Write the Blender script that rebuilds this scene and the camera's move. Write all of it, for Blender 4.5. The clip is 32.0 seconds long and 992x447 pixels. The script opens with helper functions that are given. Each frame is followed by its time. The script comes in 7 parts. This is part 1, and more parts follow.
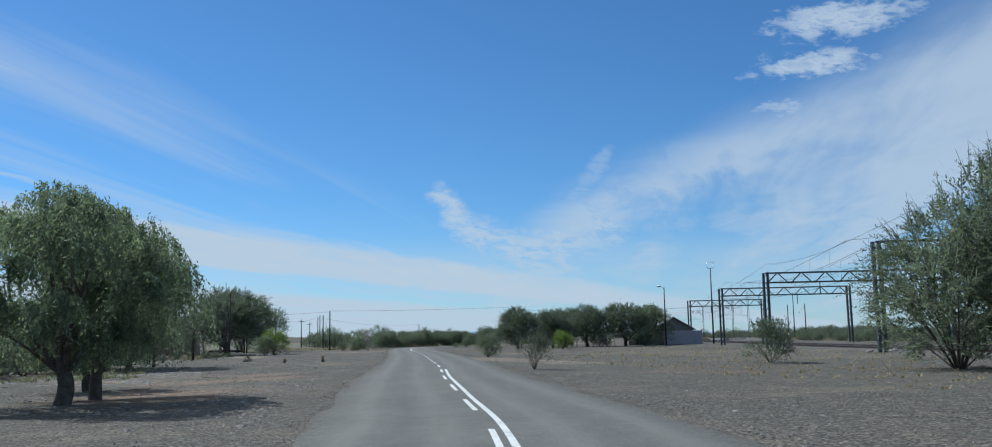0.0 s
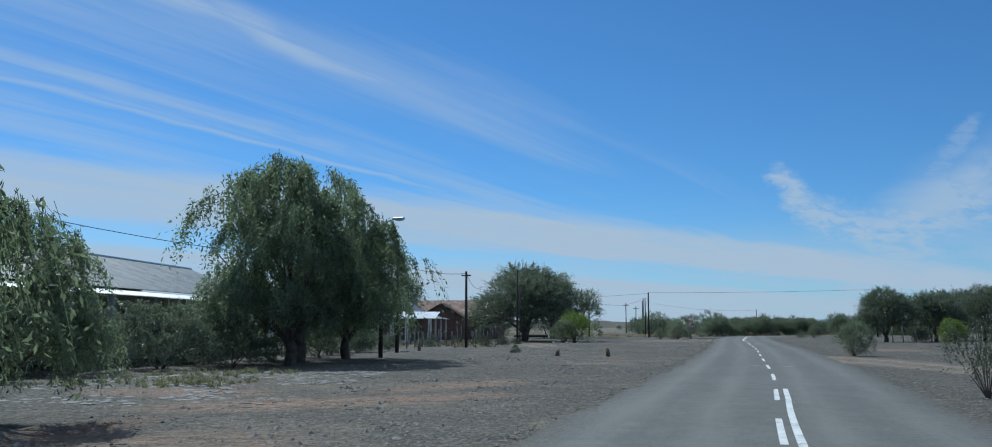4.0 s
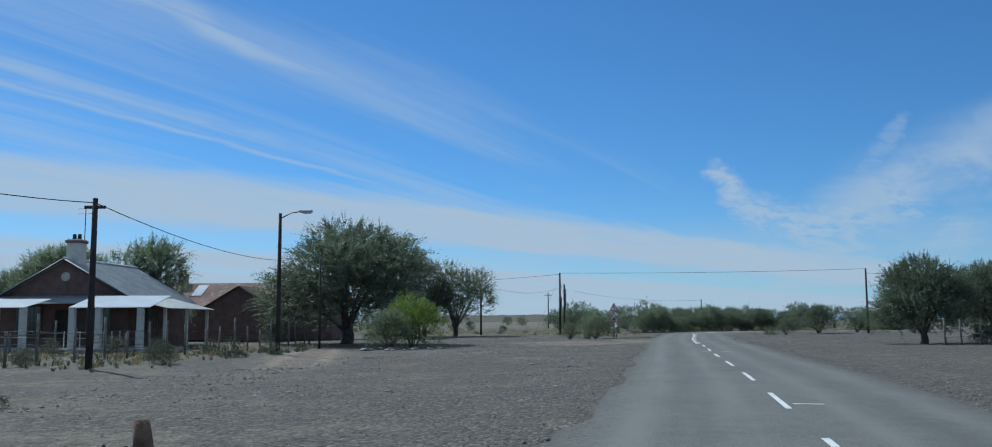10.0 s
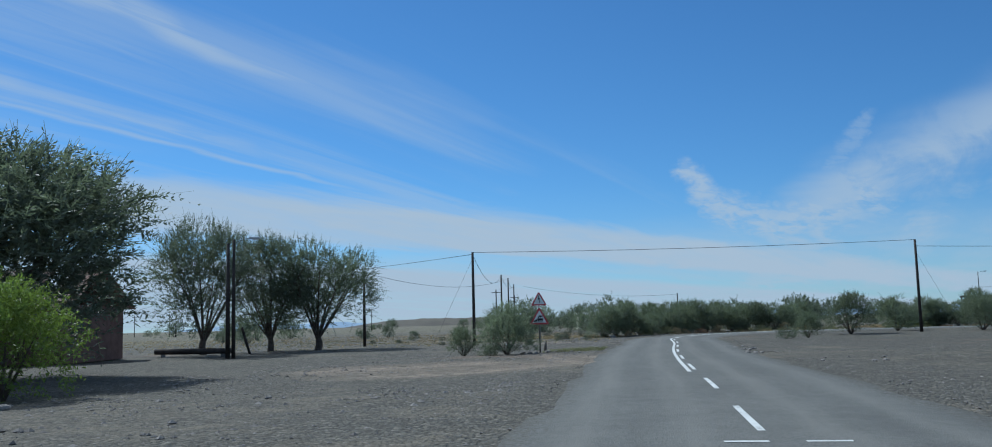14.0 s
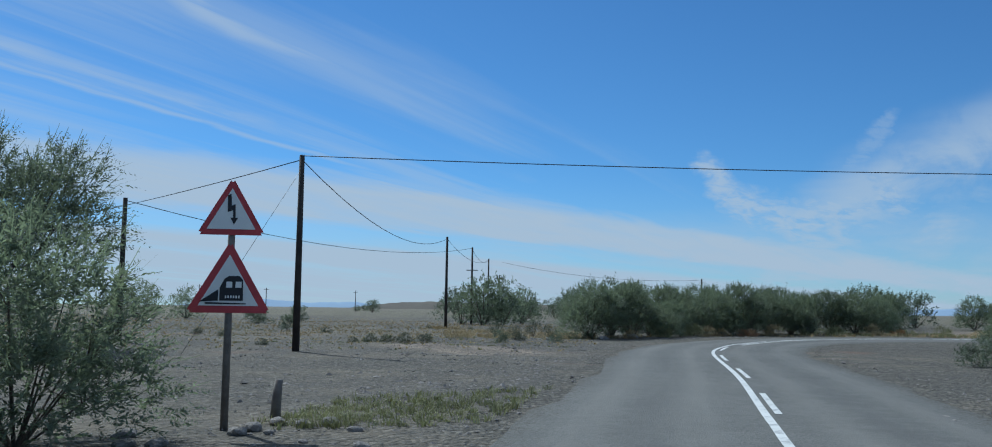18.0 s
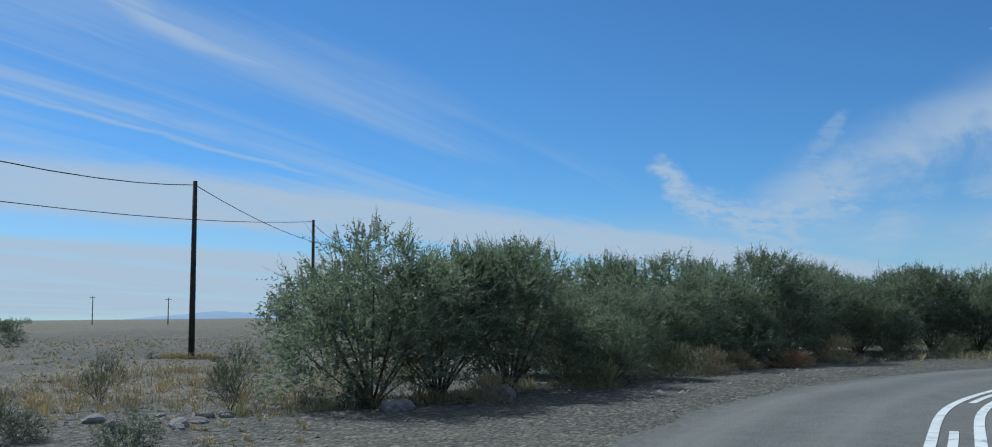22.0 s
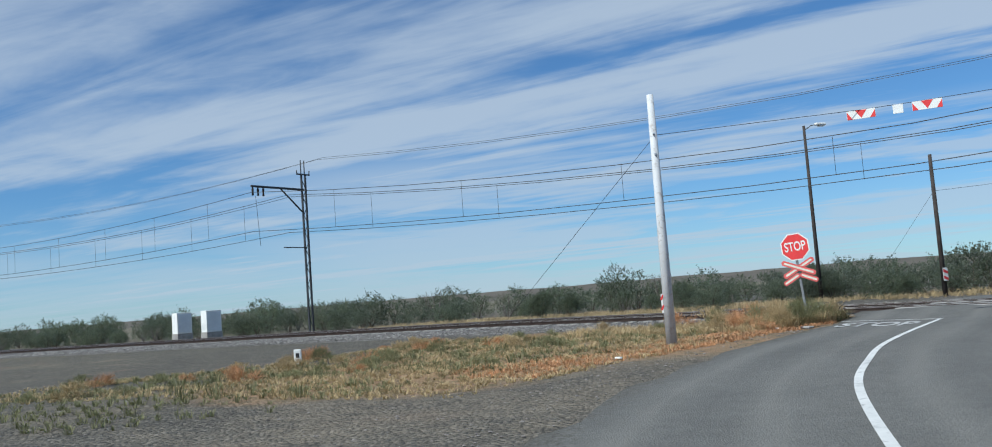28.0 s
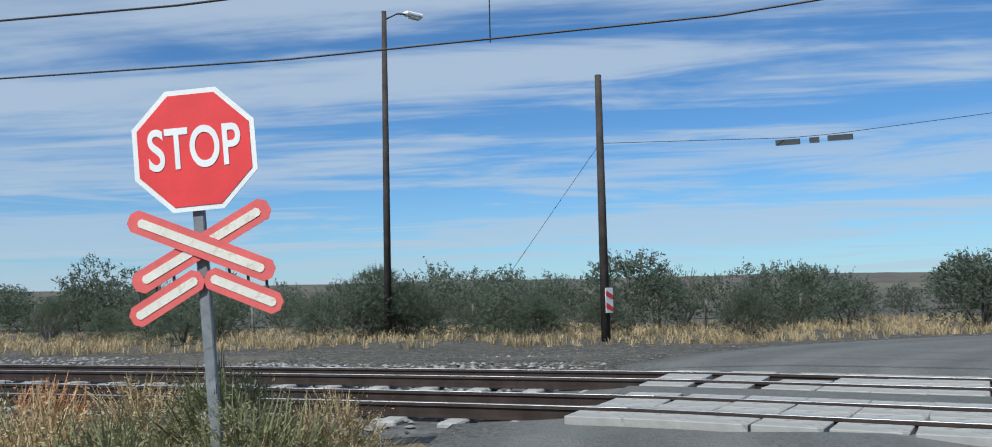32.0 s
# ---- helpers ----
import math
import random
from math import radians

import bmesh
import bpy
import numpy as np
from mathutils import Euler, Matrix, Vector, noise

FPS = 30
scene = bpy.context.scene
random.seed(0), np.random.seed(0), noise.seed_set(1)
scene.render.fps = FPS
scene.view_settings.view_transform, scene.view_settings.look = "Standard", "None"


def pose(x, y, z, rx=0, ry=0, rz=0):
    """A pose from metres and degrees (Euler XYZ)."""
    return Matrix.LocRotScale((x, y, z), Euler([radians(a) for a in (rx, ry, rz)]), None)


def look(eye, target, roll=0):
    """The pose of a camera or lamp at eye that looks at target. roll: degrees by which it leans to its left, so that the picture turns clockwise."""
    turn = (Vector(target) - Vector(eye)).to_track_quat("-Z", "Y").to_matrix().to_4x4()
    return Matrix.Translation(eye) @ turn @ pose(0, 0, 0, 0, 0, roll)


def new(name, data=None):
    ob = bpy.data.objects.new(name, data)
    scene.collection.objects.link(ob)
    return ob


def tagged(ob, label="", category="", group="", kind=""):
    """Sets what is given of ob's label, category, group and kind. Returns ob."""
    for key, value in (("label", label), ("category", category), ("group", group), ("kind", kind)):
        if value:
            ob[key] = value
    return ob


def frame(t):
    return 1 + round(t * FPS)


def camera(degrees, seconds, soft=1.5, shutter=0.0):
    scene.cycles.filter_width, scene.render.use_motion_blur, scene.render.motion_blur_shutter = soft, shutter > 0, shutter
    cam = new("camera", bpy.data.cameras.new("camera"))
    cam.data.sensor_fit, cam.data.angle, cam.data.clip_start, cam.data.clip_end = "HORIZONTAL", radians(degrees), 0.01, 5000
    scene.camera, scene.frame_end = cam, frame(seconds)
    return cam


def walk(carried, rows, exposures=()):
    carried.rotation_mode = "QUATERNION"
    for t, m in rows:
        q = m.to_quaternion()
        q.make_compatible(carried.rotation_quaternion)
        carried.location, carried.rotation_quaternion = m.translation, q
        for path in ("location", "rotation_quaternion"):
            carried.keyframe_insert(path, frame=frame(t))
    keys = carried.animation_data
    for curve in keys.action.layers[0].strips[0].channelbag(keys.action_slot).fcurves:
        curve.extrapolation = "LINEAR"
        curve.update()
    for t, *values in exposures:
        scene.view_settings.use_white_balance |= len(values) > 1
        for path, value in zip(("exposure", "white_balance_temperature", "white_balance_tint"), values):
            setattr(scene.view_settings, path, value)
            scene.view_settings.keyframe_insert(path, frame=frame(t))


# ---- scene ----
cam = camera(57.0, 32.0, 1.0)
PATH = [
    (0, (-4.262, 1.183, 1.424), (-3.741, 3.098, 1.673), -1.1),
    (0.5, (-3.412, 3.308, 1.418), (-3.056, 5.261, 1.662), -1.0),
    (1, (-2.644, 5.482, 1.427), (-2.43, 7.456, 1.671), -0.8),
    (1.5, (-1.946, 7.746, 1.45), (-1.843, 9.728, 1.697), -0.6),
    (2, (-1.367, 10.192, 1.478), (-1.361, 12.177, 1.721), -0.6),
    (2.5, (-0.926, 12.857, 1.473), (-1.018, 14.84, 1.715), -0.6),
    (4.5, (0.256, 23.535, 1.451), (0.056, 25.512, 1.673), 0.0),
    (5, (0.546, 26.319, 1.44), (0.363, 28.298, 1.661), 0.3),
    (6, (1.529, 32.567, 1.447), (1.436, 34.552, 1.667), 0.3),
    (7, (2.587, 38.953, 1.423), (2.528, 40.94, 1.641), -0.1),
    (8, (3.485, 45.399, 1.441), (3.425, 47.387, 1.654), -0.2),
    (9, (4.573, 51.992, 1.442), (4.517, 53.981, 1.653), -0.4),
    (10, (5.400, 58.903, 1.454), (5.330, 60.891, 1.667), -0.3),
    (11, (6.362, 65.898, 1.433), (6.291, 67.885, 1.647), -0.3),
    (12, (7.701, 73.973, 1.446), (7.65, 75.96, 1.666), -0.7),
    (13, (9.043, 81.593, 1.458), (9.025, 83.581, 1.677), -1.0),
    (13.5, (9.828, 85.674, 1.451), (9.819, 87.662, 1.67), -1.5),
    (15.5, (12.399, 102.982, 1.45), (12.389, 104.971, 1.657), -1.0),
    (16, (12.982, 107.217, 1.46), (12.971, 109.206, 1.667), -0.2),
    (17, (14.147, 115.776, 1.478), (14.119, 117.765, 1.68), -0.0),
    (18, (15.613, 123.232, 1.425), (15.569, 125.223, 1.612), 0.8),
    (19, (16.766, 131.557, 1.456), (16.713, 133.547, 1.644), 1.5),
    (20, (18.182, 139.814, 1.441), (18.135, 141.805, 1.628), 1.2),
    (21, (19.742, 147.706, 1.431), (19.698, 149.696, 1.625), 0.8),
    (21.5, (20.574, 151.735, 1.446), (20.564, 153.725, 1.64), 0.1),
    (22, (21.387, 155.551, 1.434), (21.432, 157.54, 1.634), -0.6),
    (22.5, (22.464, 159.186, 1.407), (22.625, 161.169, 1.611), -1.2),
    (23, (23.952, 162.92, 1.429), (24.32, 164.876, 1.629), -2.2),
    (23.5, (25.866, 166.47, 1.439), (26.498, 168.357, 1.639), -3.0),
    (24, (28.066, 169.569, 1.474), (29.033, 171.308, 1.676), -3.9),
    (24.5, (30.446, 172.013, 1.471), (31.635, 173.608, 1.67), -4.4),
    (25, (33.062, 173.945, 1.45), (34.457, 175.365, 1.646), -4.8),
    (25.5, (35.835, 175.481, 1.442), (37.414, 176.693, 1.639), -5.1),
    (26, (38.862, 176.625, 1.433), (40.597, 177.604, 1.615), -4.9),
    (26.5, (42.014, 177.53, 1.457), (43.864, 178.267, 1.633), -4.2),
    (28.5, (57.433, 177.399, 1.474), (59.426, 177.445, 1.633), -4.1),
    (29, (61.055, 176.764, 1.456), (63.048, 176.676, 1.606), -3.5),
    (30, (67.719, 174.893, 1.449), (69.685, 174.554, 1.59), -3.0),
    (31, (72.984, 172.637, 1.362), (74.917, 172.145, 1.506), -2.9),
    (32, (77.557, 170.579, 1.434), (79.449, 169.947, 1.582), -1.3),
]
walk(cam, [(t, look(eye, target, roll)) for t, eye, target, roll in PATH], [(0, 0.12, 5800.0, 3.0), (1.0, 0.08, 5700.0, 2.5), (2.4, -0.04, 5450.0, 1.0), (4.6, -0.12, 5480.0, 1.0), (21, -0.12, 5450.0, 1.0), (24, 0.04, 5850.0, 4.0), (28.5, 0.08, 5900.0, 4.0), (32, 0.07, 5850.0, 4.0)])

# ---- light ----
SUN_AZ, SUN_EL = radians(-40.0), radians(46.0)      # azimuth from +y towards +x
sun_way = Vector((math.sin(SUN_AZ) * math.cos(SUN_EL), math.cos(SUN_AZ) * math.cos(SUN_EL), math.sin(SUN_EL)))
sun_data = bpy.data.lights.new("sun", "SUN")
sun_data.energy, sun_data.angle, sun_data.color = 4.3, radians(0.6), (1.0, 0.95, 0.87)
sun = new("sun", sun_data)
sun.matrix_world = look(sun_way * 200, (0, 0, 0))


class Nodes:
    """Short hand for node trees."""

    def __init__(self, tree):
        self.tree = tree
        tree.nodes.clear()

    def add(self, kind, inputs=(), **settings):
        node = self.tree.nodes.new(kind)
        for key, value in settings.items():
            if key == "blend":
                node.blend_type = value
            elif key == "op":
                node.operation = value
            elif key == "kind":
                node.data_type = value
            elif key == "sky":
                node.sky_type = value
            elif key == "clamp":
                node.clamp = value
            elif key == "dims":
                node.noise_dimensions = value
            elif key == "feature":
                node.feature = value
        for key, value in dict(inputs).items():
            if isinstance(value, bpy.types.NodeSocket):
                self.tree.links.new(value, node.inputs[key])
            else:
                node.inputs[key].default_value = value
        return node

    def math(self, op, a, b=0.0, c=0.0):
        return self.add("ShaderNodeMath", {0: a, 1: b, 2: c}, op=op).outputs[0]

    def ramp(self, value, lo, hi, a=0.0, b=1.0):
        node = self.tree.nodes.new("ShaderNodeMapRange")
        node.interpolation_type = "SMOOTHSTEP"
        for key, v in {0: value, 1: lo, 2: hi, 3: a, 4: b}.items():
            if isinstance(v, bpy.types.NodeSocket):
                self.tree.links.new(v, node.inputs[key])
            else:
                node.inputs[key].default_value = v
        return node.outputs[0]

    def noise(self, vector, scale, detail=4.0, rough=0.55, distort=0.0):
        return self.add("ShaderNodeTexNoise", {"Vector": vector, "Scale": scale, "Detail": detail, "Roughness": rough, "Distortion": distort}).outputs[0]

    def mix(self, fac, a, b, blend="MIX"):
        node = self.tree.nodes.new("ShaderNodeMix")
        node.data_type, node.blend_type = "RGBA", blend
        for key, v in {0: fac, 6: a, 7: b}.items():
            if isinstance(v, bpy.types.NodeSocket):
                self.tree.links.new(v, node.inputs[key])
            else:
                node.inputs[key].default_value = v if key == 0 else (*v[:3], 1.0)
        return node.outputs[2]


# ---- sky with cirrus ----
world = bpy.data.worlds.new("world")
scene.world = world
world.use_nodes = True
n = Nodes(world.node_tree)
sky = n.add("ShaderNodeTexSky", sky="NISHITA")
sky.sun_disc, sky.sun_elevation, sky.sun_rotation = False, SUN_EL, SUN_AZ
sky.altitude, sky.air_density, sky.dust_density, sky.ozone_density = 1200.0, 1.0, 0.4, 2.0
way = n.add("ShaderNodeTexCoord").outputs["Generated"]
sep = n.add("ShaderNodeSeparateXYZ", {0: way})
up = n.math("MAXIMUM", sep.outputs[2], 0.0)
rise = n.math("ADD", up, 0.035)
px, py = n.math("DIVIDE", sep.outputs[0], rise), n.math("DIVIDE", sep.outputs[1], rise)
CIRRUS = radians(25.0)
along = n.math("ADD", n.math("MULTIPLY", px, math.sin(CIRRUS)), n.math("MULTIPLY", py, math.cos(CIRRUS)))
across = n.math("SUBTRACT", n.math("MULTIPLY", px, math.cos(CIRRUS)), n.math("MULTIPLY", py, math.sin(CIRRUS)))


def plane_vector(sa, sb, seed):
    return n.add("ShaderNodeCombineXYZ", {0: n.math("MULTIPLY", along, sa), 1: n.math("MULTIPLY", across, sb), 2: seed}).outputs[0]


warp = n.math("MULTIPLY", n.math("SUBTRACT", n.noise(plane_vector(0.5, 0.7, 3.0), 1.0, 4.0), 0.5), 1.0)
bent = n.math("ADD", across, warp)
streak = n.noise(plane_vector(0.14, 0.85, 1.7), 1.0, 5.0, 0.55, 0.5)
fine = n.noise(plane_vector(0.7, 2.8, 8.1), 1.0, 6.0, 0.6, 0.8)
puff = n.noise(plane_vector(0.9, 1.3, 5.2), 1.0, 6.0, 0.58, 0.3)
azim = n.math("MULTIPLY", n.math("ARCTAN2", sep.outputs[0], sep.outputs[1]), 180.0 / math.pi)
elev = n.math("MULTIPLY", n.math("ARCSINE", sep.outputs[2]), 180.0 / math.pi)
curl = n.math("SUBTRACT", n.noise(n.add("ShaderNodeCombineXYZ", {0: azim, 1: n.math("MULTIPLY", elev, 1.6), 2: 2.0}).outputs[0], 0.55, 5.0, 0.6), 0.5)
curl_b = n.math("SUBTRACT", n.noise(n.add("ShaderNodeCombineXYZ", {0: azim, 1: n.math("MULTIPLY", elev, 1.6), 2: 7.0}).outputs[0], 0.55, 5.0, 0.6), 0.5)
wool = n.noise(n.add("ShaderNodeCombineXYZ", {0: n.math("ADD", azim, n.math("MULTIPLY", elev, 0.8)), 1: n.math("MULTIPLY", elev, 2.2), 2: 5.0}).outputs[0], 0.9, 6.0, 0.62, 0.4)


def cloud_arm(a, b, wide_a, wide_b):
    """A tuft of cloud from a to b, in degrees of azimuth and height."""
    (ax, ay), (bx, by) = a, b
    x, y = n.math("ADD", azim, n.math("MULTIPLY", curl, 2.4)), n.math("ADD", elev, n.math("MULTIPLY", curl_b, 1.6))
    dx, dy, long2 = bx - ax, by - ay, (bx - ax) ** 2 + (by - ay) ** 2
    u = n.math("MINIMUM", n.math("MAXIMUM", n.math("ADD", n.math("MULTIPLY", n.math("SUBTRACT", x, ax), dx / long2), n.math("MULTIPLY", n.math("SUBTRACT", y, ay), dy / long2)), 0.0), 1.0)
    ex = n.math("SUBTRACT", n.math("SUBTRACT", x, ax), n.math("MULTIPLY", u, dx))
    ey = n.math("SUBTRACT", n.math("SUBTRACT", y, ay), n.math("MULTIPLY", u, dy))
    off = n.math("SQRT", n.math("ADD", n.math("MULTIPLY", ex, ex), n.math("MULTIPLY", ey, ey)))
    return n.ramp(n.math("DIVIDE", off, n.math("ADD", wide_a, n.math("MULTIPLY", u, wide_b - wide_a))), 1.0, 0.15)


def puff_cloud(az, el, wide, high):
    x = n.math("DIVIDE", n.math("ADD", n.math("SUBTRACT", azim, az), n.math("MULTIPLY", curl, 5.0)), wide)
    y = n.math("DIVIDE", n.math("ADD", n.math("SUBTRACT", elev, el), n.math("MULTIPLY", curl_b, 2.2)), high)
    return n.ramp(n.math("ADD", n.math("ADD", n.math("MULTIPLY", x, x), n.math("MULTIPLY", y, y)), n.math("MULTIPLY", n.math("SUBTRACT", wool, 0.5), 4.2)), 1.35, -0.2)


def all_of(first, *rest):
    for value in rest:
        first = n.math("MAXIMUM", first, value)
    return first


def times(first, *rest):
    for value in rest:
        first = n.math("MULTIPLY", first, value)
    return first


edge = n.math("MAXIMUM", n.math("SUBTRACT", 2.35, n.math("MULTIPLY", along, 0.5)), n.math("SUBTRACT", 0.82, n.math("MULTIPLY", along, 0.25)))
inside = n.math("SUBTRACT", n.math("ADD", across, n.math("MULTIPLY", warp, 0.8)), edge)
texture = n.math("ADD", n.math("MULTIPLY", streak, 0.58), n.math("ADD", n.math("MULTIPLY", puff, 0.2), n.math("MULTIPLY", fine, 0.22)))
gap = n.math("ADD", n.ramp(across, 1.5, 3.5, 0.385, 0.455), n.ramp(along, 2.4, 0.2, 0.0, 0.055))
sheet_cover = n.math("MULTIPLY", n.ramp(inside, -0.42, 0.25), n.ramp(texture, gap, 0.61, 0.03, 1.0))
line = n.noise(plane_vector(0.16, 2.6, 4.4), 1.0, 5.0, 0.55, 0.5)
wave = n.math("MULTIPLY", n.math("SUBTRACT", n.noise(plane_vector(0.9, 0.4, 12.0), 1.0, 3.0), 0.5), 0.5)
comb = n.ramp(n.noise(plane_vector(0.8, 7.0, 15.0), 1.0, 5.0, 0.6, 0.5), 0.3, 0.62, 0.25, 1.0)
thin = n.math("MULTIPLY", n.ramp(bent, -1.2, -2.2), n.ramp(n.math("ADD", n.math("MULTIPLY", streak, 0.45), n.math("MULTIPLY", line, 0.6)), 0.5, 0.68))
streaks = all_of(*(times(n.ramp(n.math("ABSOLUTE", n.math("ADD", n.math("ADD", across, wave), place)), wide, 0.0), n.ramp(along, end, end - 1.6), comb, strength)
                   for place, wide, end, strength in ((2.04, 0.14, 3.6, 0.7), (2.3, 0.4, 3.2, 0.36), (2.87, 0.24, 4.2, 0.55), (3.25, 0.2, 3.4, 0.45), (3.04, 0.07, 5.2, 0.5))))
low_edge = n.math("ADD", n.math("SUBTRACT", across, n.math("MULTIPLY", along, 0.43)), n.math("ADD", n.math("MULTIPLY", n.math("SUBTRACT", fine, 0.5), 1.0), n.math("MULTIPLY", warp, 0.35)))
band = times(n.ramp(low_edge, -4.85, -5.7), n.ramp(texture, 0.38, 0.55, 0.76, 1.0), n.math("SUBTRACT", 1.0, times(n.ramp(low_edge, -7.0, -7.9), n.ramp(low_edge, -9.6, -8.6), 0.7)))
wisp = times(all_of(cloud_arm((11.6, 9.2), (13.4, 6.7), 0.95, 1.6), cloud_arm((13.4, 6.7), (16.8, 5.3), 1.6, 2.0), cloud_arm((16.8, 5.3), (22.0, 7.0), 1.5, 2.6), times(cloud_arm((20.6, 8.6), (22.4, 11.4), 1.3, 0.7), 0.4)), n.ramp(wool, 0.34, 0.6, 0.35, 1.0))
arm = times(n.ramp(n.math("ABSOLUTE", n.math("SUBTRACT", inside, 0.35)), 0.75, 0.05), n.ramp(along, 2.6, 3.6), n.ramp(n.math("ADD", n.math("MULTIPLY", puff, 0.4), n.math("MULTIPLY", fine, 0.6)), 0.38, 0.58, 0.3, 1.0))
patch = times(all_of(puff_cloud(36.8, 18.1, 4.4, 1.0), puff_cloud(35.0, 15.8, 3.4, 0.85), times(puff_cloud(33.4, 13.4, 2.0, 0.6), 0.7), times(puff_cloud(39.5, 20.6, 4.0, 0.9), 0.8)), n.ramp(wool, 0.3, 0.55, 0.55, 1.0))
far = n.math("MULTIPLY", n.ramp(along, 5.8, 8.8), n.ramp(texture, 0.36, 0.56, 0.5, 1.0))
# level bands of cloud low in the east
east_noise = n.noise(n.add("ShaderNodeCombineXYZ", {0: n.math("MULTIPLY", azim, 0.045), 1: n.math("MULTIPLY", elev, 0.62), 2: 3.0}).outputs[0], 1.0, 6.0, 0.58, 0.5)
east = times(n.ramp(azim, 58.0, 80.0), n.ramp(azim, 190.0, 160.0), n.ramp(elev, 10.5, 7.5), n.ramp(east_noise, 0.42, 0.58), 0.66)
# thin cirrus overhead and behind: unseen, added to lighten the shade
fill_veil = n.math("MULTIPLY", n.ramp(sep.outputs[2], 0.42, 0.62), n.ramp(texture, 0.36, 0.62, 0.55, 0.9))
cover = all_of(n.math("MULTIPLY", sheet_cover, 0.8), n.math("MULTIPLY", thin, 0.4), streaks, n.math("MULTIPLY", band, 0.98), n.math("MULTIPLY", far, 0.54), n.math("MULTIPLY", wisp, 0.78), n.math("MULTIPLY", arm, 0.72), n.math("MULTIPLY", patch, 0.95), east, fill_veil)
haze = n.ramp(up, 0.16, 0.0, 0.0, 0.28)
cover = n.math("MULTIPLY", n.math("MAXIMUM", cover, haze), n.ramp(sep.outputs[2], -0.01, 0.01))
blue = n.mix(1.0, sky.outputs[0], (0.62, 0.92, 1.18), "MULTIPLY")
SKY_STRENGTH = 0.08
cloud_colour = n.mix(n.ramp(up, 0.0, 0.35), (6.1, 6.75, 7.6), (6.2, 6.85, 7.8))
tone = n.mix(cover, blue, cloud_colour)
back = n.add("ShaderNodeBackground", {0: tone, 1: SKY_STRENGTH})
out = n.add("ShaderNodeOutputWorld", {0: back.outputs[0]})


# ---- materials ----
def material(name, colour, rough=0.85, metal=0.0, vary=0.25, scale=3.0, second=None, bump=0.0, bump_scale=40.0, spec=0.3, translucent=0.0, island=0.0, stain=None):
    mat = bpy.data.materials.new(name)
    mat.use_nodes = True
    n = Nodes(mat.node_tree)
    spot = n.add("ShaderNodeTexCoord").outputs["Object"]
    big, small = n.noise(spot, scale, 5.0, 0.6), n.noise(spot, scale * 9.0, 4.0, 0.6)
    dark = tuple(c * (1.0 - vary) for c in colour)
    light = tuple(min(1.0, c * (1.0 + vary)) for c in (second or colour))
    tint = n.mix(n.ramp(big, 0.3, 0.7), dark, light)
    tint = n.mix(n.ramp(small, 0.25, 0.75, 0.0, 0.5), tint, tuple(c * (1.0 - 0.8 * vary) for c in colour))
    if stain:
        tint = n.mix(n.ramp(n.noise(spot, scale * 2.3, 6.0, 0.7, 0.8), 0.52, 0.66), tint, stain)
    if island:
        info = n.add("ShaderNodeObjectInfo").outputs["Random"]
        rand = n.add("ShaderNodeNewGeometry").outputs["Random Per Island"]
        value = n.math("ADD", n.math("MULTIPLY", rand, 1.4 * island), n.math("MULTIPLY", info, 0.6 * island))
        tint = n.mix(1.0, tint, n.add("ShaderNodeCombineColor", {0: n.math("ADD", value, 1.0 - island), 1: n.math("ADD", value, 1.0 - island), 2: n.math("ADD", value, 1.0 - island)}).outputs[0], "MULTIPLY")
    shader = n.add("ShaderNodeBsdfPrincipled", {"Base Color": tint, "Roughness": rough, "Metallic": metal, "Specular IOR Level": spec})
    if bump:
        height = n.noise(spot, bump_scale, 6.0, 0.65)
        lift = n.add("ShaderNodeBump", {"Strength": bump, "Distance": 0.02, "Height": height})
        n.tree.links.new(lift.outputs[0], shader.inputs["Normal"])
    last = shader.outputs[0]
    if translucent:
        through_leaf = n.add("ShaderNodeBsdfTranslucent", {0: n.mix(1.0, tint, (1.0, 1.1, 0.85), "MULTIPLY")})
        last = n.add("ShaderNodeMixShader", {0: translucent, 1: last, 2: through_leaf.outputs[0]}).outputs[0]
    n.add("ShaderNodeOutputMaterial", {0: last})
    return mat


def plain_mix(name, build):
    mat = bpy.data.materials.new(name)
    mat.use_nodes = True
    n = Nodes(mat.node_tree)
    colour, rough, height, strength = build(n)
    shader = n.add("ShaderNodeBsdfPrincipled", {"Base Color": colour, "Roughness": rough, "Specular IOR Level": 0.25})
    lift = n.add("ShaderNodeBump", {"Strength": strength, "Distance": 0.06, "Height": height})
    n.tree.links.new(lift.outputs[0], shader.inputs["Normal"])
    n.add("ShaderNodeOutputMaterial", {0: shader.outputs[0]})
    return mat


def times_of(n, first, *rest):
    for value in rest:
        first = n.math("MULTIPLY", first, value)
    return first


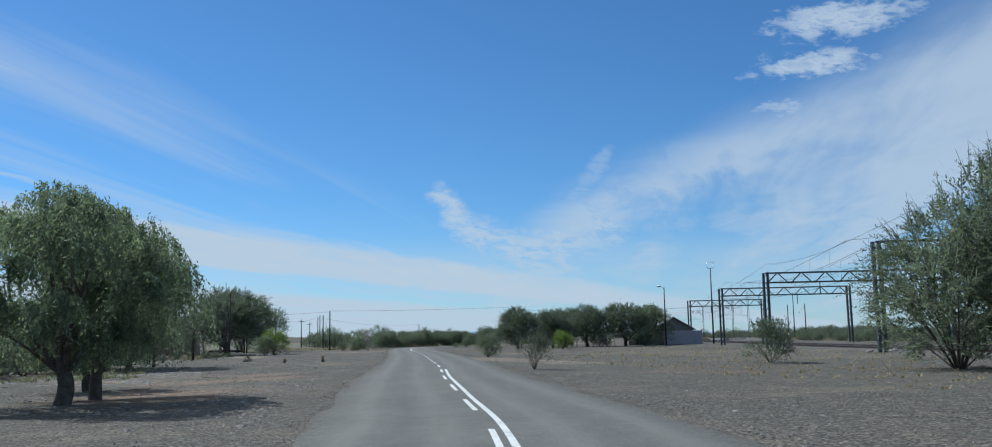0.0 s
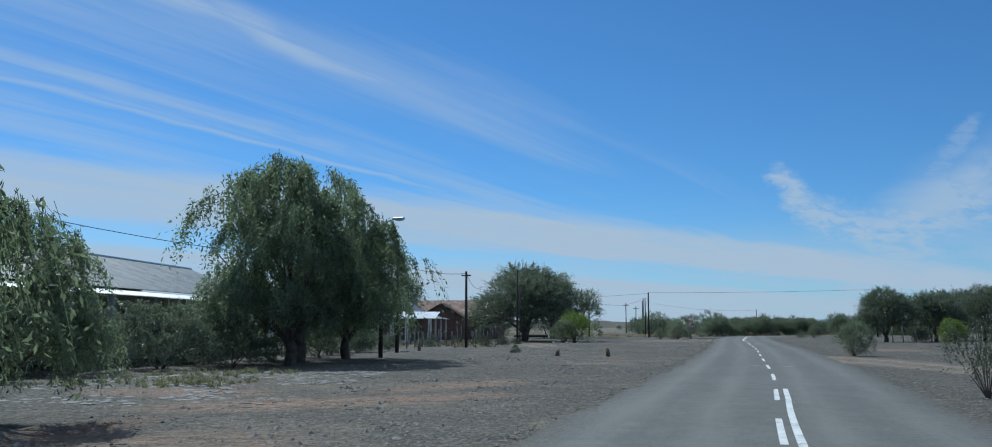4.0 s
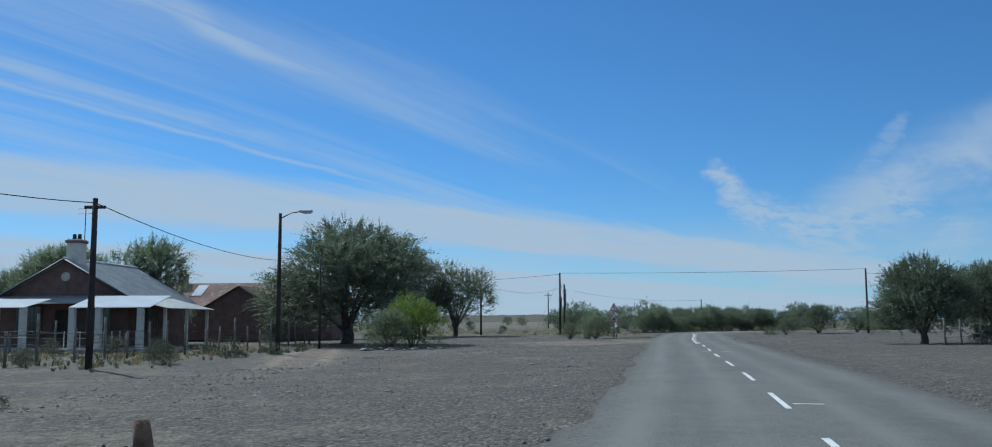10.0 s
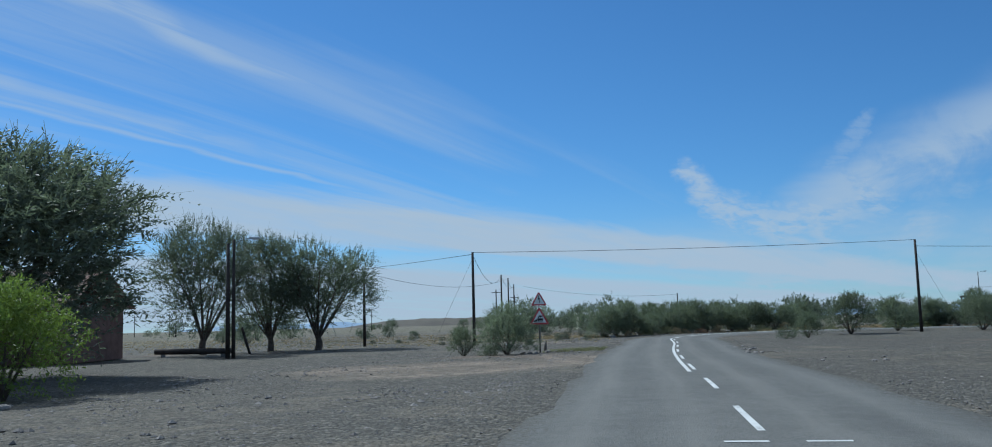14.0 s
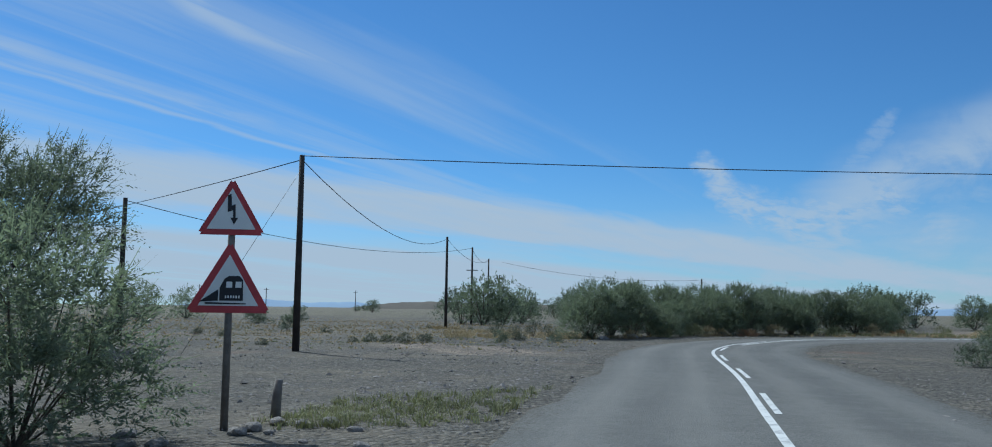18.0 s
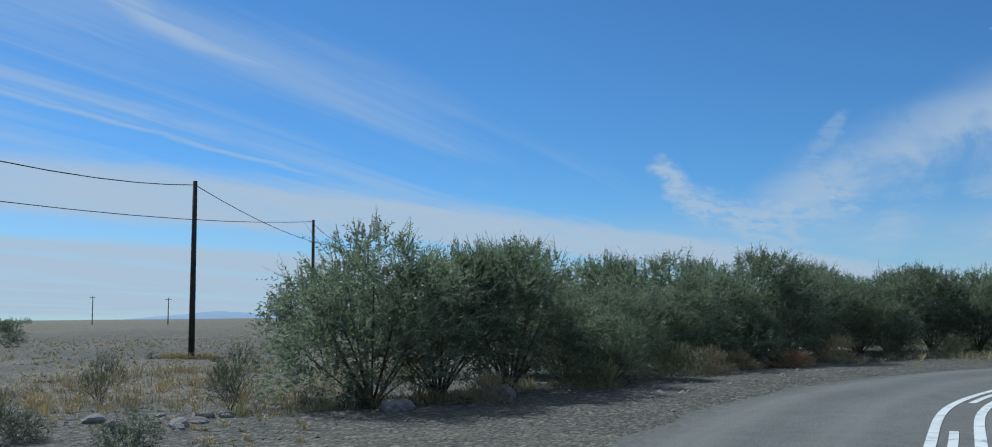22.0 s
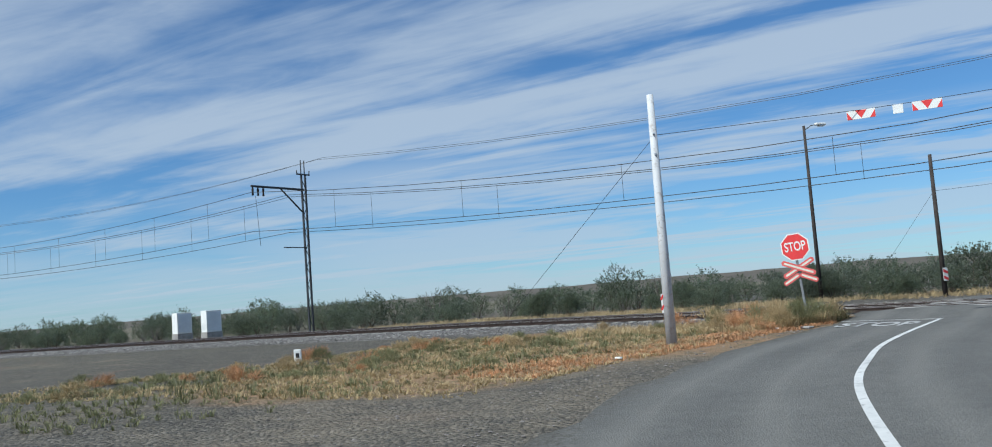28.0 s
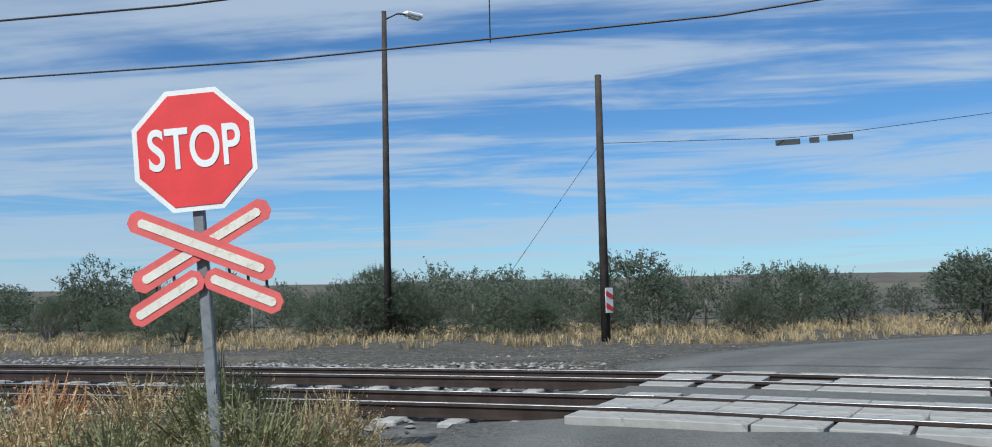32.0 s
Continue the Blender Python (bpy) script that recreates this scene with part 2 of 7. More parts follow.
def ground_nodes(n):
    spot = n.add("ShaderNodeTexCoord").outputs["Object"]
    xyz = n.add("ShaderNodeSeparateXYZ", {0: spot})
    wide = n.noise(spot, 0.045, 5.0, 0.6, 0.5)
    mid = n.noise(spot, 0.35, 5.0, 0.62, 0.4)
    grit = n.noise(spot, 9.0, 4.0, 0.7)
    cell = n.add("ShaderNodeTexVoronoi", {"Vector": spot, "Scale": 14.0})
    cell_fine = n.add("ShaderNodeTexVoronoi", {"Vector": spot, "Scale": 36.0})
    gravel = n.mix(cell.outputs["Distance"], (0.18, 0.168, 0.143), (0.03, 0.028, 0.024))
    gravel = n.mix(n.ramp(n.add("ShaderNodeSeparateColor", {0: cell.outputs["Color"]}).outputs[0], 0.55, 1.0, 0.0, 0.7), gravel, (0.3, 0.28, 0.24))
    gravel = n.mix(n.ramp(n.add("ShaderNodeSeparateColor", {0: cell_fine.outputs["Color"]}).outputs[1], 0.2, 0.9, 0.0, 0.55), gravel, (0.09, 0.085, 0.076))
    crust = n.noise(n.add("ShaderNodeVectorMath", {0: spot, 1: (0.9, 2.6, 1.0)}, op="MULTIPLY").outputs[0], 1.2, 6.0, 0.68, 0.6)
    dust = n.mix(n.ramp(mid, 0.3, 0.7), (0.21, 0.178, 0.135), (0.28, 0.238, 0.178))
    sandy = n.ramp(n.math("ADD", n.math("MULTIPLY", wide, 0.7), n.math("MULTIPLY", mid, 0.45)), 0.56, 0.70)
    tone = n.mix(n.math("MULTIPLY", sandy, 0.5), gravel, dust)
    # bare sandy places and a dirt track
    for cx, cy, ra, rb, turn in ((50.5, 196.0, 2.2, 17.0, 25.0), (-4.5, 100.0, 2.2, 14.0, -10.0), (13.5, 157.5, 3.2, 6.0, -30.0), (12.0, 62.0, 2.5, 16.0, -10.0), (8.6, 121.5, 5.2, 6.5, 50.0), (13.6, 126.0, 2.0, 7.0, -8.0)):
        ca, sa = math.cos(radians(turn)), math.sin(radians(turn))
        dx, dy = n.math("SUBTRACT", xyz.outputs[0], cx), n.math("SUBTRACT", xyz.outputs[1], cy)
        u = n.math("DIVIDE", n.math("SUBTRACT", n.math("MULTIPLY", dx, ca), n.math("MULTIPLY", dy, sa)), ra)
        v = n.math("DIVIDE", n.math("ADD", n.math("MULTIPLY", dx, sa), n.math("MULTIPLY", dy, ca)), rb)
        reach = n.math("ADD", n.math("ADD", n.math("MULTIPLY", u, u), n.math("MULTIPLY", v, v)), n.math("MULTIPLY", mid, 1.4))
        ruts = n.ramp(n.math("ABSOLUTE", n.math("SUBTRACT", n.math("ABSOLUTE", u), 0.42)), 0.05, 0.22)
        tone = n.mix(times_of(n, n.ramp(reach, 1.85, 0.95), n.ramp(crust, 0.34, 0.6, 0.35, 0.9)), tone, n.mix(ruts, (0.39, 0.315, 0.245), (0.28, 0.225, 0.175)))
    # red earth scraped open beside the road
    for cx, cy, ra, rb, turn in ((-5.2, 39.4, 1.5, 4.6, 62.0), (-3.2, 44.6, 1.3, 3.6, 30.0), (0.2, 58.6, 2.0, 1.6, 0.0), (1.3, 62.8, 1.4, 0.8, 0.0), (-6.4, 30.0, 3.0, 5.5, 20.0), (-9.5, 41.5, 2.6, 1.6, 0.0), (20.0, 83.0, 2.0, 4.0, 0.0), (12.6, 68.0, 0.9, 1.6, 0.0)):
        ca, sa = math.cos(radians(turn)), math.sin(radians(turn))
        dx, dy = n.math("SUBTRACT", xyz.outputs[0], cx), n.math("SUBTRACT", xyz.outputs[1], cy)
        u = n.math("DIVIDE", n.math("SUBTRACT", n.math("MULTIPLY", dx, ca), n.math("MULTIPLY", dy, sa)), ra)
        v = n.math("DIVIDE", n.math("ADD", n.math("MULTIPLY", dx, sa), n.math("MULTIPLY", dy, ca)), rb)
        reach = n.math("ADD", n.math("ADD", n.math("MULTIPLY", u, u), n.math("MULTIPLY", v, v)), n.math("MULTIPLY", mid, 1.6))
        tone = n.mix(times_of(n, n.ramp(reach, 1.95, 0.9), n.ramp(crust, 0.36, 0.6, 0.3, 0.85)), tone, n.mix(n.ramp(grit, 0.3, 0.7), (0.24, 0.135, 0.09), (0.44, 0.32, 0.235)))
    clods = n.noise(spot, 2.2, 5.0, 0.7)
    tone = n.mix(n.ramp(clods, 0.46, 0.66, 0.0, 0.65), tone, (0.085, 0.08, 0.068))
    crumb = n.noise(spot, 6.0, 6.0, 0.78, 0.3)
    tone = n.mix(n.ramp(crumb, 0.5, 0.64, 0.0, 0.62), tone, (0.05, 0.046, 0.04))
    tone = n.mix(n.ramp(crumb, 0.46, 0.32, 0.0, 0.6), tone, (0.31, 0.28, 0.235))
    ruts_wide = n.noise(n.add("ShaderNodeVectorMath", {0: spot, 1: (0.6, 0.2, 1.0)}, op="MULTIPLY").outputs[0], 1.0, 5.0, 0.65, 1.6)
    tone = n.mix(n.ramp(ruts_wide, 0.52, 0.7, 0.0, 0.25), tone, (0.23, 0.205, 0.165))
    # withered plant litter between road and railway
    for cx, cy, rr in ((79.0, 178.5, 7.5), (84.0, 172.5, 4.5), (74.0, 182.0, 5.5), (86.0, 180.0, 6.0)):
        dx, dy = n.math("SUBTRACT", xyz.outputs[0], cx), n.math("SUBTRACT", xyz.outputs[1], cy)
        reach = n.math("ADD", n.math("DIVIDE", n.math("ADD", n.math("MULTIPLY", dx, dx), n.math("MULTIPLY", dy, dy)), rr * rr), n.math("MULTIPLY", mid, 1.2))
        tone = n.mix(n.math("MULTIPLY", n.ramp(reach, 1.6, 1.0), 0.75), tone, n.mix(n.ramp(clods, 0.4, 0.62), (0.4, 0.25, 0.14), (0.24, 0.18, 0.09)))
    red = n.ramp(n.noise(spot, 0.09, 4.0, 0.6, 0.9), 0.6, 0.74, 0.0, 0.55)
    tone = n.mix(red, tone, (0.24, 0.15, 0.11))
    tone = n.mix(1.0, tone, (0.9, 0.88, 0.86), "MULTIPLY")
    veld = n.ramp(n.noise(spot, 0.6, 6.0, 0.7), 0.42, 0.6)
    out_of_town = n.math("MAXIMUM", n.ramp(n.add("ShaderNodeVectorMath", {0: spot}, op="LENGTH").outputs["Value"], 190.0, 330.0), n.ramp(xyz.outputs[0], -14.0, -34.0))
    tone = n.mix(n.math("MULTIPLY", n.math("MULTIPLY", veld, out_of_town), 0.75), tone, (0.21, 0.19, 0.115))
    height = n.math("ADD", n.math("MULTIPLY", cell.outputs["Distance"], -0.9), n.math("ADD", grit, n.math("MULTIPLY", mid, 1.5)))
    return tone, 0.95, height, 1.0


def asphalt_nodes(n):
    spot = n.add("ShaderNodeTexCoord").outputs["Object"]
    wide, mid, fine = n.noise(spot, 0.25, 4.0, 0.6), n.noise(spot, 2.2, 5.0, 0.65), n.noise(spot, 60.0, 3.0, 0.6)
    chip = n.add("ShaderNodeTexVoronoi", {"Vector": spot, "Scale": 40.0})
    tone = n.mix(n.ramp(wide, 0.3, 0.7), (0.162, 0.16, 0.15), (0.206, 0.202, 0.188))
    tone = n.mix(n.ramp(mid, 0.35, 0.75, 0.0, 0.6), tone, (0.245, 0.242, 0.228))
    tone = n.mix(n.ramp(n.add("ShaderNodeSeparateColor", {0: chip.outputs["Color"]}).outputs[0], 0.3, 1.0, 0.0, 0.5), tone, (0.095, 0.097, 0.096))
    # wheel tracks worn pale, an oily middle of each lane, gravel strewn over the edges
    uv = n.add("ShaderNodeSeparateXYZ", {0: n.add("ShaderNodeTexCoord").outputs["UV"]})
    drag = n.noise(n.add("ShaderNodeCombineXYZ", {0: n.math("MULTIPLY", uv.outputs[0], 3.0), 1: n.math("MULTIPLY", uv.outputs[1], 0.12), 2: 0.0}).outputs[0], 1.0, 5.0, 0.6)
    lane = n.math("ABSOLUTE", n.math("SUBTRACT", n.math("ABSOLUTE", uv.outputs[0]), 1.55))
    tone = n.mix(times_of(n, n.ramp(n.math("ABSOLUTE", n.math("SUBTRACT", lane, 0.72)), 0.42, 0.05), n.ramp(drag, 0.3, 0.65, 0.15, 0.5)), tone, (0.265, 0.258, 0.238))
    tone = n.mix(times_of(n, n.ramp(lane, 0.45, 0.05), n.ramp(drag, 0.35, 0.7, 0.1, 0.45)), tone, (0.125, 0.124, 0.12))
    cell = n.add("ShaderNodeTexVoronoi", {"Vector": spot, "Scale": 22.0})
    loose = n.math("ADD", n.math("ABSOLUTE", uv.outputs[0]), n.math("ADD", n.math("MULTIPLY", n.math("SUBTRACT", mid, 0.5), 1.1), n.math("MULTIPLY", n.math("SUBTRACT", n.add("ShaderNodeSeparateColor", {0: cell.outputs["Color"]}).outputs[1], 0.5), 0.7)))
    tone = n.mix(n.ramp(loose, 2.85, 3.2, 0.0, 0.85), tone, n.mix(cell.outputs["Distance"], (0.19, 0.175, 0.148), (0.05, 0.047, 0.042)))
    tone = n.mix(1.0, tone, (0.74, 0.735, 0.725), "MULTIPLY")
    return tone, n.ramp(fine, 0.2, 0.8, 0.78, 0.95), n.math("ADD", chip.outputs["Distance"], fine), 0.35


M = {
    "ground": plain_mix("stony_ground", ground_nodes),
    "asphalt": plain_mix("worn_asphalt", asphalt_nodes),
    "paint": material("road_paint", (0.62, 0.62, 0.6), 0.7, vary=0.12, scale=1.5, stain=(0.33, 0.33, 0.33)),
    "worn_paint": material("worn_road_paint", (0.46, 0.46, 0.45), 0.8, vary=0.25, scale=1.1, stain=(0.17, 0.17, 0.165)),
    "wood": material("creosoted_wood", (0.055, 0.045, 0.04), 0.85, vary=0.4, scale=2.0, bump=0.5),
    "grey_wood": material("weathered_wood", (0.2, 0.18, 0.16), 0.9, vary=0.35, scale=4.0, bump=0.6),
    "bark": material("grey_bark", (0.12, 0.095, 0.075), 0.95, vary=0.4, scale=5.0, bump=1.0, bump_scale=25.0),
    "leaf": material("thorn_leaf", (0.168, 0.19, 0.142), 0.5, vary=0.3, scale=1.2, translucent=0.6, island=0.4),
    "leaf_dark": material("dark_leaf", (0.145, 0.165, 0.127), 0.5, vary=0.3, scale=1.2, translucent=0.5, island=0.35),
    "leaf_light": material("fresh_leaf", (0.2, 0.26, 0.06), 0.55, vary=0.3, scale=1.2, translucent=0.4, island=0.3),
    "leaf_grey": material("grey_leaf", (0.13, 0.14, 0.095), 0.6, vary=0.3, scale=1.2, translucent=0.2, island=0.3),
    "pepper": material("pepper_leaf", (0.19, 0.222, 0.152), 0.5, vary=0.3, scale=0.8, translucent=0.58, island=0.35),
    "reed": material("green_reed", (0.2, 0.24, 0.1), 0.7, vary=0.25, scale=0.7, translucent=0.3, island=0.3),
    "gold": material("dry_grass", (0.46, 0.35, 0.2), 0.85, vary=0.3, scale=0.7, translucent=0.15, island=0.35),
    "straw_green": material("green_grass", (0.24, 0.235, 0.125), 0.8, vary=0.3, scale=0.7, translucent=0.2, island=0.35),
    "rust_grass": material("reddish_weeds", (0.5, 0.27, 0.14), 0.8, vary=0.3, scale=0.7, translucent=0.15, island=0.35),
    "steel": material("painted_steel", (0.065, 0.067, 0.07), 0.55, metal=0.3, vary=0.25, scale=3.0),
    "zinc": material("galvanised_steel", (0.5, 0.52, 0.54), 0.45, metal=0.6, vary=0.15, scale=3.0),
    "dull_zinc": material("dull_galvanised_post", (0.24, 0.25, 0.26), 0.6, metal=0.3, vary=0.25, scale=5.0, stain=(0.17, 0.16, 0.15)),
    "cable": material("black_cable", (0.03, 0.03, 0.033), 0.6, vary=0.1),
    "copper": material("dull_copper", (0.06, 0.055, 0.05), 0.5, metal=0.5, vary=0.1),
    "rail": material("rusty_rail", (0.06, 0.043, 0.036), 0.6, metal=0.5, vary=0.3, scale=4.0),
    "rail_top": material("polished_rail", (0.5, 0.48, 0.46), 0.3, metal=0.9, vary=0.1, scale=4.0),
    "concrete": material("old_concrete", (0.36, 0.345, 0.32), 0.9, vary=0.2, scale=2.0, bump=0.4, stain=(0.22, 0.2, 0.185)),
    "ballast": material("ballast_stone", (0.25, 0.238, 0.225), 0.9, vary=0.3, scale=6.0, island=0.4),
    "ballast_dark": material("packed_ballast", (0.13, 0.122, 0.115), 0.95, vary=0.5, scale=7.0, bump=1.0, bump_scale=12.0),
    "stone": material("field_stone", (0.22, 0.2, 0.185), 0.95, vary=0.3, scale=6.0, bump=0.6, island=0.35),
    "slate": material("pale_slate", (0.17, 0.17, 0.165), 0.75, vary=0.25, scale=6.0, island=0.35),
    "stump": material("brown_stump", (0.2, 0.13, 0.085), 0.9, vary=0.4, scale=6.0, bump=0.8),
    "crossbuck": material("faded_crossbuck_red", (0.68, 0.13, 0.12), 0.55, vary=0.12, scale=5.0),
    "sign_red": material("sign_red", (0.72, 0.06, 0.06), 0.45, vary=0.08, scale=4.0),
    "sign_faded": material("faded_sign_red", (0.48, 0.07, 0.08), 0.6, vary=0.15, scale=5.0),
    "sign_cream": material("yellowed_sign_white", (0.74, 0.7, 0.6), 0.55, vary=0.1, scale=6.0, stain=(0.6, 0.54, 0.44)),
    "sign_white": material("sign_white", (0.8, 0.8, 0.77), 0.5, vary=0.06, scale=4.0),
    "sign_black": material("sign_black", (0.03, 0.03, 0.035), 0.6, vary=0.1),
    "white_pole": material("whitewashed_pole", (0.6, 0.61, 0.62), 0.7, vary=0.1, scale=2.0, stain=(0.42, 0.4, 0.38)),
    "roof": material("grey_corrugated_iron", (0.34, 0.36, 0.37), 0.55, metal=0.35, vary=0.2, scale=0.8, stain=(0.27, 0.22, 0.19)),
    "roof_rust": material("rusty_corrugated_iron", (0.27, 0.17, 0.13), 0.75, metal=0.15, vary=0.3, scale=0.6, stain=(0.4, 0.33, 0.29)),
    # white paint on awnings and sheets; on the shed it paints in sunlight
    "roof_white": material("white_and_sunlit_iron", (0.72, 0.74, 0.75), 0.5, vary=0.1, scale=1.0),
    "brick": material("red_brick", (0.18, 0.11, 0.09), 0.9, vary=0.25, scale=2.0),
    "plaster": material("cream_plaster", (0.62, 0.58, 0.5), 0.9, vary=0.12, scale=0.8, stain=(0.5, 0.45, 0.38)),
    "grey_plaster": material("grey_plaster", (0.3, 0.29, 0.32), 0.9, vary=0.15, scale=0.8, stain=(0.22, 0.21, 0.22)),
    "glass": material("window_glass", (0.03, 0.035, 0.04), 0.08, vary=0.1, spec=0.6),
    "dark": material("opening_shade", (0.02, 0.02, 0.02), 0.9, vary=0.1),
    "hill": material("far_hill", (0.11, 0.097, 0.08), 1.0, vary=0.2, scale=0.02),
    # the haze of distance is put into this pale blue
    "hill_hazed": material("hazed_far_mountain", (0.24, 0.33, 0.45), 1.0, vary=0.08, scale=0.002),
}


# ---- mesh helpers ----
def mesh_of(name, verts, faces, mats, smooth=False):
    me = bpy.data.meshes.new(name)
    me.from_pydata([tuple(v) for v in verts], [], [tuple(f) for f in faces])
    for m in mats if isinstance(mats, (list, tuple)) else [mats]:
        me.materials.append(m)
    if smooth:
        me.polygons.foreach_set("use_smooth", [True] * len(me.polygons))
    return me


def quads_mesh(name, corners, mat):
    """A mesh of loose quads; corners: (n, 4, 3)."""
    corners = np.asarray(corners, np.float32)
    count = len(corners)
    me = bpy.data.meshes.new(name)
    me.vertices.add(count * 4)
    me.vertices.foreach_set("co", corners.reshape(-1))
    me.loops.add(count * 4)
    me.loops.foreach_set("vertex_index", np.arange(count * 4, dtype=np.int32))
    me.polygons.add(count)
    me.polygons.foreach_set("loop_start", np.arange(0, count * 4, 4, dtype=np.int32))
    me.materials.append(mat)
    me.update(calc_edges=True)
    return me


def bm_mesh(name, bm, mat, bevel=0.0):
    if bevel:
        bmesh.ops.bevel(bm, geom=list(bm.edges), offset=bevel, segments=1, affect="EDGES")
    me = bpy.data.meshes.new(name)
    bm.to_mesh(me)
    bm.free()
    me.materials.append(mat)
    return me


def part(name, me, parent=None, label="", at=None):
    ob = new(name, me)
    if parent:
        ob.parent = parent
    if at is not None:
        ob.matrix_basis = at
    if label:
        tagged(ob, label)
    return ob


def thing(name, label, category, at=None, group="", kind="", me=None):
    ob = new(name, me)
    if at is not None:
        ob.matrix_basis = at
    return tagged(ob, label, category, group, kind)


def box(sx, sy, sz, mat, x=0.0, y=0.0, z=0.0, bevel=0.01, name="box", turn=None):
    """A bevelled block; z is its underside."""
    bm = bmesh.new()
    bmesh.ops.create_cube(bm, size=1.0)
    m = Matrix.Translation((x, y, z + sz / 2)) @ (turn or Matrix()) @ Matrix.Diagonal((sx, sy, sz, 1))
    bm.transform(m)
    return bm_mesh(name, bm, mat, min(bevel, 0.3 * min(sx, sy, sz)))


def tube(points, radii, mat, sides=8, name="tube", caps=True):
    """A tapering tube through points."""
    verts, faces = [], []
    pts = [Vector(p) for p in points]
    radii = radii if isinstance(radii, (list, tuple)) else [radii] * len(pts)
    for k, p in enumerate(pts):
        way = (pts[min(k + 1, len(pts) - 1)] - pts[max(k - 1, 0)]).normalized()
        side = way.cross(Vector((0.0, 0.0, 1.0)) if abs(way.z) < 0.95 else Vector((1.0, 0.0, 0.0))).normalized()
        other = way.cross(side)
        for s in range(sides):
            a = 2 * math.pi * s / sides
            verts.append(p + (side * math.cos(a) + other * math.sin(a)) * radii[k])
    for k in range(len(pts) - 1):
        for s in range(sides):
            a, b = k * sides + s, k * sides + (s + 1) % sides
            faces.append((a, b, b + sides, a + sides))
    if caps:
        faces.append(tuple(range(sides))[::-1])
        faces.append(tuple((len(pts) - 1) * sides + s for s in range(sides)))
    return mesh_of(name, verts, faces, mat, smooth=True)


def wire(a, b, sag, radius, mat, name="wire", steps=14):
    a, b = Vector(a), Vector(b)
    pts = []
    for k in range(steps + 1):
        u = k / steps
        p = a.lerp(b, u)
        p.z -= sag * 4 * u * (1 - u)
        pts.append(p)
    return tube(pts, radius, mat, 5, name)


def smooth_line(points, step=1.0):
    """A Catmull-Rom line through points, resampled at even steps."""
    p = np.array(points, float)
    p = np.vstack([2 * p[0] - p[1], p, 2 * p[-1] - p[-2]])
    dense = []
    for k in range(1, len(p) - 2):
        for u in np.linspace(0, 1, 24, endpoint=False):
            dense.append(0.5 * (2 * p[k] + (p[k + 1] - p[k - 1]) * u + (2 * p[k - 1] - 5 * p[k] + 4 * p[k + 1] - p[k + 2]) * u * u + (3 * p[k] - p[k - 1] - 3 * p[k + 1] + p[k + 2]) * u ** 3))
    dense.append(p[-2])
    dense = np.array(dense)
    run = np.r_[0, np.cumsum(np.hypot(*np.diff(dense[:, :2], axis=0).T))]
    s = np.arange(0, run[-1], step)
    return np.stack([np.interp(s, run, dense[:, k]) for k in range(dense.shape[1])], 1)


# ---- plan ----
CENTRE = smooth_line([(-16, -48), (-8.5, -16), (-3.4, 2), (-0.5, 14.2), (1.1, 24), (3.1, 36.6), (5.5, 49.4), (7.5, 61), (10.9, 81.3), (13.2, 97), (15.3, 110.8), (17.0, 123), (18.6, 133), (20.5, 143), (22.5, 154.8), (24.5, 161.5), (26.3, 165.4), (28.9, 169.7), (33.0, 173.9), (37.0, 176.1), (42.0, 177.5), (47.0, 177.7), (52.3, 176.9), (59.0, 175.6), (65.3, 174.2), (69.2, 172.9), (73.3, 171.2), (80.3, 167.5), (85.5, 164.4), (89.2, 160.8), (91.3, 156.0), (92.0, 150.0), (92.4, 140.0), (92.0, 120.0), (88.0, 90.0)], 0.5)
TRACK = smooth_line([(3, -70), (22, 0), (38.5, 50), (47.5, 78), (58, 106), (67, 132), (73.6, 151), (79.5, 159.5), (83.95, 164.0), (87.2, 167.2), (92.2, 174.6), (98.6, 184.6), (106.5, 198), (117, 219), (126, 242), (134, 266), (142, 300), (152, 360), (160, 430)], 0.5)


def lane_point(line, s, side):
    """The point s metres along a line (0.5 m steps), side metres to its right, and the way ahead."""
    k = min(max(s / 0.5, 0), len(line) - 2.001)
    i, u = int(k), k - int(k)
    p, d = line[i] * (1 - u) + line[i + 1] * u, line[i + 1] - line[i]
    d = d / np.hypot(*d)
    return p + np.array((d[1], -d[0])) * side, d


def along_of(line, x, y):
    """How far along a line the place nearest to (x, y) is."""
    return 0.5 * int(np.argmin(np.hypot(line[:, 0] - x, line[:, 1] - y)))


def far_from(line, x, y):
    return float(np.min(np.hypot(line[:, 0] - x, line[:, 1] - y)))


def rail_side(x, y):
    """Signed distance from the track, positive to the east, and from the road."""
    k = int(np.argmin(np.hypot(TRACK[:, 0] - x, TRACK[:, 1] - y)))
    k = min(k, len(TRACK) - 2)
    d = TRACK[k + 1] - TRACK[k]
    return ((x - TRACK[k, 0]) * d[1] - (y - TRACK[k, 1]) * d[0]) / np.hypot(*d)


def embankment(side, top):
    """A short ramp up to the rails on the west, a long fall on the east."""
    if side < 0:
        return top * min(max((4.6 + side) / 2.8, 0.0), 1.0)
    return 0.22 * min(max((24.0 - side) / 16.0, 0.0), 1.0)


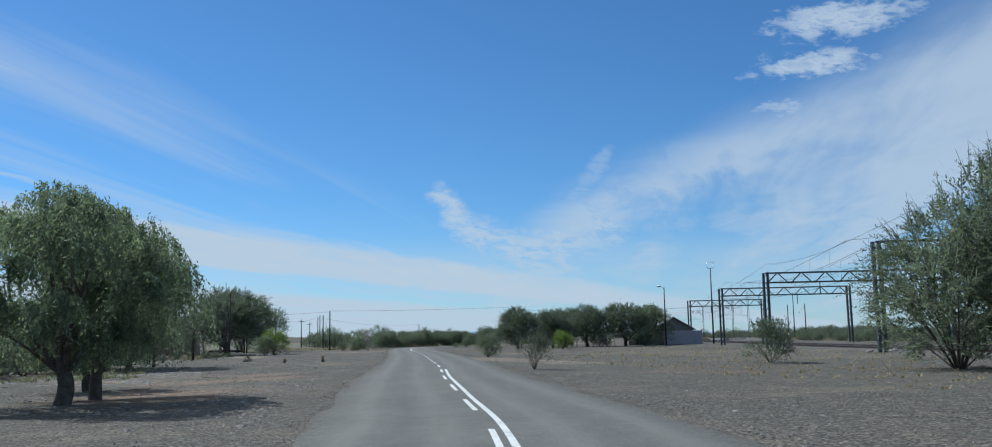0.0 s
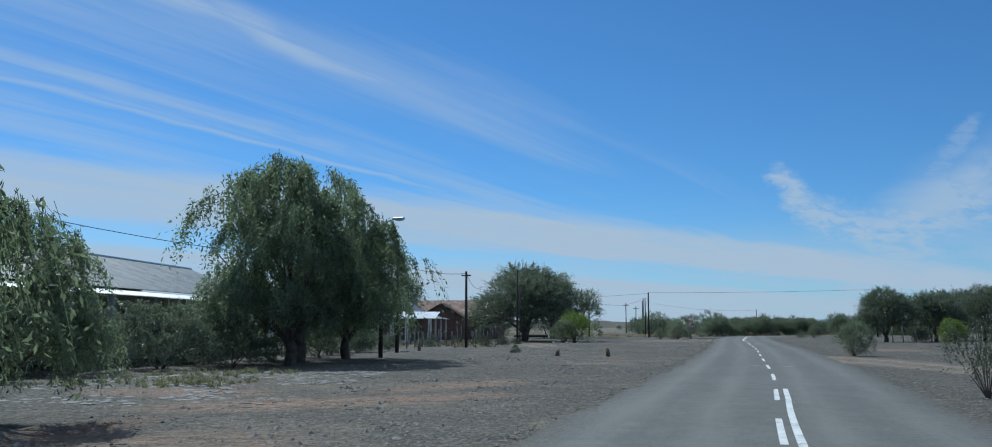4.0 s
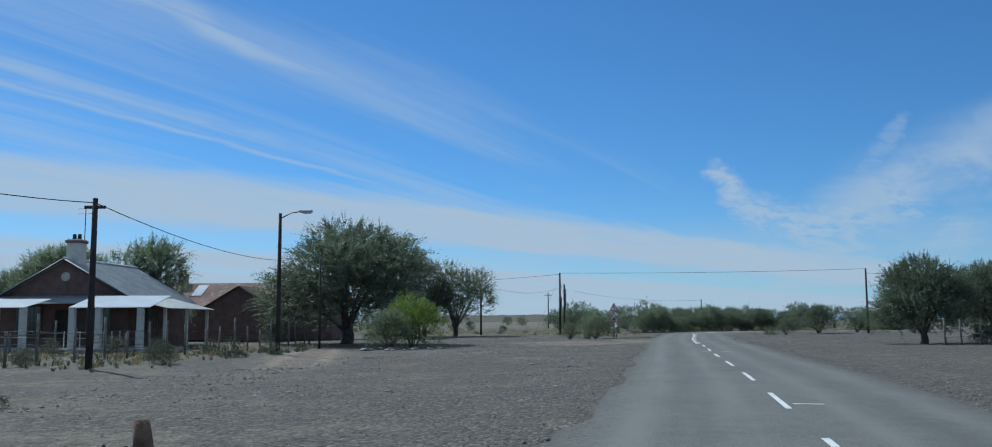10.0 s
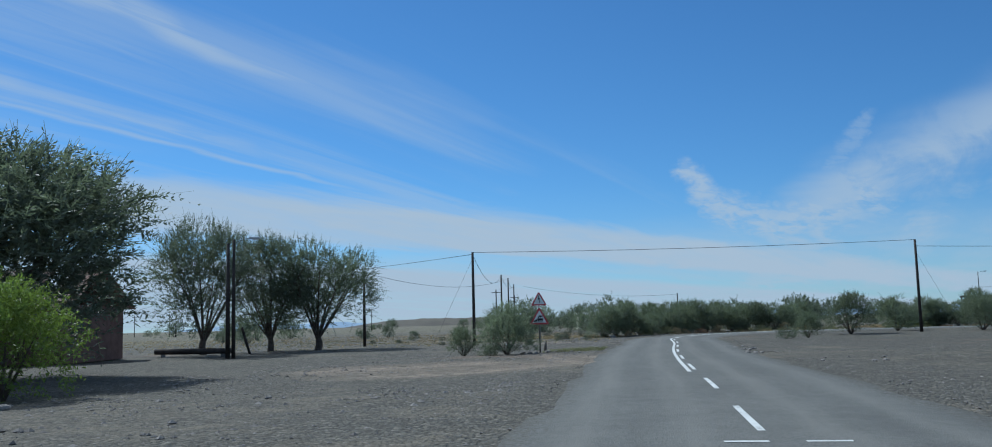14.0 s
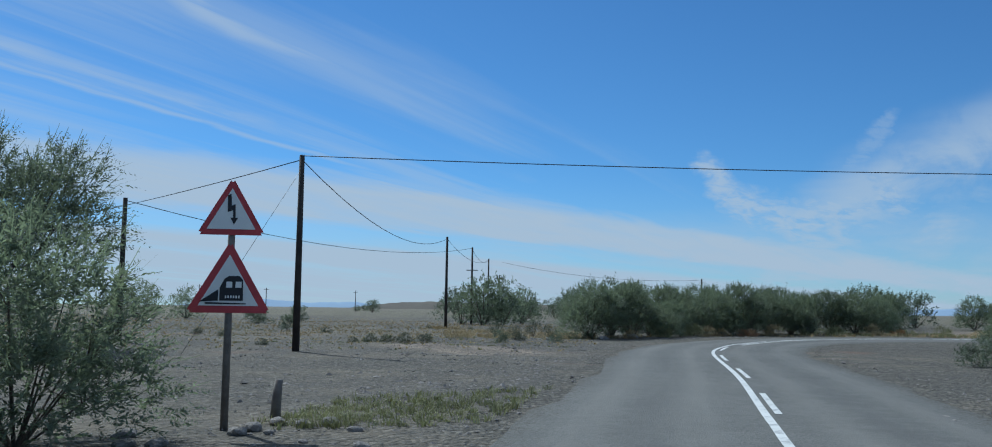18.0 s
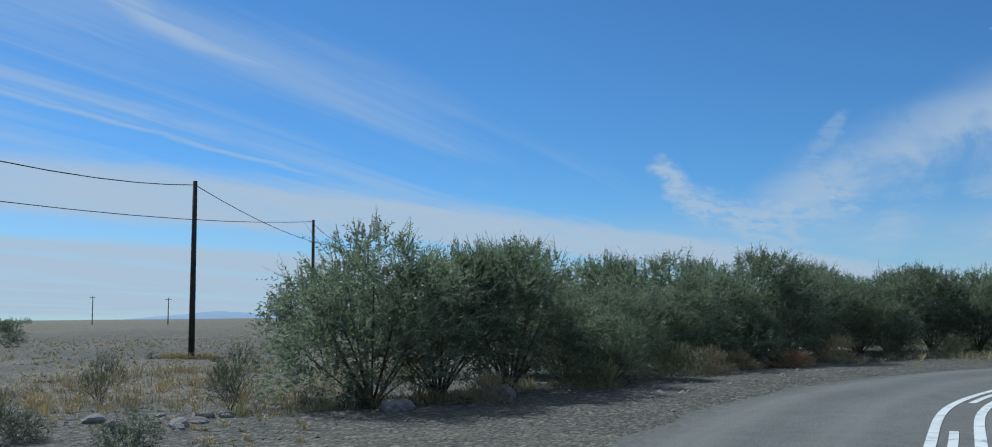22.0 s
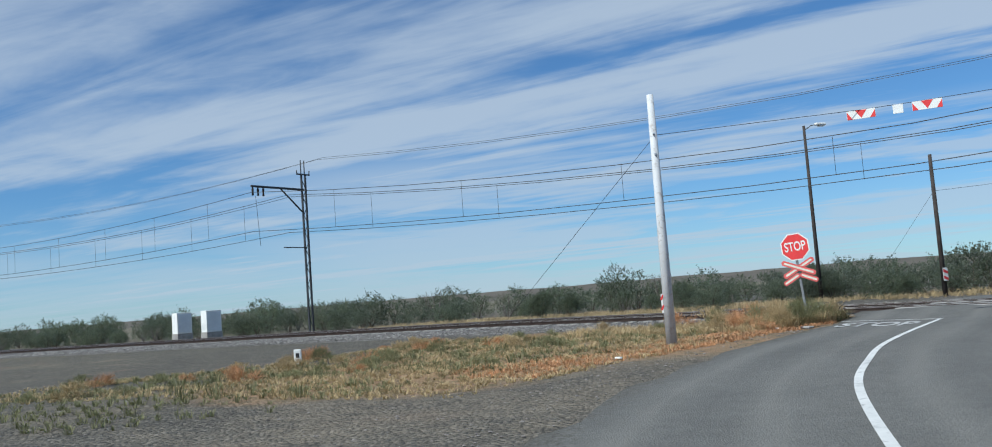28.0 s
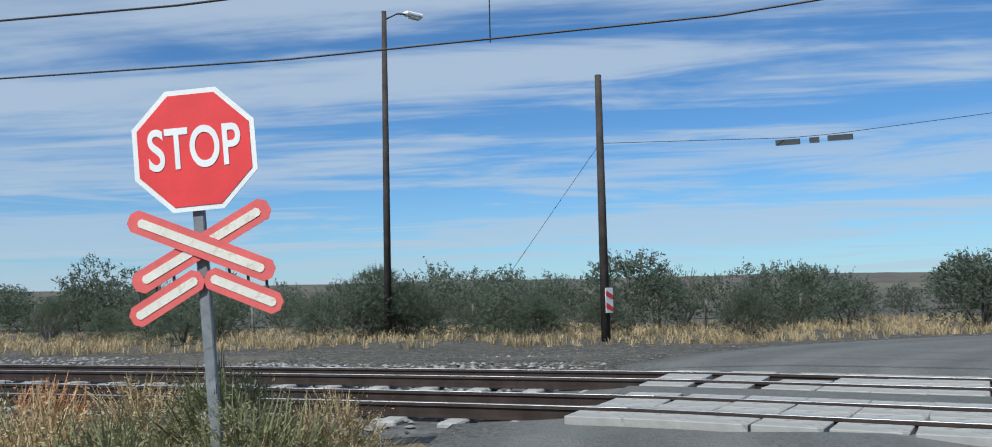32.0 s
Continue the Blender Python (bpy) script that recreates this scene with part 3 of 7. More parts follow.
def land(x, y):
    """Height of the ground."""
    road, side = far_from(CENTRE, x, y), rail_side(x, y)
    off = min(max((road - 3.6) / 2.0, 0.0), 1.0)
    rise = embankment(side, 0.22 - 0.16 * off)
    if -1.8 < side < 5.2:
        rise = 0.0
    rough = min(max((road - 3.4) / 3.0, 0.0), 1.0)
    bumps = 0.12 * noise.noise((x * 0.13, y * 0.13, 0.3)) + 0.06 * noise.noise((x * 0.55, y * 0.55, 2.0))
    flat = min(max((abs(side) - 3.0) / 3.0, 0.0), 1.0)
    return rise + rough * flat * (bumps - 0.04) - (0.0 if road > 3.4 else 0.03 if abs(side) > 12 else 0.05)

# ---- ground ----
def spread(lo, hi, step, reach):
    inner = list(np.arange(lo, hi + 0.01, step))
    left, right, d = [], [], step
    while lo - (left[-1] if left else lo) < 1e9 and (not left or left[-1] > -reach):
        d *= 1.45
        left.append((left[-1] if left else lo) - d)
    d = step
    while not right or right[-1] < reach:
        d *= 1.45
        right.append((right[-1] if right else hi) + d)
    return left[::-1] + inner + right


gx, gy = spread(-34, 124, 1.25, 4200), spread(-12, 236, 1.25, 4200)
verts = [(x, y, land(x, y) if -60 < x < 170 and -60 < y < 320 else -0.02) for y in gy for x in gx]
w = len(gx)
faces = [(j * w + i, j * w + i + 1, (j + 1) * w + i + 1, (j + 1) * w + i) for j in range(len(gy) - 1) for i in range(w - 1)]
thing("ground", "flat dusty grey-brown gravel ground with sandy patches", "ground", kind="structure", me=mesh_of("ground", verts, faces, M["ground"], True))


# ---- road ----
def ribbon(line, s0, s1, left, right, z, mat, name, step=1.0, ragged=0.0, crown=0.0):
    verts, faces, across = [], [], 6
    count = max(2, int((s1 - s0) / step) + 1)
    for k in range(count):
        s = s0 + (s1 - s0) * k / (count - 1)
        a = left + ragged * (noise.noise((s * 0.35, 0.0, 7.0)) + 0.6 * noise.noise((s * 1.3, 3.0, 7.0)))
        b = right + ragged * (noise.noise((s * 0.35, 9.0, 7.0)) + 0.6 * noise.noise((s * 1.3, 12.0, 7.0)))
        for i in range(across + 1):
            u = i / across
            p, _ = lane_point(line, s, a + (b - a) * u)
            verts.append((p[0], p[1], z + road_rise(p[0], p[1]) + crown * (1 - (2 * u - 1) ** 2) - (0.06 if i in (0, across) and ragged else 0)))
    for k in range(count - 1):
        for i in range(across):
            a = k * (across + 1) + i
            faces.append((a, a + 1, a + across + 2, a + across + 1))
    me = mesh_of(name, verts, faces, mat, True)
    layer = me.uv_layers.new(name="across_and_along")
    for loop in me.loops:
        k, i = divmod(loop.vertex_index, across + 1)
        layer.data[loop.index].uv = (left + (right - left) * i / across + 0.15, s0 + (s1 - s0) * k / (count - 1))
    return me


def road_rise(x, y):
    side = rail_side(x, y)
    return 0.1 if -1.5 < side < 4.3 else embankment(side, 0.22)


ROAD_END = 0.5 * (len(CENTRE) - 2)
CROSS = along_of(CENTRE, 86.5, 164.2)
thing("road", "worn grey asphalt road with ragged gravel edges", "road", kind="structure", me=ribbon(CENTRE, 0, ROAD_END, -3.45, 3.15, 0.03, M["asphalt"], "road", 0.7, 0.07, 0.02))


lines = thing("road_markings", "white painted road lines and dashes, worn", "road marking", kind="structure")
stop_at = along_of(CENTRE, 80.0, 167.6)
inner_from, inner_to = along_of(CENTRE, 25.0, 162.0), along_of(CENTRE, 56.0, 176.2)


def dash_side(s):
    """How far the dashes lie to the right of the middle line."""
    return float(np.interp(s, (55, 69, 80, 90, 97, 105, 118, 130, 166, 175, 186, 198, 208, 218, 226, 232, 238, 244, 250, 258), (-0.36, -0.28, -0.1, 0.06, 0.04, -0.03, -0.13, -0.17, -0.16, -0.04, 0.08, 0.09, 0.1, 0.16, 0.2, 0.2, 0.34, 0.54, 0.4, 0.2)))


def solid_side(s):
    return float(np.interp(s, (165, 175, 186, 198, 208, 218, 226, 232, 238, 244, 250, 258, stop_at + 0.3), (-0.36, -0.22, -0.1, -0.11, -0.12, -0.05, 0.0, 0.0, 0.14, 0.34, 0.2, 0.0, -0.2)))


def painted(s0, s1, side_at, width=0.1):
    """A painted line whose distance from the middle may change."""
    count = max(2, int((s1 - s0) / 0.6) + 1)
    verts = []
    for k in range(count):
        s = s0 + (s1 - s0) * k / (count - 1)
        for q in (-0.5, 0.5):
            p, _ = lane_point(CENTRE, s, side_at(s) + q * width)
            verts.append((p[0], p[1], road_rise(p[0], p[1]) + 0.056))
    part("road_line", mesh_of("road_line", verts, [(2 * k, 2 * k + 1, 2 * k + 3, 2 * k + 2) for k in range(count - 1)], M["paint"]), lines)


s = 173.5 - 7.0 * 24
while s < inner_to:
    painted(s, s + 3.3, dash_side)
    s += 7.0
painted(2.0, 93.0, lambda s: dash_side(s) + 0.21, 0.11)
painted(165.5, stop_at + 0.3, solid_side, 0.115)
painted(inner_from, inner_to, lambda s: dash_side(s) + 0.26, 0.12)
for s0, places in ((105.6, ((-0.6, -0.1), (0.35, 0.83))), (125.4, ((0.0, 0.5),)), (151.5, ((-0.7, -0.2), (0.2, 0.7)))):
    for a, b in places:
        painted(s0 - 0.06, s0 + 0.06, lambda s: (a + b) / 2, b - a)
# stop bar and lettering
bar_a, bar_b = np.array((82.54, 169.85)), np.array((80.15, 167.74))
bar_way, road_way = (bar_b - bar_a) / np.hypot(*(bar_b - bar_a)), np.array((0.885, -0.466))
verts = []
for k in range(9):
    p = bar_a + (bar_b - bar_a) * k / 8
    for q in (0.0, 0.17):
        e = p + road_way * q
        verts.append((e[0], e[1], road_rise(e[0], e[1]) + 0.056))
part("stop_bar", mesh_of("stop_bar", verts, [(2 * k, 2 * k + 2, 2 * k + 3, 2 * k + 1) for k in range(8)], M["paint"]), lines)


def lettering(text, size, mat, name, depth=0.002, bold=0.0):
    curve = bpy.data.curves.new(name, "FONT")
    curve.body, curve.size, curve.extrude, curve.align_x, curve.align_y = text, size, depth, "CENTER", "CENTER"
    curve.offset = bold
    ob = bpy.data.objects.new(name, curve)
    me = bpy.data.meshes.new_from_object(ob)
    bpy.data.objects.remove(ob)
    me.materials.clear()
    me.materials.append(mat)
    me.name = name
    return me


word = lettering("STOP", 1.0, M["worn_paint"], "stop_word", 0.0, 0.022)
middle = (bar_a + bar_b) / 2 - road_way * 1.9
for v in word.vertices:
    e = middle + bar_way * v.co.x * 0.98 + road_way * v.co.y * 2.5
    v.co = (e[0], e[1], road_rise(e[0], e[1]) + 0.056)
part("stop_word", word, lines)

# ---- railway ----
X_AT = along_of(TRACK, 86.2, 166.9)


def rail_z(s):
    """Height of the rail tops: lowest at the crossing, higher to the north."""
    return 0.25 + 0.17 * min(max((s - X_AT - 1.0) / 18.0, 0.0), 1.0)



def offset_line(line, side, z, s0, s1, step=2.0):
    return [(*lane_point(line, s, side)[0], z) for s in np.arange(s0, s1, step)]


def profile_run(line, s0, s1, side, profile, mat, name, step=2.0):
    verts, faces, k = [], [], len(profile)
    stops = np.arange(s0, s1, step)
    for s in stops:
        for a, z in profile:
            p, _ = lane_point(line, s, side + a)
            verts.append((p[0], p[1], z + (rail_z(s) if z > -0.3 else 0.0)))
    for r in range(len(stops) - 1):
        for i in range(k):
            a, b = r * k + i, r * k + (i + 1) % k
            faces.append((a, b, b + k, a + k))
    faces += [tuple(range(k))[::-1], tuple((len(stops) - 1) * k + i for i in range(k))]
    return mesh_of(name, verts, faces, mat)


RAIL_PROFILE = [(-0.065, 0.0), (0.065, 0.0), (0.065, 0.015), (0.012, 0.035), (0.012, 0.11), (0.036, 0.122), (0.034, 0.155), (-0.034, 0.155), (-0.036, 0.122), (-0.012, 0.11), (-0.012, 0.035), (-0.065, 0.015)]
railway = thing("railway_track", "single railway track with rusty rails on stone ballast", "railway track", kind="structure")
for side in (-0.53, 0.53):
    part("rail", profile_run(TRACK, 20, 470, side, [(a, z - 0.155) for a, z in RAIL_PROFILE], M["rail"], "rail"), railway)
part("ballast_bed", profile_run(TRACK, 16, 474, 0.0, [(-4.6, -0.42), (-3.2, -0.26), (-1.8, -0.2), (1.7, -0.2), (3.0, -0.42)], M["ballast_dark"], "ballast_bed"), railway)
second = thing("siding_track", "second railway track with rusty rails", "railway track", kind="structure")
for side in (2.37, 3.43):
    part("rail", profile_run(TRACK, 20, 470, side, [(a, z - 0.155) for a, z in RAIL_PROFILE], M["rail"], "rail"), second)
part("ballast_bed", profile_run(TRACK, 16, 474, 2.9, [(-2.2, -0.4), (-1.7, -0.215), (1.6, -0.215), (3.2, -0.4)], M["ballast_dark"], "ballast_bed"), second)

for track, middle_side in ((railway, 0.0), (second, 2.9)):
    for side in (-0.53, 0.53):
        part("rail_head", profile_run(TRACK, 20, 470, middle_side + side, [(-0.028, -0.003), (0.028, -0.003), (0.024, 0.003), (-0.024, 0.003)], M["rail_top"], "rail_head"), track)

# ---- plants ----
def unit(v):
    return v / np.maximum(np.linalg.norm(v, axis=-1, keepdims=True), 1e-9)


def leaf_quads(rng, centre, way, length, width):
    """Diamond leaves: centre (n, 3), way (n, 3) unit, and their sizes."""
    side = unit(np.cross(way, rng.normal(size=way.shape)))
    a, b = way * (length / 2)[:, None], side * (width / 2)[:, None]
    return np.stack([centre - a, centre + b, centre + a, centre - b], 1)


def sprays(rng, root, way, length, leaves, leaf, droop=0.0):
    """Leaves along twigs that start at root and go their way."""
    count = len(root)
    u = (np.arange(leaves) + 0.5) / leaves
    pos = root[:, None] + way[:, None] * (length[:, None] * u)[..., None]
    pos[..., 2] -= droop * length[:, None] * u ** 2
    pos = pos + rng.normal(scale=leaf * 0.35, size=pos.shape)
    turn = unit(way[:, None] * 0.8 + rng.normal(size=pos.shape) * 0.8 - np.array((0, 0, droop * 0.8)))
    pos, turn = pos.reshape(-1, 3), turn.reshape(-1, 3)
    size = leaf * rng.uniform(0.7, 1.35, len(pos))
    return leaf_quads(rng, pos, turn, size, size * 0.34)


def feathers(rng, root, way, length, pairs, leaf, droop=0.3, slim=0.3):
    """Pinnate sprays: pairs of leaflets set along drooping twigs."""
    u = (np.arange(pairs) + 0.7) / pairs
    pos = root[:, None] + way[:, None] * (length[:, None] * u)[..., None]
    pos[..., 2] -= droop * length[:, None] * u ** 2
    ahead = unit(way[:, None] - np.array((0, 0, 2 * droop)) * u[None, :, None])
    axis = unit(np.cross(way, rng.normal(size=way.shape) * 0.5 + np.array((0, 0, 1.0))))[:, None]
    out = []
    for sign in (-1, 1):
        d = unit(axis * sign + ahead * 0.75 + rng.normal(size=pos.shape) * 0.22).reshape(-1, 3)
        size = (leaf * (1.2 - 0.65 * u)[None] * rng.uniform(0.7, 1.3, pos.shape[:2])).reshape(-1)
        out.append(leaf_quads(rng, pos.reshape(-1, 3) + d * (size / 2)[:, None], d, size, size * slim))
    return np.concatenate(out)


def twig_quads(root, tip, width):
    way = tip - root
    side = unit(np.cross(way, np.array((0.31, 0.2, 0.93)))) * width
    return np.stack([root - side, root + side, tip + side * 0.3, tip - side * 0.3], 1)


def weeping_mesh(name, seed, rx, rz, mid, plumes, strands, leaves, leaf, mat, floor=0.5):
    """A crown of many separate hanging plumes, each a small dome that ends in curtains of strands."""
    rng = np.random.default_rng(seed)
    roots, ways, lengths = [], [], []
    for k in range(plumes):
        t, v = 2.4 * k + rng.uniform(-0.5, 0.5), rng.uniform(-0.9, 1.0)
        reach = math.sqrt(max(0.05, 1 - v * v)) * rng.uniform(0.62, 1.02)
        c = np.array((math.cos(t) * reach * rx * 0.82, math.sin(t) * reach * rx * 0.82, mid + v * rz * 0.78))
        r = rng.uniform(0.17, 0.4) * rx
        locks = max(6, strands // plumes // 7)
        a, q = rng.uniform(0, 6.28, locks), np.sqrt(rng.uniform(0.02, 1.0, locks))
        lock = c + np.stack([np.cos(a) * q * r, np.sin(a) * q * r, r * 0.75 * (1 - q ** 2)], 1)
        lock = np.repeat(lock, 7, 0) + rng.normal(scale=0.07, size=(locks * 7, 3))
        a, q = np.repeat(a, 7), np.repeat(q, 7)
        roots.append(lock)
        ways.append(unit(np.stack([np.cos(a) * q * 0.45, np.sin(a) * q * 0.45, -np.ones_like(a) + 0.5 * (1 - q)], 1) + rng.normal(size=lock.shape) * 0.16))
        lengths.append(r * rng.uniform(0.5, 1.5, len(lock)) * (0.6 + 0.6 * q))
    root, way, length = np.concatenate(roots), np.concatenate(ways), np.concatenate(lengths)
    quads = np.concatenate([sprays(rng, root, way, length, leaves, leaf, 0.12), twig_quads(root, root + way * length[:, None] * 0.9, 0.006)])
    return quads_mesh(name, quads[quads[..., 2].min(1) > floor], mat)


def stems_mesh(rng, count, height, spread_r, radius, name, trunk=0.0, mat=None, low=0.5):
    """Limbs that rise and spread from the base or from the top of a trunk, with side twigs."""
    verts, faces = [], []

    def limb(a, b, r0, r1, bow, sides=6):
        steps, base = 5, len(verts)
        for k in range(steps + 1):
            u = k / steps
            c = a * (1 - u) + b * u + bow * math.sin(math.pi * u)
            r = r0 + (r1 - r0) * u
            for q in range(sides):
                t = 2 * math.pi * q / sides
                verts.append(c + np.array((math.cos(t), math.sin(t), 0.2 * math.sin(t + 1))) * r)
        for k in range(steps):
            for q in range(sides):
                i, j = base + k * sides + q, base + k * sides + (q + 1) % sides
                faces.append((i, j, j + sides, i + sides))

    start = 0.0
    if trunk:
        start = trunk
        limb(np.zeros(3), np.array((0.0, 0.0, trunk * 1.05)), radius * 2.0, radius * 1.45, np.array((0.08, -0.05, 0.0)), 9)
    for k in range(count):
        t = 2 * math.pi * (k + rng.uniform(-0.35, 0.35)) / count
        a = np.array((math.cos(t) * radius * (0.6 if trunk else 1.6), math.sin(t) * radius * (0.6 if trunk else 1.6), start * 0.92))
        reach = spread_r * rng.uniform(0.3, 0.85)
        b = np.array((math.cos(t) * reach, math.sin(t) * reach, height * rng.uniform(low, 0.88)))
        bow = np.array((math.cos(t), math.sin(t), 0.0)) * rng.uniform(-0.14, 0.05) * reach
        limb(a, b, radius * rng.uniform(0.6, 1.0), radius * 0.2, bow)
        for _ in range(4):
            u = rng.uniform(0.3, 0.9)
            c = a * (1 - u) + b * u + bow * math.sin(math.pi * u)
            e = c + unit(np.array((rng.normal() + math.cos(t), rng.normal() + math.sin(t), rng.uniform(0.1, 1.2)))) * height * rng.uniform(0.15, 0.36)
            limb(c, e, radius * 0.32, radius * 0.08, np.zeros(3), 5)
    return mesh_of(name, verts, faces, mat or M["bark"], True)


def lobes(rng, count, rx, rz, mid, sink=-0.8):
    """Centres and radii of the clumps that make a crown."""
    out = []
    for k in range(count):
        t, v = 2.4 * k + rng.uniform(-0.5, 0.5), rng.uniform(sink, 1.0)
        reach = (math.sqrt(max(0.0, 1 - v * v)) if v > -0.5 else 0.95) * rng.uniform(0.6, 1.0)
        c = np.array((math.cos(t) * reach * rx * 0.66, math.sin(t) * reach * rx * 0.66, mid + v * rz * 0.62))
        out.append((c, rng.uniform(0.3, 0.5) * min(rx, rz * 1.2)))
    return out


def crown_mesh(name, seed, rx, rz, mid, twigs, leaves, leaf, mat, clumps=14, upright=0.5, long=0.5, spikes=0, floor=0.08, sink=-0.8, feather=False):
    rng = np.random.default_rng(seed)
    every = lobes(rng, clumps, rx, rz, mid, sink)
    weight = np.array([r ** 2 for _, r in every])
    pick = rng.choice(len(every), twigs, p=weight / weight.sum())
    c, r = np.array([every[k][0] for k in pick]), np.array([every[k][1] for k in pick])
    d = unit(rng.normal(size=(twigs, 3)))
    d[:, 2] = np.where(d[:, 2] < -0.75, -d[:, 2], d[:, 2])
    root = c + d * (r * rng.uniform(0.45, 1.0, twigs) ** 0.6)[:, None] * np.array((1.0, 1.0, 0.85))
    out = unit(root - np.array((0, 0, mid * 0.4)))
    way = unit(d * 0.5 + out * 0.5 + np.array((0, 0, upright)) + rng.normal(size=(twigs, 3)) * 0.35)
    length = long * rng.uniform(0.5, 1.3, twigs)
    if spikes:
        root2 = root[rng.choice(twigs, spikes)]
        root2 = root2[np.argsort(root2[:, 2])][spikes // 3:]
        way2 = (unit(root2 - np.array((0, 0, mid * 0.6))) + np.array((0, 0, 0.22)) + rng.normal(size=root2.shape) * 0.42) * np.array((1.0, 1.0, 0.5))
        way2 = unit(way2)
        root, way, length = np.vstack([root, root2]), np.vstack([way, way2]), np.r_[length, long * rng.uniform(1.0, 1.8, len(root2))]
    quads = [feathers(rng, root, way, length, leaves, leaf, 0.32) if feather else sprays(rng, root, way, length, leaves, leaf, 0.25)]
    quads.append(twig_quads(root, root + way * length[:, None] * 0.9, 0.006 + leaf * 0.05))
    q = np.concatenate(quads)
    return quads_mesh(name, q[q[..., 2].min(1) > floor], mat)


PLANTS = {}


def plant(key, name, label, category, crown, stems, crown_name="crown", stem_name="stems"):
    PLANTS[key] = (name, label, category, crown, stems, crown_name, stem_name)


def put_plant(key, x, y, size=1.0, turn=None, tall=1.0, label="", group=""):
    name, text, category, crown, stems, crown_name, stem_name = PLANTS[key]
    turn = turn if turn is not None else (x * 37.0 + y * 91.0) % 6.28
    z = land(x, y) - 0.03
    ob = thing(name, label or text, category, Matrix.Translation((x, y, z)) @ Matrix.Rotation(turn, 4, "Z") @ Matrix.Diagonal((size, size, size * tall, 1)), group)
    part(stem_name, stems, ob)
    part(crown_name, crown, ob)
    return ob


r_ = np.random.default_rng(5)
for k in range(5):
    plant(f"thorn{k}", "thorn_bush", "dense green thorn bush with feathery leaves and dark stems", "bush",
          crown_mesh("thorn_crown", 11 + k, 2.25, 1.65, 1.45, 1050, 9, 0.105, M["leaf"], 19, 0.15, 0.6, spikes=260, sink=-1.0, floor=0.2, feather=True), stems_mesh(r_, 15, 2.7, 2.0, 0.042, "thorn_stem", low=0.3), stem_name="stem")
for k in range(3):
    plant(f"shrub{k}", "green_shrub", "low rounded green shrub on stony ground", "bush",
          crown_mesh("shrub_crown", 31 + k, 1.4, 1.0, 0.85, 520, 8, 0.1, M["leaf_dark"], 14, 0.4, 0.35, spikes=30, sink=-1.2), stems_mesh(r_, 6, 1.5, 1.2, 0.035, "shrub_stem", low=0.3), stem_name="stem")
for k in range(4):
    plant(f"far{k}", "bushveld_tree", "distant bushy green tree", "tree",
          crown_mesh("far_crown", 41 + k, 2.4, 1.7, 1.6, 420, 7, 0.19, M["leaf_dark"] if k % 2 else M["leaf"], 20, 0.3, 0.55, spikes=50, sink=-1.3), stems_mesh(r_, 5, 3.0, 2.0, 0.08, "far_trunk", low=0.3), stem_name="trunk")
plant("grey", "grey_bush", "half-bare grey thorn bush", "bush",
      crown_mesh("grey_crown", 51, 2.2, 1.6, 1.8, 330, 6, 0.12, M["leaf_grey"], 14, 0.4, 0.6), stems_mesh(r_, 14, 3.8, 2.4, 0.06, "grey_stem", mat=M["grey_wood"], low=0.4), stem_name="stem")
plant("light", "light_green_bush", "bright yellow-green leafy bush", "bush",
      crown_mesh("light_crown", 55, 2.0, 1.5, 1.4, 1500, 9, 0.1, M["leaf_light"], 20, 0.2, 0.4, sink=-1.2), stems_mesh(r_, 6, 2.4, 1.4, 0.06, "light_stem"), stem_name="stem")
plant("sparse", "sparse_bush", "sparse spiky grey-green bush", "bush",
      crown_mesh("sparse_crown", 57, 1.0, 0.85, 0.8, 300, 8, 0.06, M["leaf_grey"], 10, 0.9, 0.4), stems_mesh(r_, 12, 1.5, 1.0, 0.018, "sparse_stem", low=0.4), stem_name="stem")
for k in range(2):
    plant(f"karoo{k}", "karoo_shrub", "small round grey-green karoo shrub on the gravel", "bush",
          crown_mesh("karoo_crown", 81 + k, 0.75, 0.5, 0.38, 620, 6, 0.05, M["leaf_grey"], 12, 0.4, 0.2, sink=-1.2, floor=0.03), stems_mesh(r_, 7, 0.6, 0.6, 0.012, "karoo_stem", low=0.3), stem_name="stem")
for k, mat in enumerate(("straw_green", "gold", "rust_grass", "straw_green")):
    plant(f"weed{k}", "weed_clump", ("tangled yellow-green weeds in seed", "tangled clump of dry straw weeds", "clump of reddish-brown dried weeds", "leafy green weeds in dry grass")[k], "weed",
          crown_mesh("weed_crown", 91 + k, 0.8, 0.45, 0.24, 520, 9, 0.034, M[mat], 14, 0.7, 0.3, spikes=60, sink=-1.1, floor=0.02), stems_mesh(r_, 9, 0.6, 0.7, 0.007, "weed_stem", mat=M["gold"], low=0.4), stem_name="stem")
plant("hedge", "garden_hedge", "dense dark green garden hedge bush", "hedge",
      crown_mesh("hedge_crown", 58, 2.2, 1.25, 1.1, 1300, 9, 0.1, M["leaf_dark"], 16, 0.3, 0.3), stems_mesh(r_, 6, 1.8, 1.6, 0.05, "hedge_stem", low=0.3), stem_name="stem")
for k in range(3):
    plant(f"acacia{k}", "acacia_tree", "large round-crowned dark green acacia tree", "tree",
          crown_mesh("acacia_crown", 61 + k, 4.5, 3.0, 3.8, 3600, 7, 0.2, M["leaf_dark"] if k < 2 else M["leaf"], 44, 0.45, 0.9, spikes=420, floor=0.4, sink=-1.15, feather=True), stems_mesh(r_, 6, 5.6, 3.8, 0.17, "acacia_trunk", trunk=0.9), stem_name="trunk")
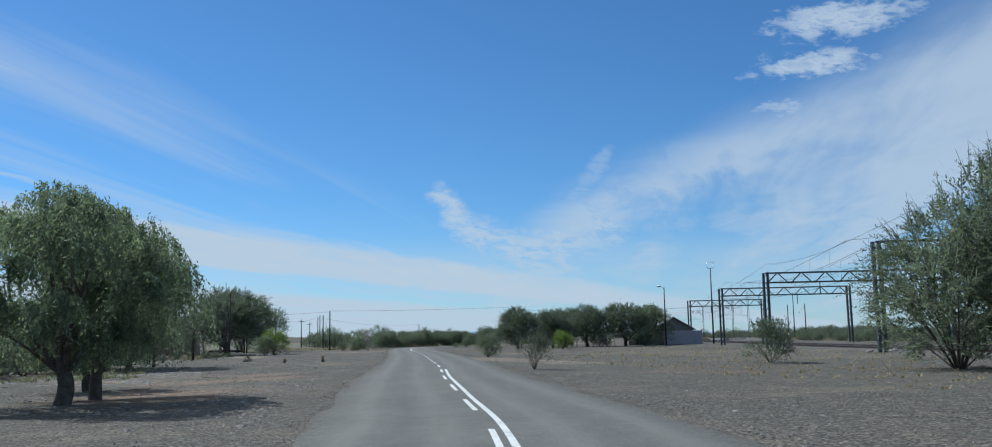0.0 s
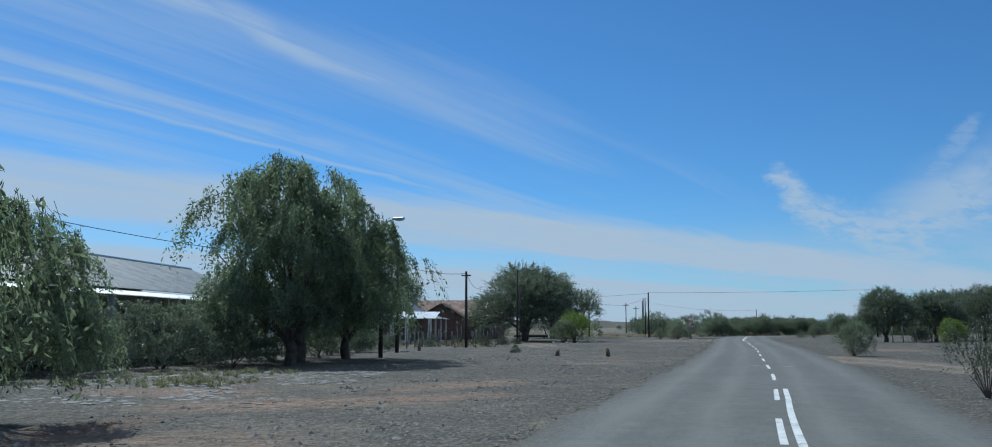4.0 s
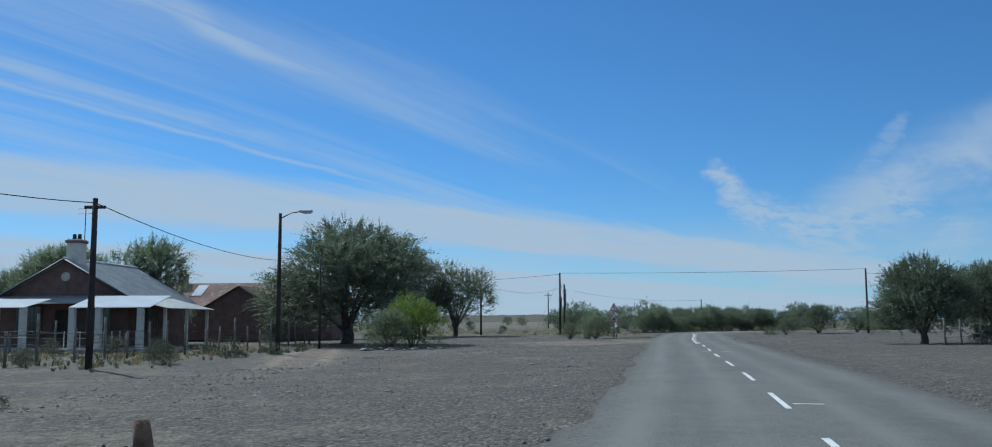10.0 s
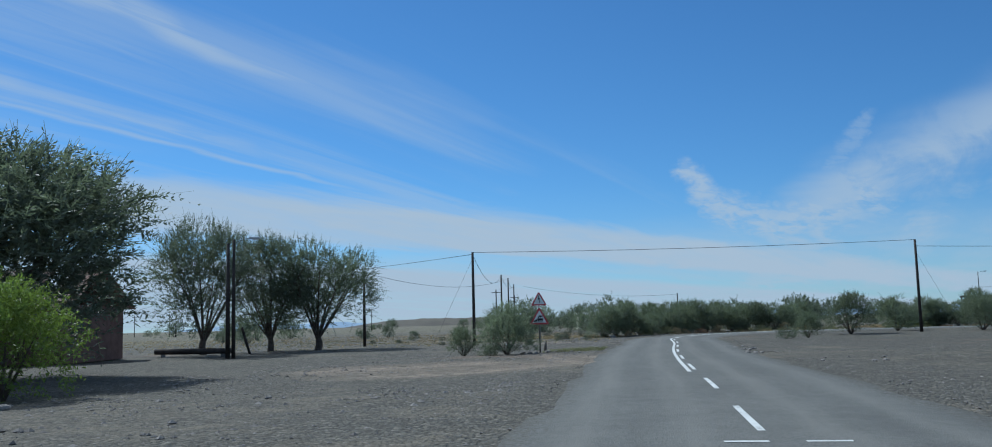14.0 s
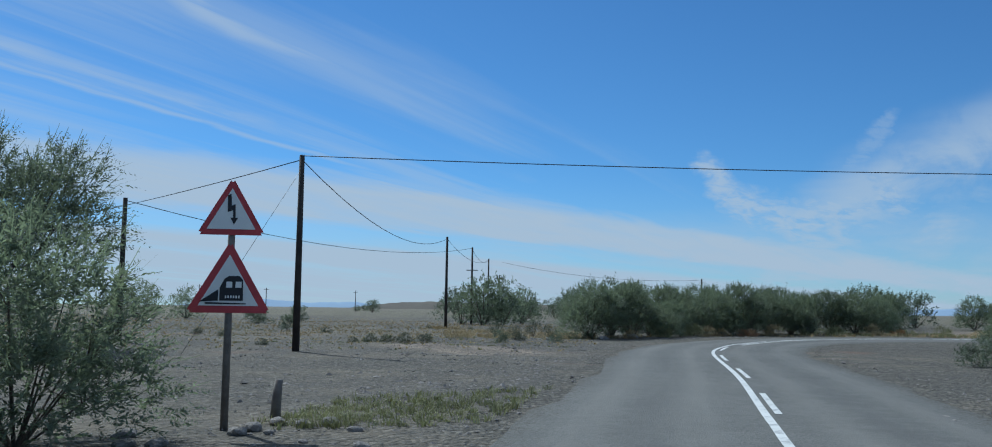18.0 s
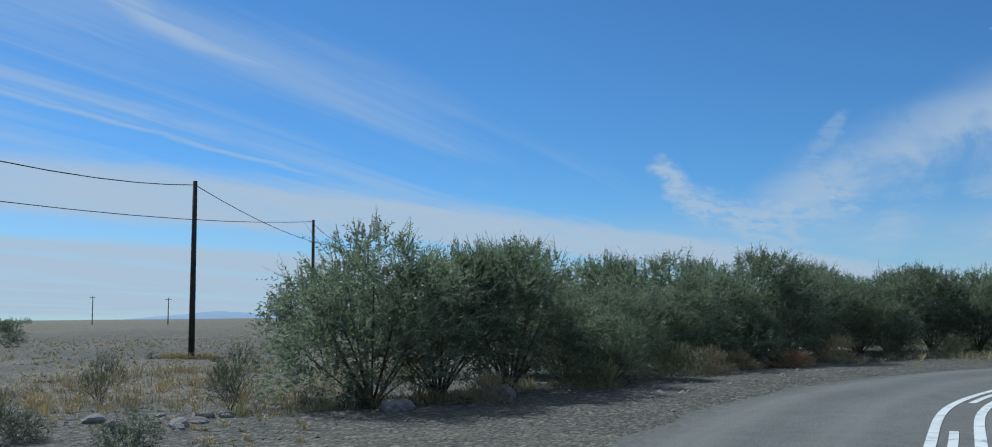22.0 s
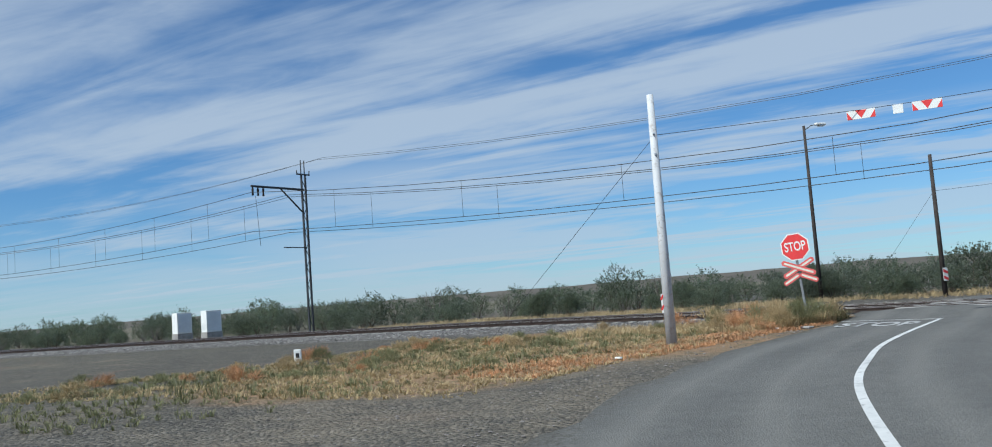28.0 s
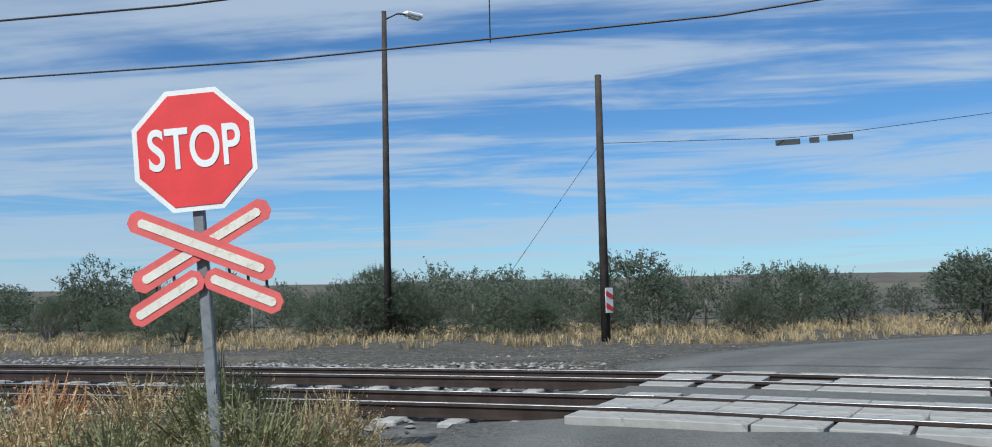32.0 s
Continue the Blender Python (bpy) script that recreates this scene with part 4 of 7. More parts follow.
for k in range(3):
    plant(f"open{k}", "acacia_tree", "airy acacia tree with open feathery crown and forked trunk", "tree",
          crown_mesh("open_crown", 161 + k, 3.7, 2.8, 3.7, 1800, 8, 0.15, M["leaf_dark"], 28, 0.35, 0.9, spikes=330, floor=0.8, sink=-1.1, feather=True), stems_mesh(r_, 10, 5.8, 3.4, 0.12, "acacia_trunk", trunk=0.8, low=0.6), stem_name="trunk")
for k in range(2):
    plant(f"pepper{k}", "pepper_tree", "weeping pepper tree with hanging green foliage", "tree",
          weeping_mesh("pepper_crown", 71 + k, 3.1, 2.4, 3.3, 27, 3500, 11, 0.125, M["pepper"], 0.75), stems_mesh(r_, 8, 4.6, 2.7, 0.12, "pepper_trunk", trunk=0.9), stem_name="trunk")

# trees and bushes beside the road
put_plant("pepper0", -8.6, 25.7, 0.95, 0.5, 1.0)
put_plant("pepper1", -8.3, 28.7, 0.82, 2.2, 1.22)
put_plant("pepper0", -9.4, 34.5, 0.66, 3.1, 0.95)
put_plant("thorn2", 26.5, 30.5, 1.6, 1.3, 1.2, "tall spreading green acacia thicket beside the gravel")
put_plant("pepper0", -12.0, 57.0, 1.15, 0.8, 1.0)
put_plant("pepper1", -12.7, 60.2, 1.6, 2.0, 1.0, "very large weeping pepper tree shading the verge")
put_plant("pepper0", -11.5, 64.0, 1.0, 4.0, 1.12)
put_plant("acacia0", -6.9, 120.5, 1.42, 0.4, 0.8)
put_plant("open0", -2.2, 153.2, 1.15, 1.0, 1.0)
put_plant("open1", -5.2, 152.2, 1.0, 2.0, 1.15)
put_plant("open2", -8.2, 147.5, 1.05, 4.0, 1.2)
put_plant("shrub1", -11.0, 117.5, 0.8, 2.5)
put_plant("acacia2", -27.0, 122.0, 0.95, 1.5, 1.0)
put_plant("acacia1", -33.0, 128.0, 0.8, 3.5, 1.0)
put_plant("thorn1", -21.5, 122.0, 1.9, 0.5, 1.15, "tall feathery thorn tree behind the brick house")
put_plant("thorn3", -27.0, 121.5, 1.8, 2.5, 1.1, "tall feathery thorn tree behind the brick house")
put_plant("thorn0", 21.2, 29.8, 1.75, 0.3, 1.1, "tall spreading green acacia thicket beside the gravel")
put_plant("thorn4", 24.4, 29.4, 1.8, 3.3, 1.38, "tall spreading green acacia thicket beside the gravel")
put_plant("thorn3", 23.5, 26.5, 1.7, 2.3, 1.2, "tall spreading green acacia thicket beside the gravel")
put_plant("light", -1.3, 111.6, 1.0, None, 1.05)
put_plant("thorn4", -2.3, 109.4, 0.72, 1.0, 0.9, "rounded olive-green bush ringed by stones")
put_plant("sparse", 8.25, 41.0, 1.0)
put_plant("thorn2", 13.4, 69.1, 0.52, 1.2, 1.0)
put_plant("shrub1", 20.7, 41.7, 1.1)
put_plant("light", 33.0, 108.0, 0.8, 2.0, 1.0, "yellow-green bush beside the dark trees")
for x, y, k, size in ((29.7, 116.5, 0, 0.75), (35.5, 119, 1, 0.74), (41, 121, 0, 0.8), (46, 119, 1, 0.85), (40, 127, 1, 0.8), (52, 124, 2, 0.8)):
    put_plant(f"acacia{k}", x, y, size)
# thicket along the bend, bushes about it, bushes far beyond
BEND_BUSHES = ((19.6, 171.3, 0, 0.92), (22.0, 173.2, 1, 0.84), (24.4, 176.0, 2, 0.6), (26.6, 180.3, 3, 0.95), (30.4, 183.4, 4, 0.98), (33.0, 186.4, 1, 0.86), (36.4, 188.2, 2, 0.84), (39.6, 188.6, 3, 0.9), (22.4, 177.8, 2, 0.7), (25.0, 183.0, 1, 0.95), (29.5, 188.0, 0, 1.0), (23.5, 189.0, 4, 0.7))
NEAR_BUSHES = ((45.0, 196.0, 1, 0.95), (53.8, 191.6, 1, 0.9), (55.8, 190.8, 4, 0.7), (53.7, 184.3, 2, 0.92), (55.0, 184.0, 0, 0.85), (56.4, 182.8, 3, 0.78), (8.7, 133.0, 1, 0.42), (10.7, 132.3, 0, 0.72), (31.4, 153, 2, 0.52), (36.2, 158, 1, 0.92), (43.1, 166, 3, 0.9), (47.0, 160.0, 1, 0.8), (50.0, 164.0, 4, 0.8))
FAR_BUSHES = ((85.9, 236.5, 2, 1.5), (93.0, 246.0, 1, 1.1), (97.0, 250.0, 3, 1.15), (89.0, 243.0, 0, 1.0), (62.0, 217.0, 0, 1.05), (56.0, 226.0, 2, 1.0), (50.0, 232.0, 1, 1.05), (44.0, 232.0, 4, 1.0), (70.0, 226.0, 3, 0.9), (38.0, 222.0, 0, 1.0), (32.0, 200.0, 2, 1.0), (38.0, 198.0, 3, 1.0))
for x, y, k, size in (*BEND_BUSHES, *NEAR_BUSHES, *FAR_BUSHES):
    put_plant(f"thorn{k}", x, y, size)
FILL = ((20.7, 172.4, 0.8), (23.2, 174.8, 0.55), (25.5, 178.3, 0.62), (28.5, 182.2, 0.85), (31.7, 185.3, 0.8), (34.8, 187.6, 0.8), (38.0, 188.8, 0.9), (41.4, 190.0, 0.8), (43.0, 192.6, 0.8), (28.0, 185.5, 1.0), (34.0, 190.5, 1.0), (22.5, 178.5, 0.95), (55.6, 185.4, 0.8), (57.6, 183.6, 0.6), (24.0, 174.0, 0.45), (29.0, 180.9, 0.5), (35.0, 185.6, 0.55), (66.0, 219.0, 0.9), (47.0, 226.0, 1.0), (53.0, 229.0, 0.95))
for k, (x, y, size) in enumerate(FILL):
    put_plant(f"thorn{(3 * k + 1) % 5}", x, y, size)
rng = np.random.default_rng(77)
# bush country beyond the bend and behind the railway
for _ in range(46):
    x, y = rng.uniform(8, 62), rng.uniform(205, 300)
    if far_from(TRACK, x, y) > 14 and not (x > 46 and y < 216):
        put_plant(f"far{rng.integers(4)}", x, y, rng.uniform(0.8, 1.35), rng.uniform(0, 6.28), rng.uniform(0.85, 1.15))
# bush belt behind the railway
for near, wide, gap, count in ((14.0, 4.0, 1.7, 165), (20.0, 9.0, 2.0, 140), (32.0, 18.0, 3.4, 84)):
    for k in range(count):
        s, side = X_AT - 95 + gap * k + rng.uniform(-1.2, 1.2), near + rng.uniform(0, wide)
        (x, y), _way = lane_point(TRACK, s, side)
        if s > 470 or far_from(CENTRE, x, y) < 6.5:
            continue
        u = rng.uniform()
        key = "grey" if u < 0.08 else f"thorn{rng.integers(5)}" if near < 15 and abs(s - X_AT) < 34 else f"far{rng.integers(4)}"
        big = rng.uniform(0.34, 0.58) if near < 15 else rng.uniform(0.5, 0.92)
        put_plant(key, x, y, big, rng.uniform(0, 6.28), rng.uniform(0.8, 1.15))
for k in range(26):
    (x, y), _way = lane_point(CENTRE, along_of(CENTRE, 89.2, 160.8) + 1.7 * k, -rng.uniform(9.0, 20.0))
    put_plant(f"far{k % 4}", x, y, rng.uniform(0.4, 0.62), rng.uniform(0, 6.28))
for _ in range(26):
    a, far_off = rng.uniform(-1.0, 0.35), rng.uniform(230, 420)
    put_plant(f"far{rng.integers(4)}", 10 + math.sin(a) * far_off, 120 + math.cos(a) * far_off, rng.uniform(0.6, 1.2))
for x, y, k, size in ((-6.0, 200.0, 0, 0.9), (-14.0, 178.0, 1, 1.1), (-20.0, 190.0, 2, 0.9), (2.0, 178.0, 1, 0.5), (15.0, 164.0, 2, 0.35), (17.5, 166.0, 0, 0.3), (-4.0, 206.0, 1, 0.8), (10.0, 131.0, 0, 0.4), (66.0, 208.0, 2, 0.9), (76.0, 214.0, 1, 1.0), (29.0, 150.0, 0, 0.5)):
    put_plant(f"shrub{k}", x, y, size)
# weeds round the stop sign and along the verge
for x, y, k, size in ((83.2, 171.0, 0, 0.95), (84.1, 170.2, 3, 0.9), (84.9, 170.3, 0, 1.0), (83.8, 171.5, 1, 1.0), (82.7, 171.6, 1, 0.8), (85.6, 171.0, 1, 0.9), (86.3, 172.0, 2, 0.95), (84.8, 171.9, 3, 0.9), (85.4, 169.9, 0, 0.7), (87.1, 173.1, 1, 0.8), (86.9, 174.2, 2, 0.8), (84.4, 169.6, 1, 0.75), (85.9, 173.0, 0, 0.8), (83.2, 172.6, 2, 0.85), (84.6, 173.2, 1, 0.8), (82.0, 172.2, 2, 0.6)):
    put_plant(f"weed{k}", x, y, size, None, 1.0 if size > 0.7 else 0.7)
rng = np.random.default_rng(31)
for k in range(60):
    u, v = rng.uniform(size=2)
    x, y = 70 + 17 * u + 3 * v, 182.5 - 9 * u + 11 * v
    if far_from(TRACK, x, y) > 5 and far_from(CENTRE, x, y) > 4.3:
        put_plant(f"weed{(0, 1, 1, 3, 2)[k % 5]}", x, y, rng.uniform(0.35, 0.75), None, rng.uniform(0.5, 0.9))
# dry weeds and small shrubs at the feet of the roadside bushes
for k, (x, y) in enumerate(((21.6, 170.8), (23.6, 173.0), (25.6, 175.4), (28.2, 179.4), (30.2, 181.2), (32.4, 183.4), (34.8, 185.0), (37.4, 186.2), (40.2, 187.0), (42.4, 188.2), (27.0, 177.6), (45.0, 187.0))):
    put_plant(f"weed{(1, 3, 0, 1, 2)[k % 5]}", x, y, 0.75 + 0.2 * (k % 3), None, 0.8)
# hedge of the garden
for k, (x, y, size) in enumerate(((-17.2, 44.5, 1.0), (-16.4, 48.6, 1.05), (-15.2, 52.4, 1.05), (-13.9, 55.8, 0.95), (-16.5, 58.0, 1.1), (-20.5, 47.0, 1.1), (-14.0, 70.0, 0.85), (-14.3, 74.6, 0.75), (-13.2, 65.0, 0.8), (-14.5, 62.0, 0.9), (32.5, 114.5, 0.5), (36.0, 116.5, 0.7), (42.0, 118.0, 0.75), (48.0, 117.0, 0.75), (-14.4, 80.0, 0.68), (-13.9, 75.6, 0.7), (-13.6, 82.6, 0.3), (-17.5, 88.0, 0.5), (-15.5, 93.0, 0.45), (-20.0, 96.0, 0.5))):
    put_plant("hedge", x, y, size, k * 1.3)

# ---- poles ----
def utility_pole(x, y, top, lean=(0.0, 0.0), label="dark creosoted wooden utility pole", radius=0.12):
    z = land(x, y) - 0.05
    ob = thing("utility_pole", label, "utility pole", Matrix.Translation((x, y, z)))
    part("pole", tube([(0, 0, 0), (lean[0] / 2, lean[1] / 2, top / 2), (lean[0], lean[1], top - z)], [radius, radius * 0.85, radius * 0.7], M["wood"], 10, "pole"), ob)
    return ob


POLES = {"a": (-11.5, 75.7, 6.55), "b": (-9.0, 88.6, 5.6), "l": (8.6, 152.6, 6.35), "r": (41.6, 158.4, 6.9), "m": (10.5, 191.0, 6.75), "n": (11.4, 211.8, 7.4), "k": (0.2, 158.7, 5.6), "o": (12.4, 232.0, 7.4), "x": (98.4, 160.8, 6.85), "far": (38.3, 235.2, 5.45)}
for x, y, top in POLES.values():
    utility_pole(x, y, top)


def street_lamp(x, y, top, reach, label, mat="wood", head_mat="zinc"):
    """A pole with an arm and a flat lamp head; reach: the head's offset in x and y."""
    z = land(x, y) - 0.05
    ob = thing("street_lamp", label, "street lamp", Matrix.Translation((x, y, z)))
    h = top - z
    part("pole", tube([(0, 0, 0), (0, 0, h / 2), (0, 0, h)], [0.11, 0.095, 0.07], M[mat], 10, "pole"), ob)
    r = Vector((*reach, 0.0))
    part("arm", tube([(0, 0, h - 0.25), r * 0.45 + Vector((0, 0, h + 0.02)), r * 0.9 + Vector((0, 0, h + 0.08))], 0.025, M["steel"], 6, "arm"), ob)
    turn = Matrix.Rotation(math.atan2(r.y, r.x), 4, "Z")
    head = part("lamp_head", box(0.62, 0.24, 0.13, M[head_mat], bevel=0.05, name="lamp_head"), ob, at=Matrix.Translation(r + Vector((0, 0, h + 0.02))) @ turn)
    part("lens", box(0.36, 0.18, 0.05, M["sign_white"], 0.05, 0, -0.05, 0.02, "lens"), head)
    return ob


street_lamp(-10.2, 65.6, 6.75, (0.9, -0.3), "wooden street lamp pole beside a pepper tree")
street_lamp(-6.1, 100.7, 6.5, (1.2, 0.0), "wooden street lamp pole beside a round tree")
street_lamp(-4.4, 140.9, 6.5, (1.1, 0.2), "wooden street lamp pole among thin trees")
street_lamp(102.7, 165.4, 9.45, (0.4, -0.95), "tall dark steel street lamp beside the railway crossing", "wood", "sign_white")
street_lamp(53.0, 121.0, 8.2, (-1.0, -0.4), "tall street lamp behind dark trees", "steel")
street_lamp(103.0, 268.0, 9.0, (1.3, -0.2), "tall street lamp near the railway bridge", "steel")

# wires of the pole line
lines_on_poles = (("l", "r", 0.15, 0.02), ("l", "m", 1.3, 0.15), ("m", "o", 0.9, 0.15), ("k", "n", 1.1, 0.1), ("n", "o", 0.6, 0.25))
for a, b, sag, drop in lines_on_poles:
    (x0, y0, z0), (x1, y1, z1) = POLES[a], POLES[b]
    thing("overhead_cable", "black overhead cable strung between wooden poles", "cable", me=wire((x0, y0, z0 - drop), (x1, y1, z1 - drop), sag, 0.016, M["cable"], "overhead_cable"))
for a, b, sag in (((-9.0, 88.6, 5.45), (-12.5, 128.0, 6.2), 0.6), ((-11.5, 75.7, 5.3), (-9.0, 88.6, 5.45), 0.25), ((-24.0, 44.0, 6.6), (-11.5, 75.7, 5.3), 0.8), ((8.6, 152.6, 6.2), (-20.0, 185.0, 6.5), 0.3), ((41.6, 158.4, 6.4), (75.0, 150.0, 6.4), 0.5), ((38.3, 235.2, 5.3), (14.0, 236.0, 7.2), 0.8)):
    thing("overhead_cable", "black overhead cable strung between wooden poles", "cable", me=wire(a, b, sag, 0.016, M["cable"], "overhead_cable"))
for a, b in (((8.6, 152.6, 5.9), (5.9, 149.9, 0.0)), ((98.4, 160.8, 5.1), (98.9, 164.4, 0.2)), ((78.0, 175.38, 5.5), (84.7, 181.0, 0.0)), ((41.6, 158.4, 6.0), (44.0, 157.0, 0.0))):
    stay = thing("stay_wire", "thin steel stay wire anchoring a pole to the ground", "cable", me=wire(a, b, 0.0, 0.007, M["steel"], "stay_wire", 4))
for x, y, top in ((-75.0, 330.0, 7.0), (-92.0, 372.0, 7.0), (-84.0, 410.0, 8.0), (-60.0, 400.0, 7.0), (-38.0, 430.0, 7.0), (-110.0, 390.0, 7.0), (9.5, 252.0, 7.4), (13.0, 272.0, 7.0)):
    pole_far = utility_pole(x, y, top, label="distant thin utility pole on the plain", radius=0.14)
    part("crossarm", box(1.6, 0.12, 0.12, M["wood"], 0, 0, top - 0.5, 0.01, "crossarm"), pole_far)
utility_pole(-6.7, 111.7, 5.1, label="thin grey wooden pole beside a round tree", radius=0.07)
part("crossarm", box(0.7, 0.1, 0.1, M["wood"], 0, 0, 5.35, 0.01, "crossarm"), [o for o in scene.collection.objects if o.name == "utility_pole.001"][0])

# ---- warning sign beside the road ----
def triangle_plate(side, thick, mat, name, round_off=0.04):
    bm = bmesh.new()
    h = side * math.sqrt(3) / 2
    corners = [(-side / 2, 0), (side / 2, 0), (0, h)]
    vs = [bm.verts.new((x, 0, z)) for x, z in corners]
    f = bm.faces.new(vs)
    bmesh.ops.bevel(bm, geom=list(bm.verts), offset=round_off, segments=3, affect="VERTICES")
    ret = bmesh.ops.extrude_face_region(bm, geom=list(bm.faces))
    bmesh.ops.translate(bm, vec=(0, thick, 0), verts=[g for g in ret["geom"] if isinstance(g, bmesh.types.BMVert)])
    bmesh.ops.recalc_face_normals(bm, faces=list(bm.faces))
    return bm_mesh(name, bm, mat)


def flat_shape(points, mat, name, thick=0.003):
    """A thin plate in the x-z plane, facing -y."""
    bm = bmesh.new()
    bm.faces.new([bm.verts.new((x, 0, z)) for x, z in points])
    ret = bmesh.ops.extrude_face_region(bm, geom=list(bm.faces))
    bmesh.ops.translate(bm, vec=(0, -thick, 0), verts=[g for g in ret["geom"] if isinstance(g, bmesh.types.BMVert)])
    bmesh.ops.recalc_face_normals(bm, faces=list(bm.faces))
    return bm_mesh(name, bm, mat)


sx, sy = 12.31, 133.72
sign = thing("warning_sign", "two red-bordered triangular railway and high-voltage warning signs on a post", "road sign", Matrix.Translation((sx, sy, land(sx, sy) - 0.05)) @ Matrix.Rotation(radians(8), 4, "Z"))
part("post", tube([(0, 0.05, 0), (0, 0.05, 2.75)], [0.045, 0.04], M["grey_wood"], 8, "post"), sign)
for z, side, what in ((2.27, 0.78, "high-voltage arrow"), (1.37, 0.96, "train")):
    plate = part("sign_plate", triangle_plate(side, 0.012, M["sign_faded"], "sign_plate"), sign, f"red-bordered white triangle with a black {what}", Matrix.Translation((0, 0, z)))
    part("sign_face", flat_shape([(-side * 0.355, 0), (side * 0.355, 0), (0, side * 0.615)], M["sign_white"], "sign_face"), plate, at=Matrix.Translation((0, -0.002, side * 0.085)))
    if side < 0.9:
        bolt = [(-0.05, 0.46), (-0.01, 0.48), (0.0, 0.34), (0.04, 0.36), (0.045, 0.2), (0.075, 0.2), (0.03, 0.12), (-0.012, 0.2), (0.018, 0.2), (0.015, 0.29), (-0.045, 0.265)]
        part("arrow_symbol", flat_shape([(x, z2) for x, z2 in bolt], M["sign_black"], "arrow_symbol"), plate, at=Matrix.Translation((0, -0.007, 0)))
    else:
        train = [(-0.1, 0.14), (-0.1, 0.29), (-0.05, 0.39), (0.0, 0.425), (0.12, 0.425), (0.16, 0.38), (0.165, 0.14)]
        part("train_symbol", flat_shape([(x, z2) for x, z2 in train], M["sign_black"], "train_symbol"), plate, at=Matrix.Translation((0, -0.007, 0)))
        part("train_carriages", flat_shape([(-0.33, 0.125), (-0.115, 0.27), (-0.115, 0.14)], M["sign_black"], "train_carriages"), plate, at=Matrix.Translation((0, -0.007, 0)))
        for x in (0.005, 0.11):
            part("train_window", flat_shape([(x - 0.035, 0.29), (x + 0.035, 0.29), (x + 0.035, 0.36), (x - 0.03, 0.36)], M["sign_white"], "train_window"), plate, at=Matrix.Translation((0, -0.011, 0)))
        for k in range(6):
            x = -0.03 + 0.03 * k
            part("train_bar", flat_shape([(x - 0.008, 0.17), (x + 0.008, 0.17), (x + 0.008, 0.2), (x - 0.008, 0.2)], M["sign_white"], "train_bar"), plate, at=Matrix.Translation((0, -0.011, 0)))
        part("track_line", flat_shape([(-0.26, 0.1), (0.2, 0.1), (0.2, 0.112), (-0.26, 0.122)], M["sign_black"], "track_line"), plate, at=Matrix.Translation((0, -0.007, 0)))
thing("broken_post", "broken grey wooden post stump beside the sign", "post", Matrix.Translation((12.6, 134.9, -0.05)), me=tube([(0, 0, 0), (0.01, 0, 0.35), (0.03, 0.01, 0.55)], [0.07, 0.065, 0.05], M["grey_wood"], 7, "broken_post"))


# ---- railway crossing ----
def octagon(width, thick, mat, name):
    r = width / 2 / math.cos(math.pi / 8)
    return flat_shape([(r * math.cos(math.pi / 8 + k * math.pi / 4), r * math.sin(math.pi / 8 + k * math.pi / 4)) for k in range(8)], mat, name, thick)


def hexbar(length, width, mat, name, thick=0.006):
    a, b, c = length / 2, width / 2, width * 0.28
    return flat_shape([(-a, -b + c), (-a + c, -b), (a - c, -b), (a, -b + c), (a, b - c), (a - c, b), (-a + c, b), (-a, b - c)], mat, name, thick)


STOP_X, STOP_Y = 84.4, 170.4
stop = thing("stop_sign", "red octagonal stop sign above a red and white railway crossbuck", "road sign",
             Matrix.Translation((STOP_X, STOP_Y, 0.12)) @ Matrix.Rotation(radians(-109.0), 4, "Z") @ Matrix.Rotation(radians(-4.5), 4, "Y"))
part("post", box(0.08, 0.06, 2.85, M["dull_zinc"], 0, 0.05, -0.15, 0.008, "post"), stop)
plate = part("stop_plate", octagon(0.89, 0.01, M["sign_white"], "stop_plate"), stop, "white-edged octagon", Matrix.Translation((0.02, 0.0, 2.39)))
part("stop_face", octagon(0.815, 0.004, M["sign_red"], "stop_face"), plate, "red face with white capital letters", Matrix.Translation((0, -0.011, 0)))
part("stop_letters", lettering("STOP", 0.41, M["sign_white"], "stop_letters", 0.002, 0.006), plate, at=Matrix.Translation((0, -0.018, 0.0)) @ Matrix.Rotation(math.pi / 2, 4, "X") @ Matrix.Diagonal((0.69, 1.03, 1.0, 1)))
for angle, y in ((-26, -0.012), (26, -0.024)):
    arm = part("crossbuck_arm", hexbar(1.12, 0.165, M["crossbuck"], "crossbuck_arm"), stop, "red-bordered white crossbuck board", Matrix.Translation((0.02, y, 1.69)) @ Matrix.Rotation(radians(angle), 4, "Y"))
    part("white_band", hexbar(0.97, 0.062, M["sign_cream"], "white_band", 0.003), arm, at=Matrix.Translation((0, -0.008, 0)))
for side in (-1, 1):
    arm = part("lower_arm", hexbar(0.59, 0.16, M["crossbuck"], "lower_arm"), stop, "red-bordered white board of the lower chevron", Matrix.Translation((0.02 + side * 0.275, -0.012 - 0.003 * side, 1.34)) @ Matrix.Rotation(radians(side * 27), 4, "Y"))
    part("white_band", hexbar(0.5, 0.062, M["sign_cream"], "white_band", 0.003), arm, at=Matrix.Translation((0, -0.008, 0)))
    for x in (0.2, 0.33, 0.46):
        part("strut", box(0.02, 0.012, 0.16, M["steel"], side * x, 0.0, 1.46 - 0.42 * x, 0.003, "strut"), stop)

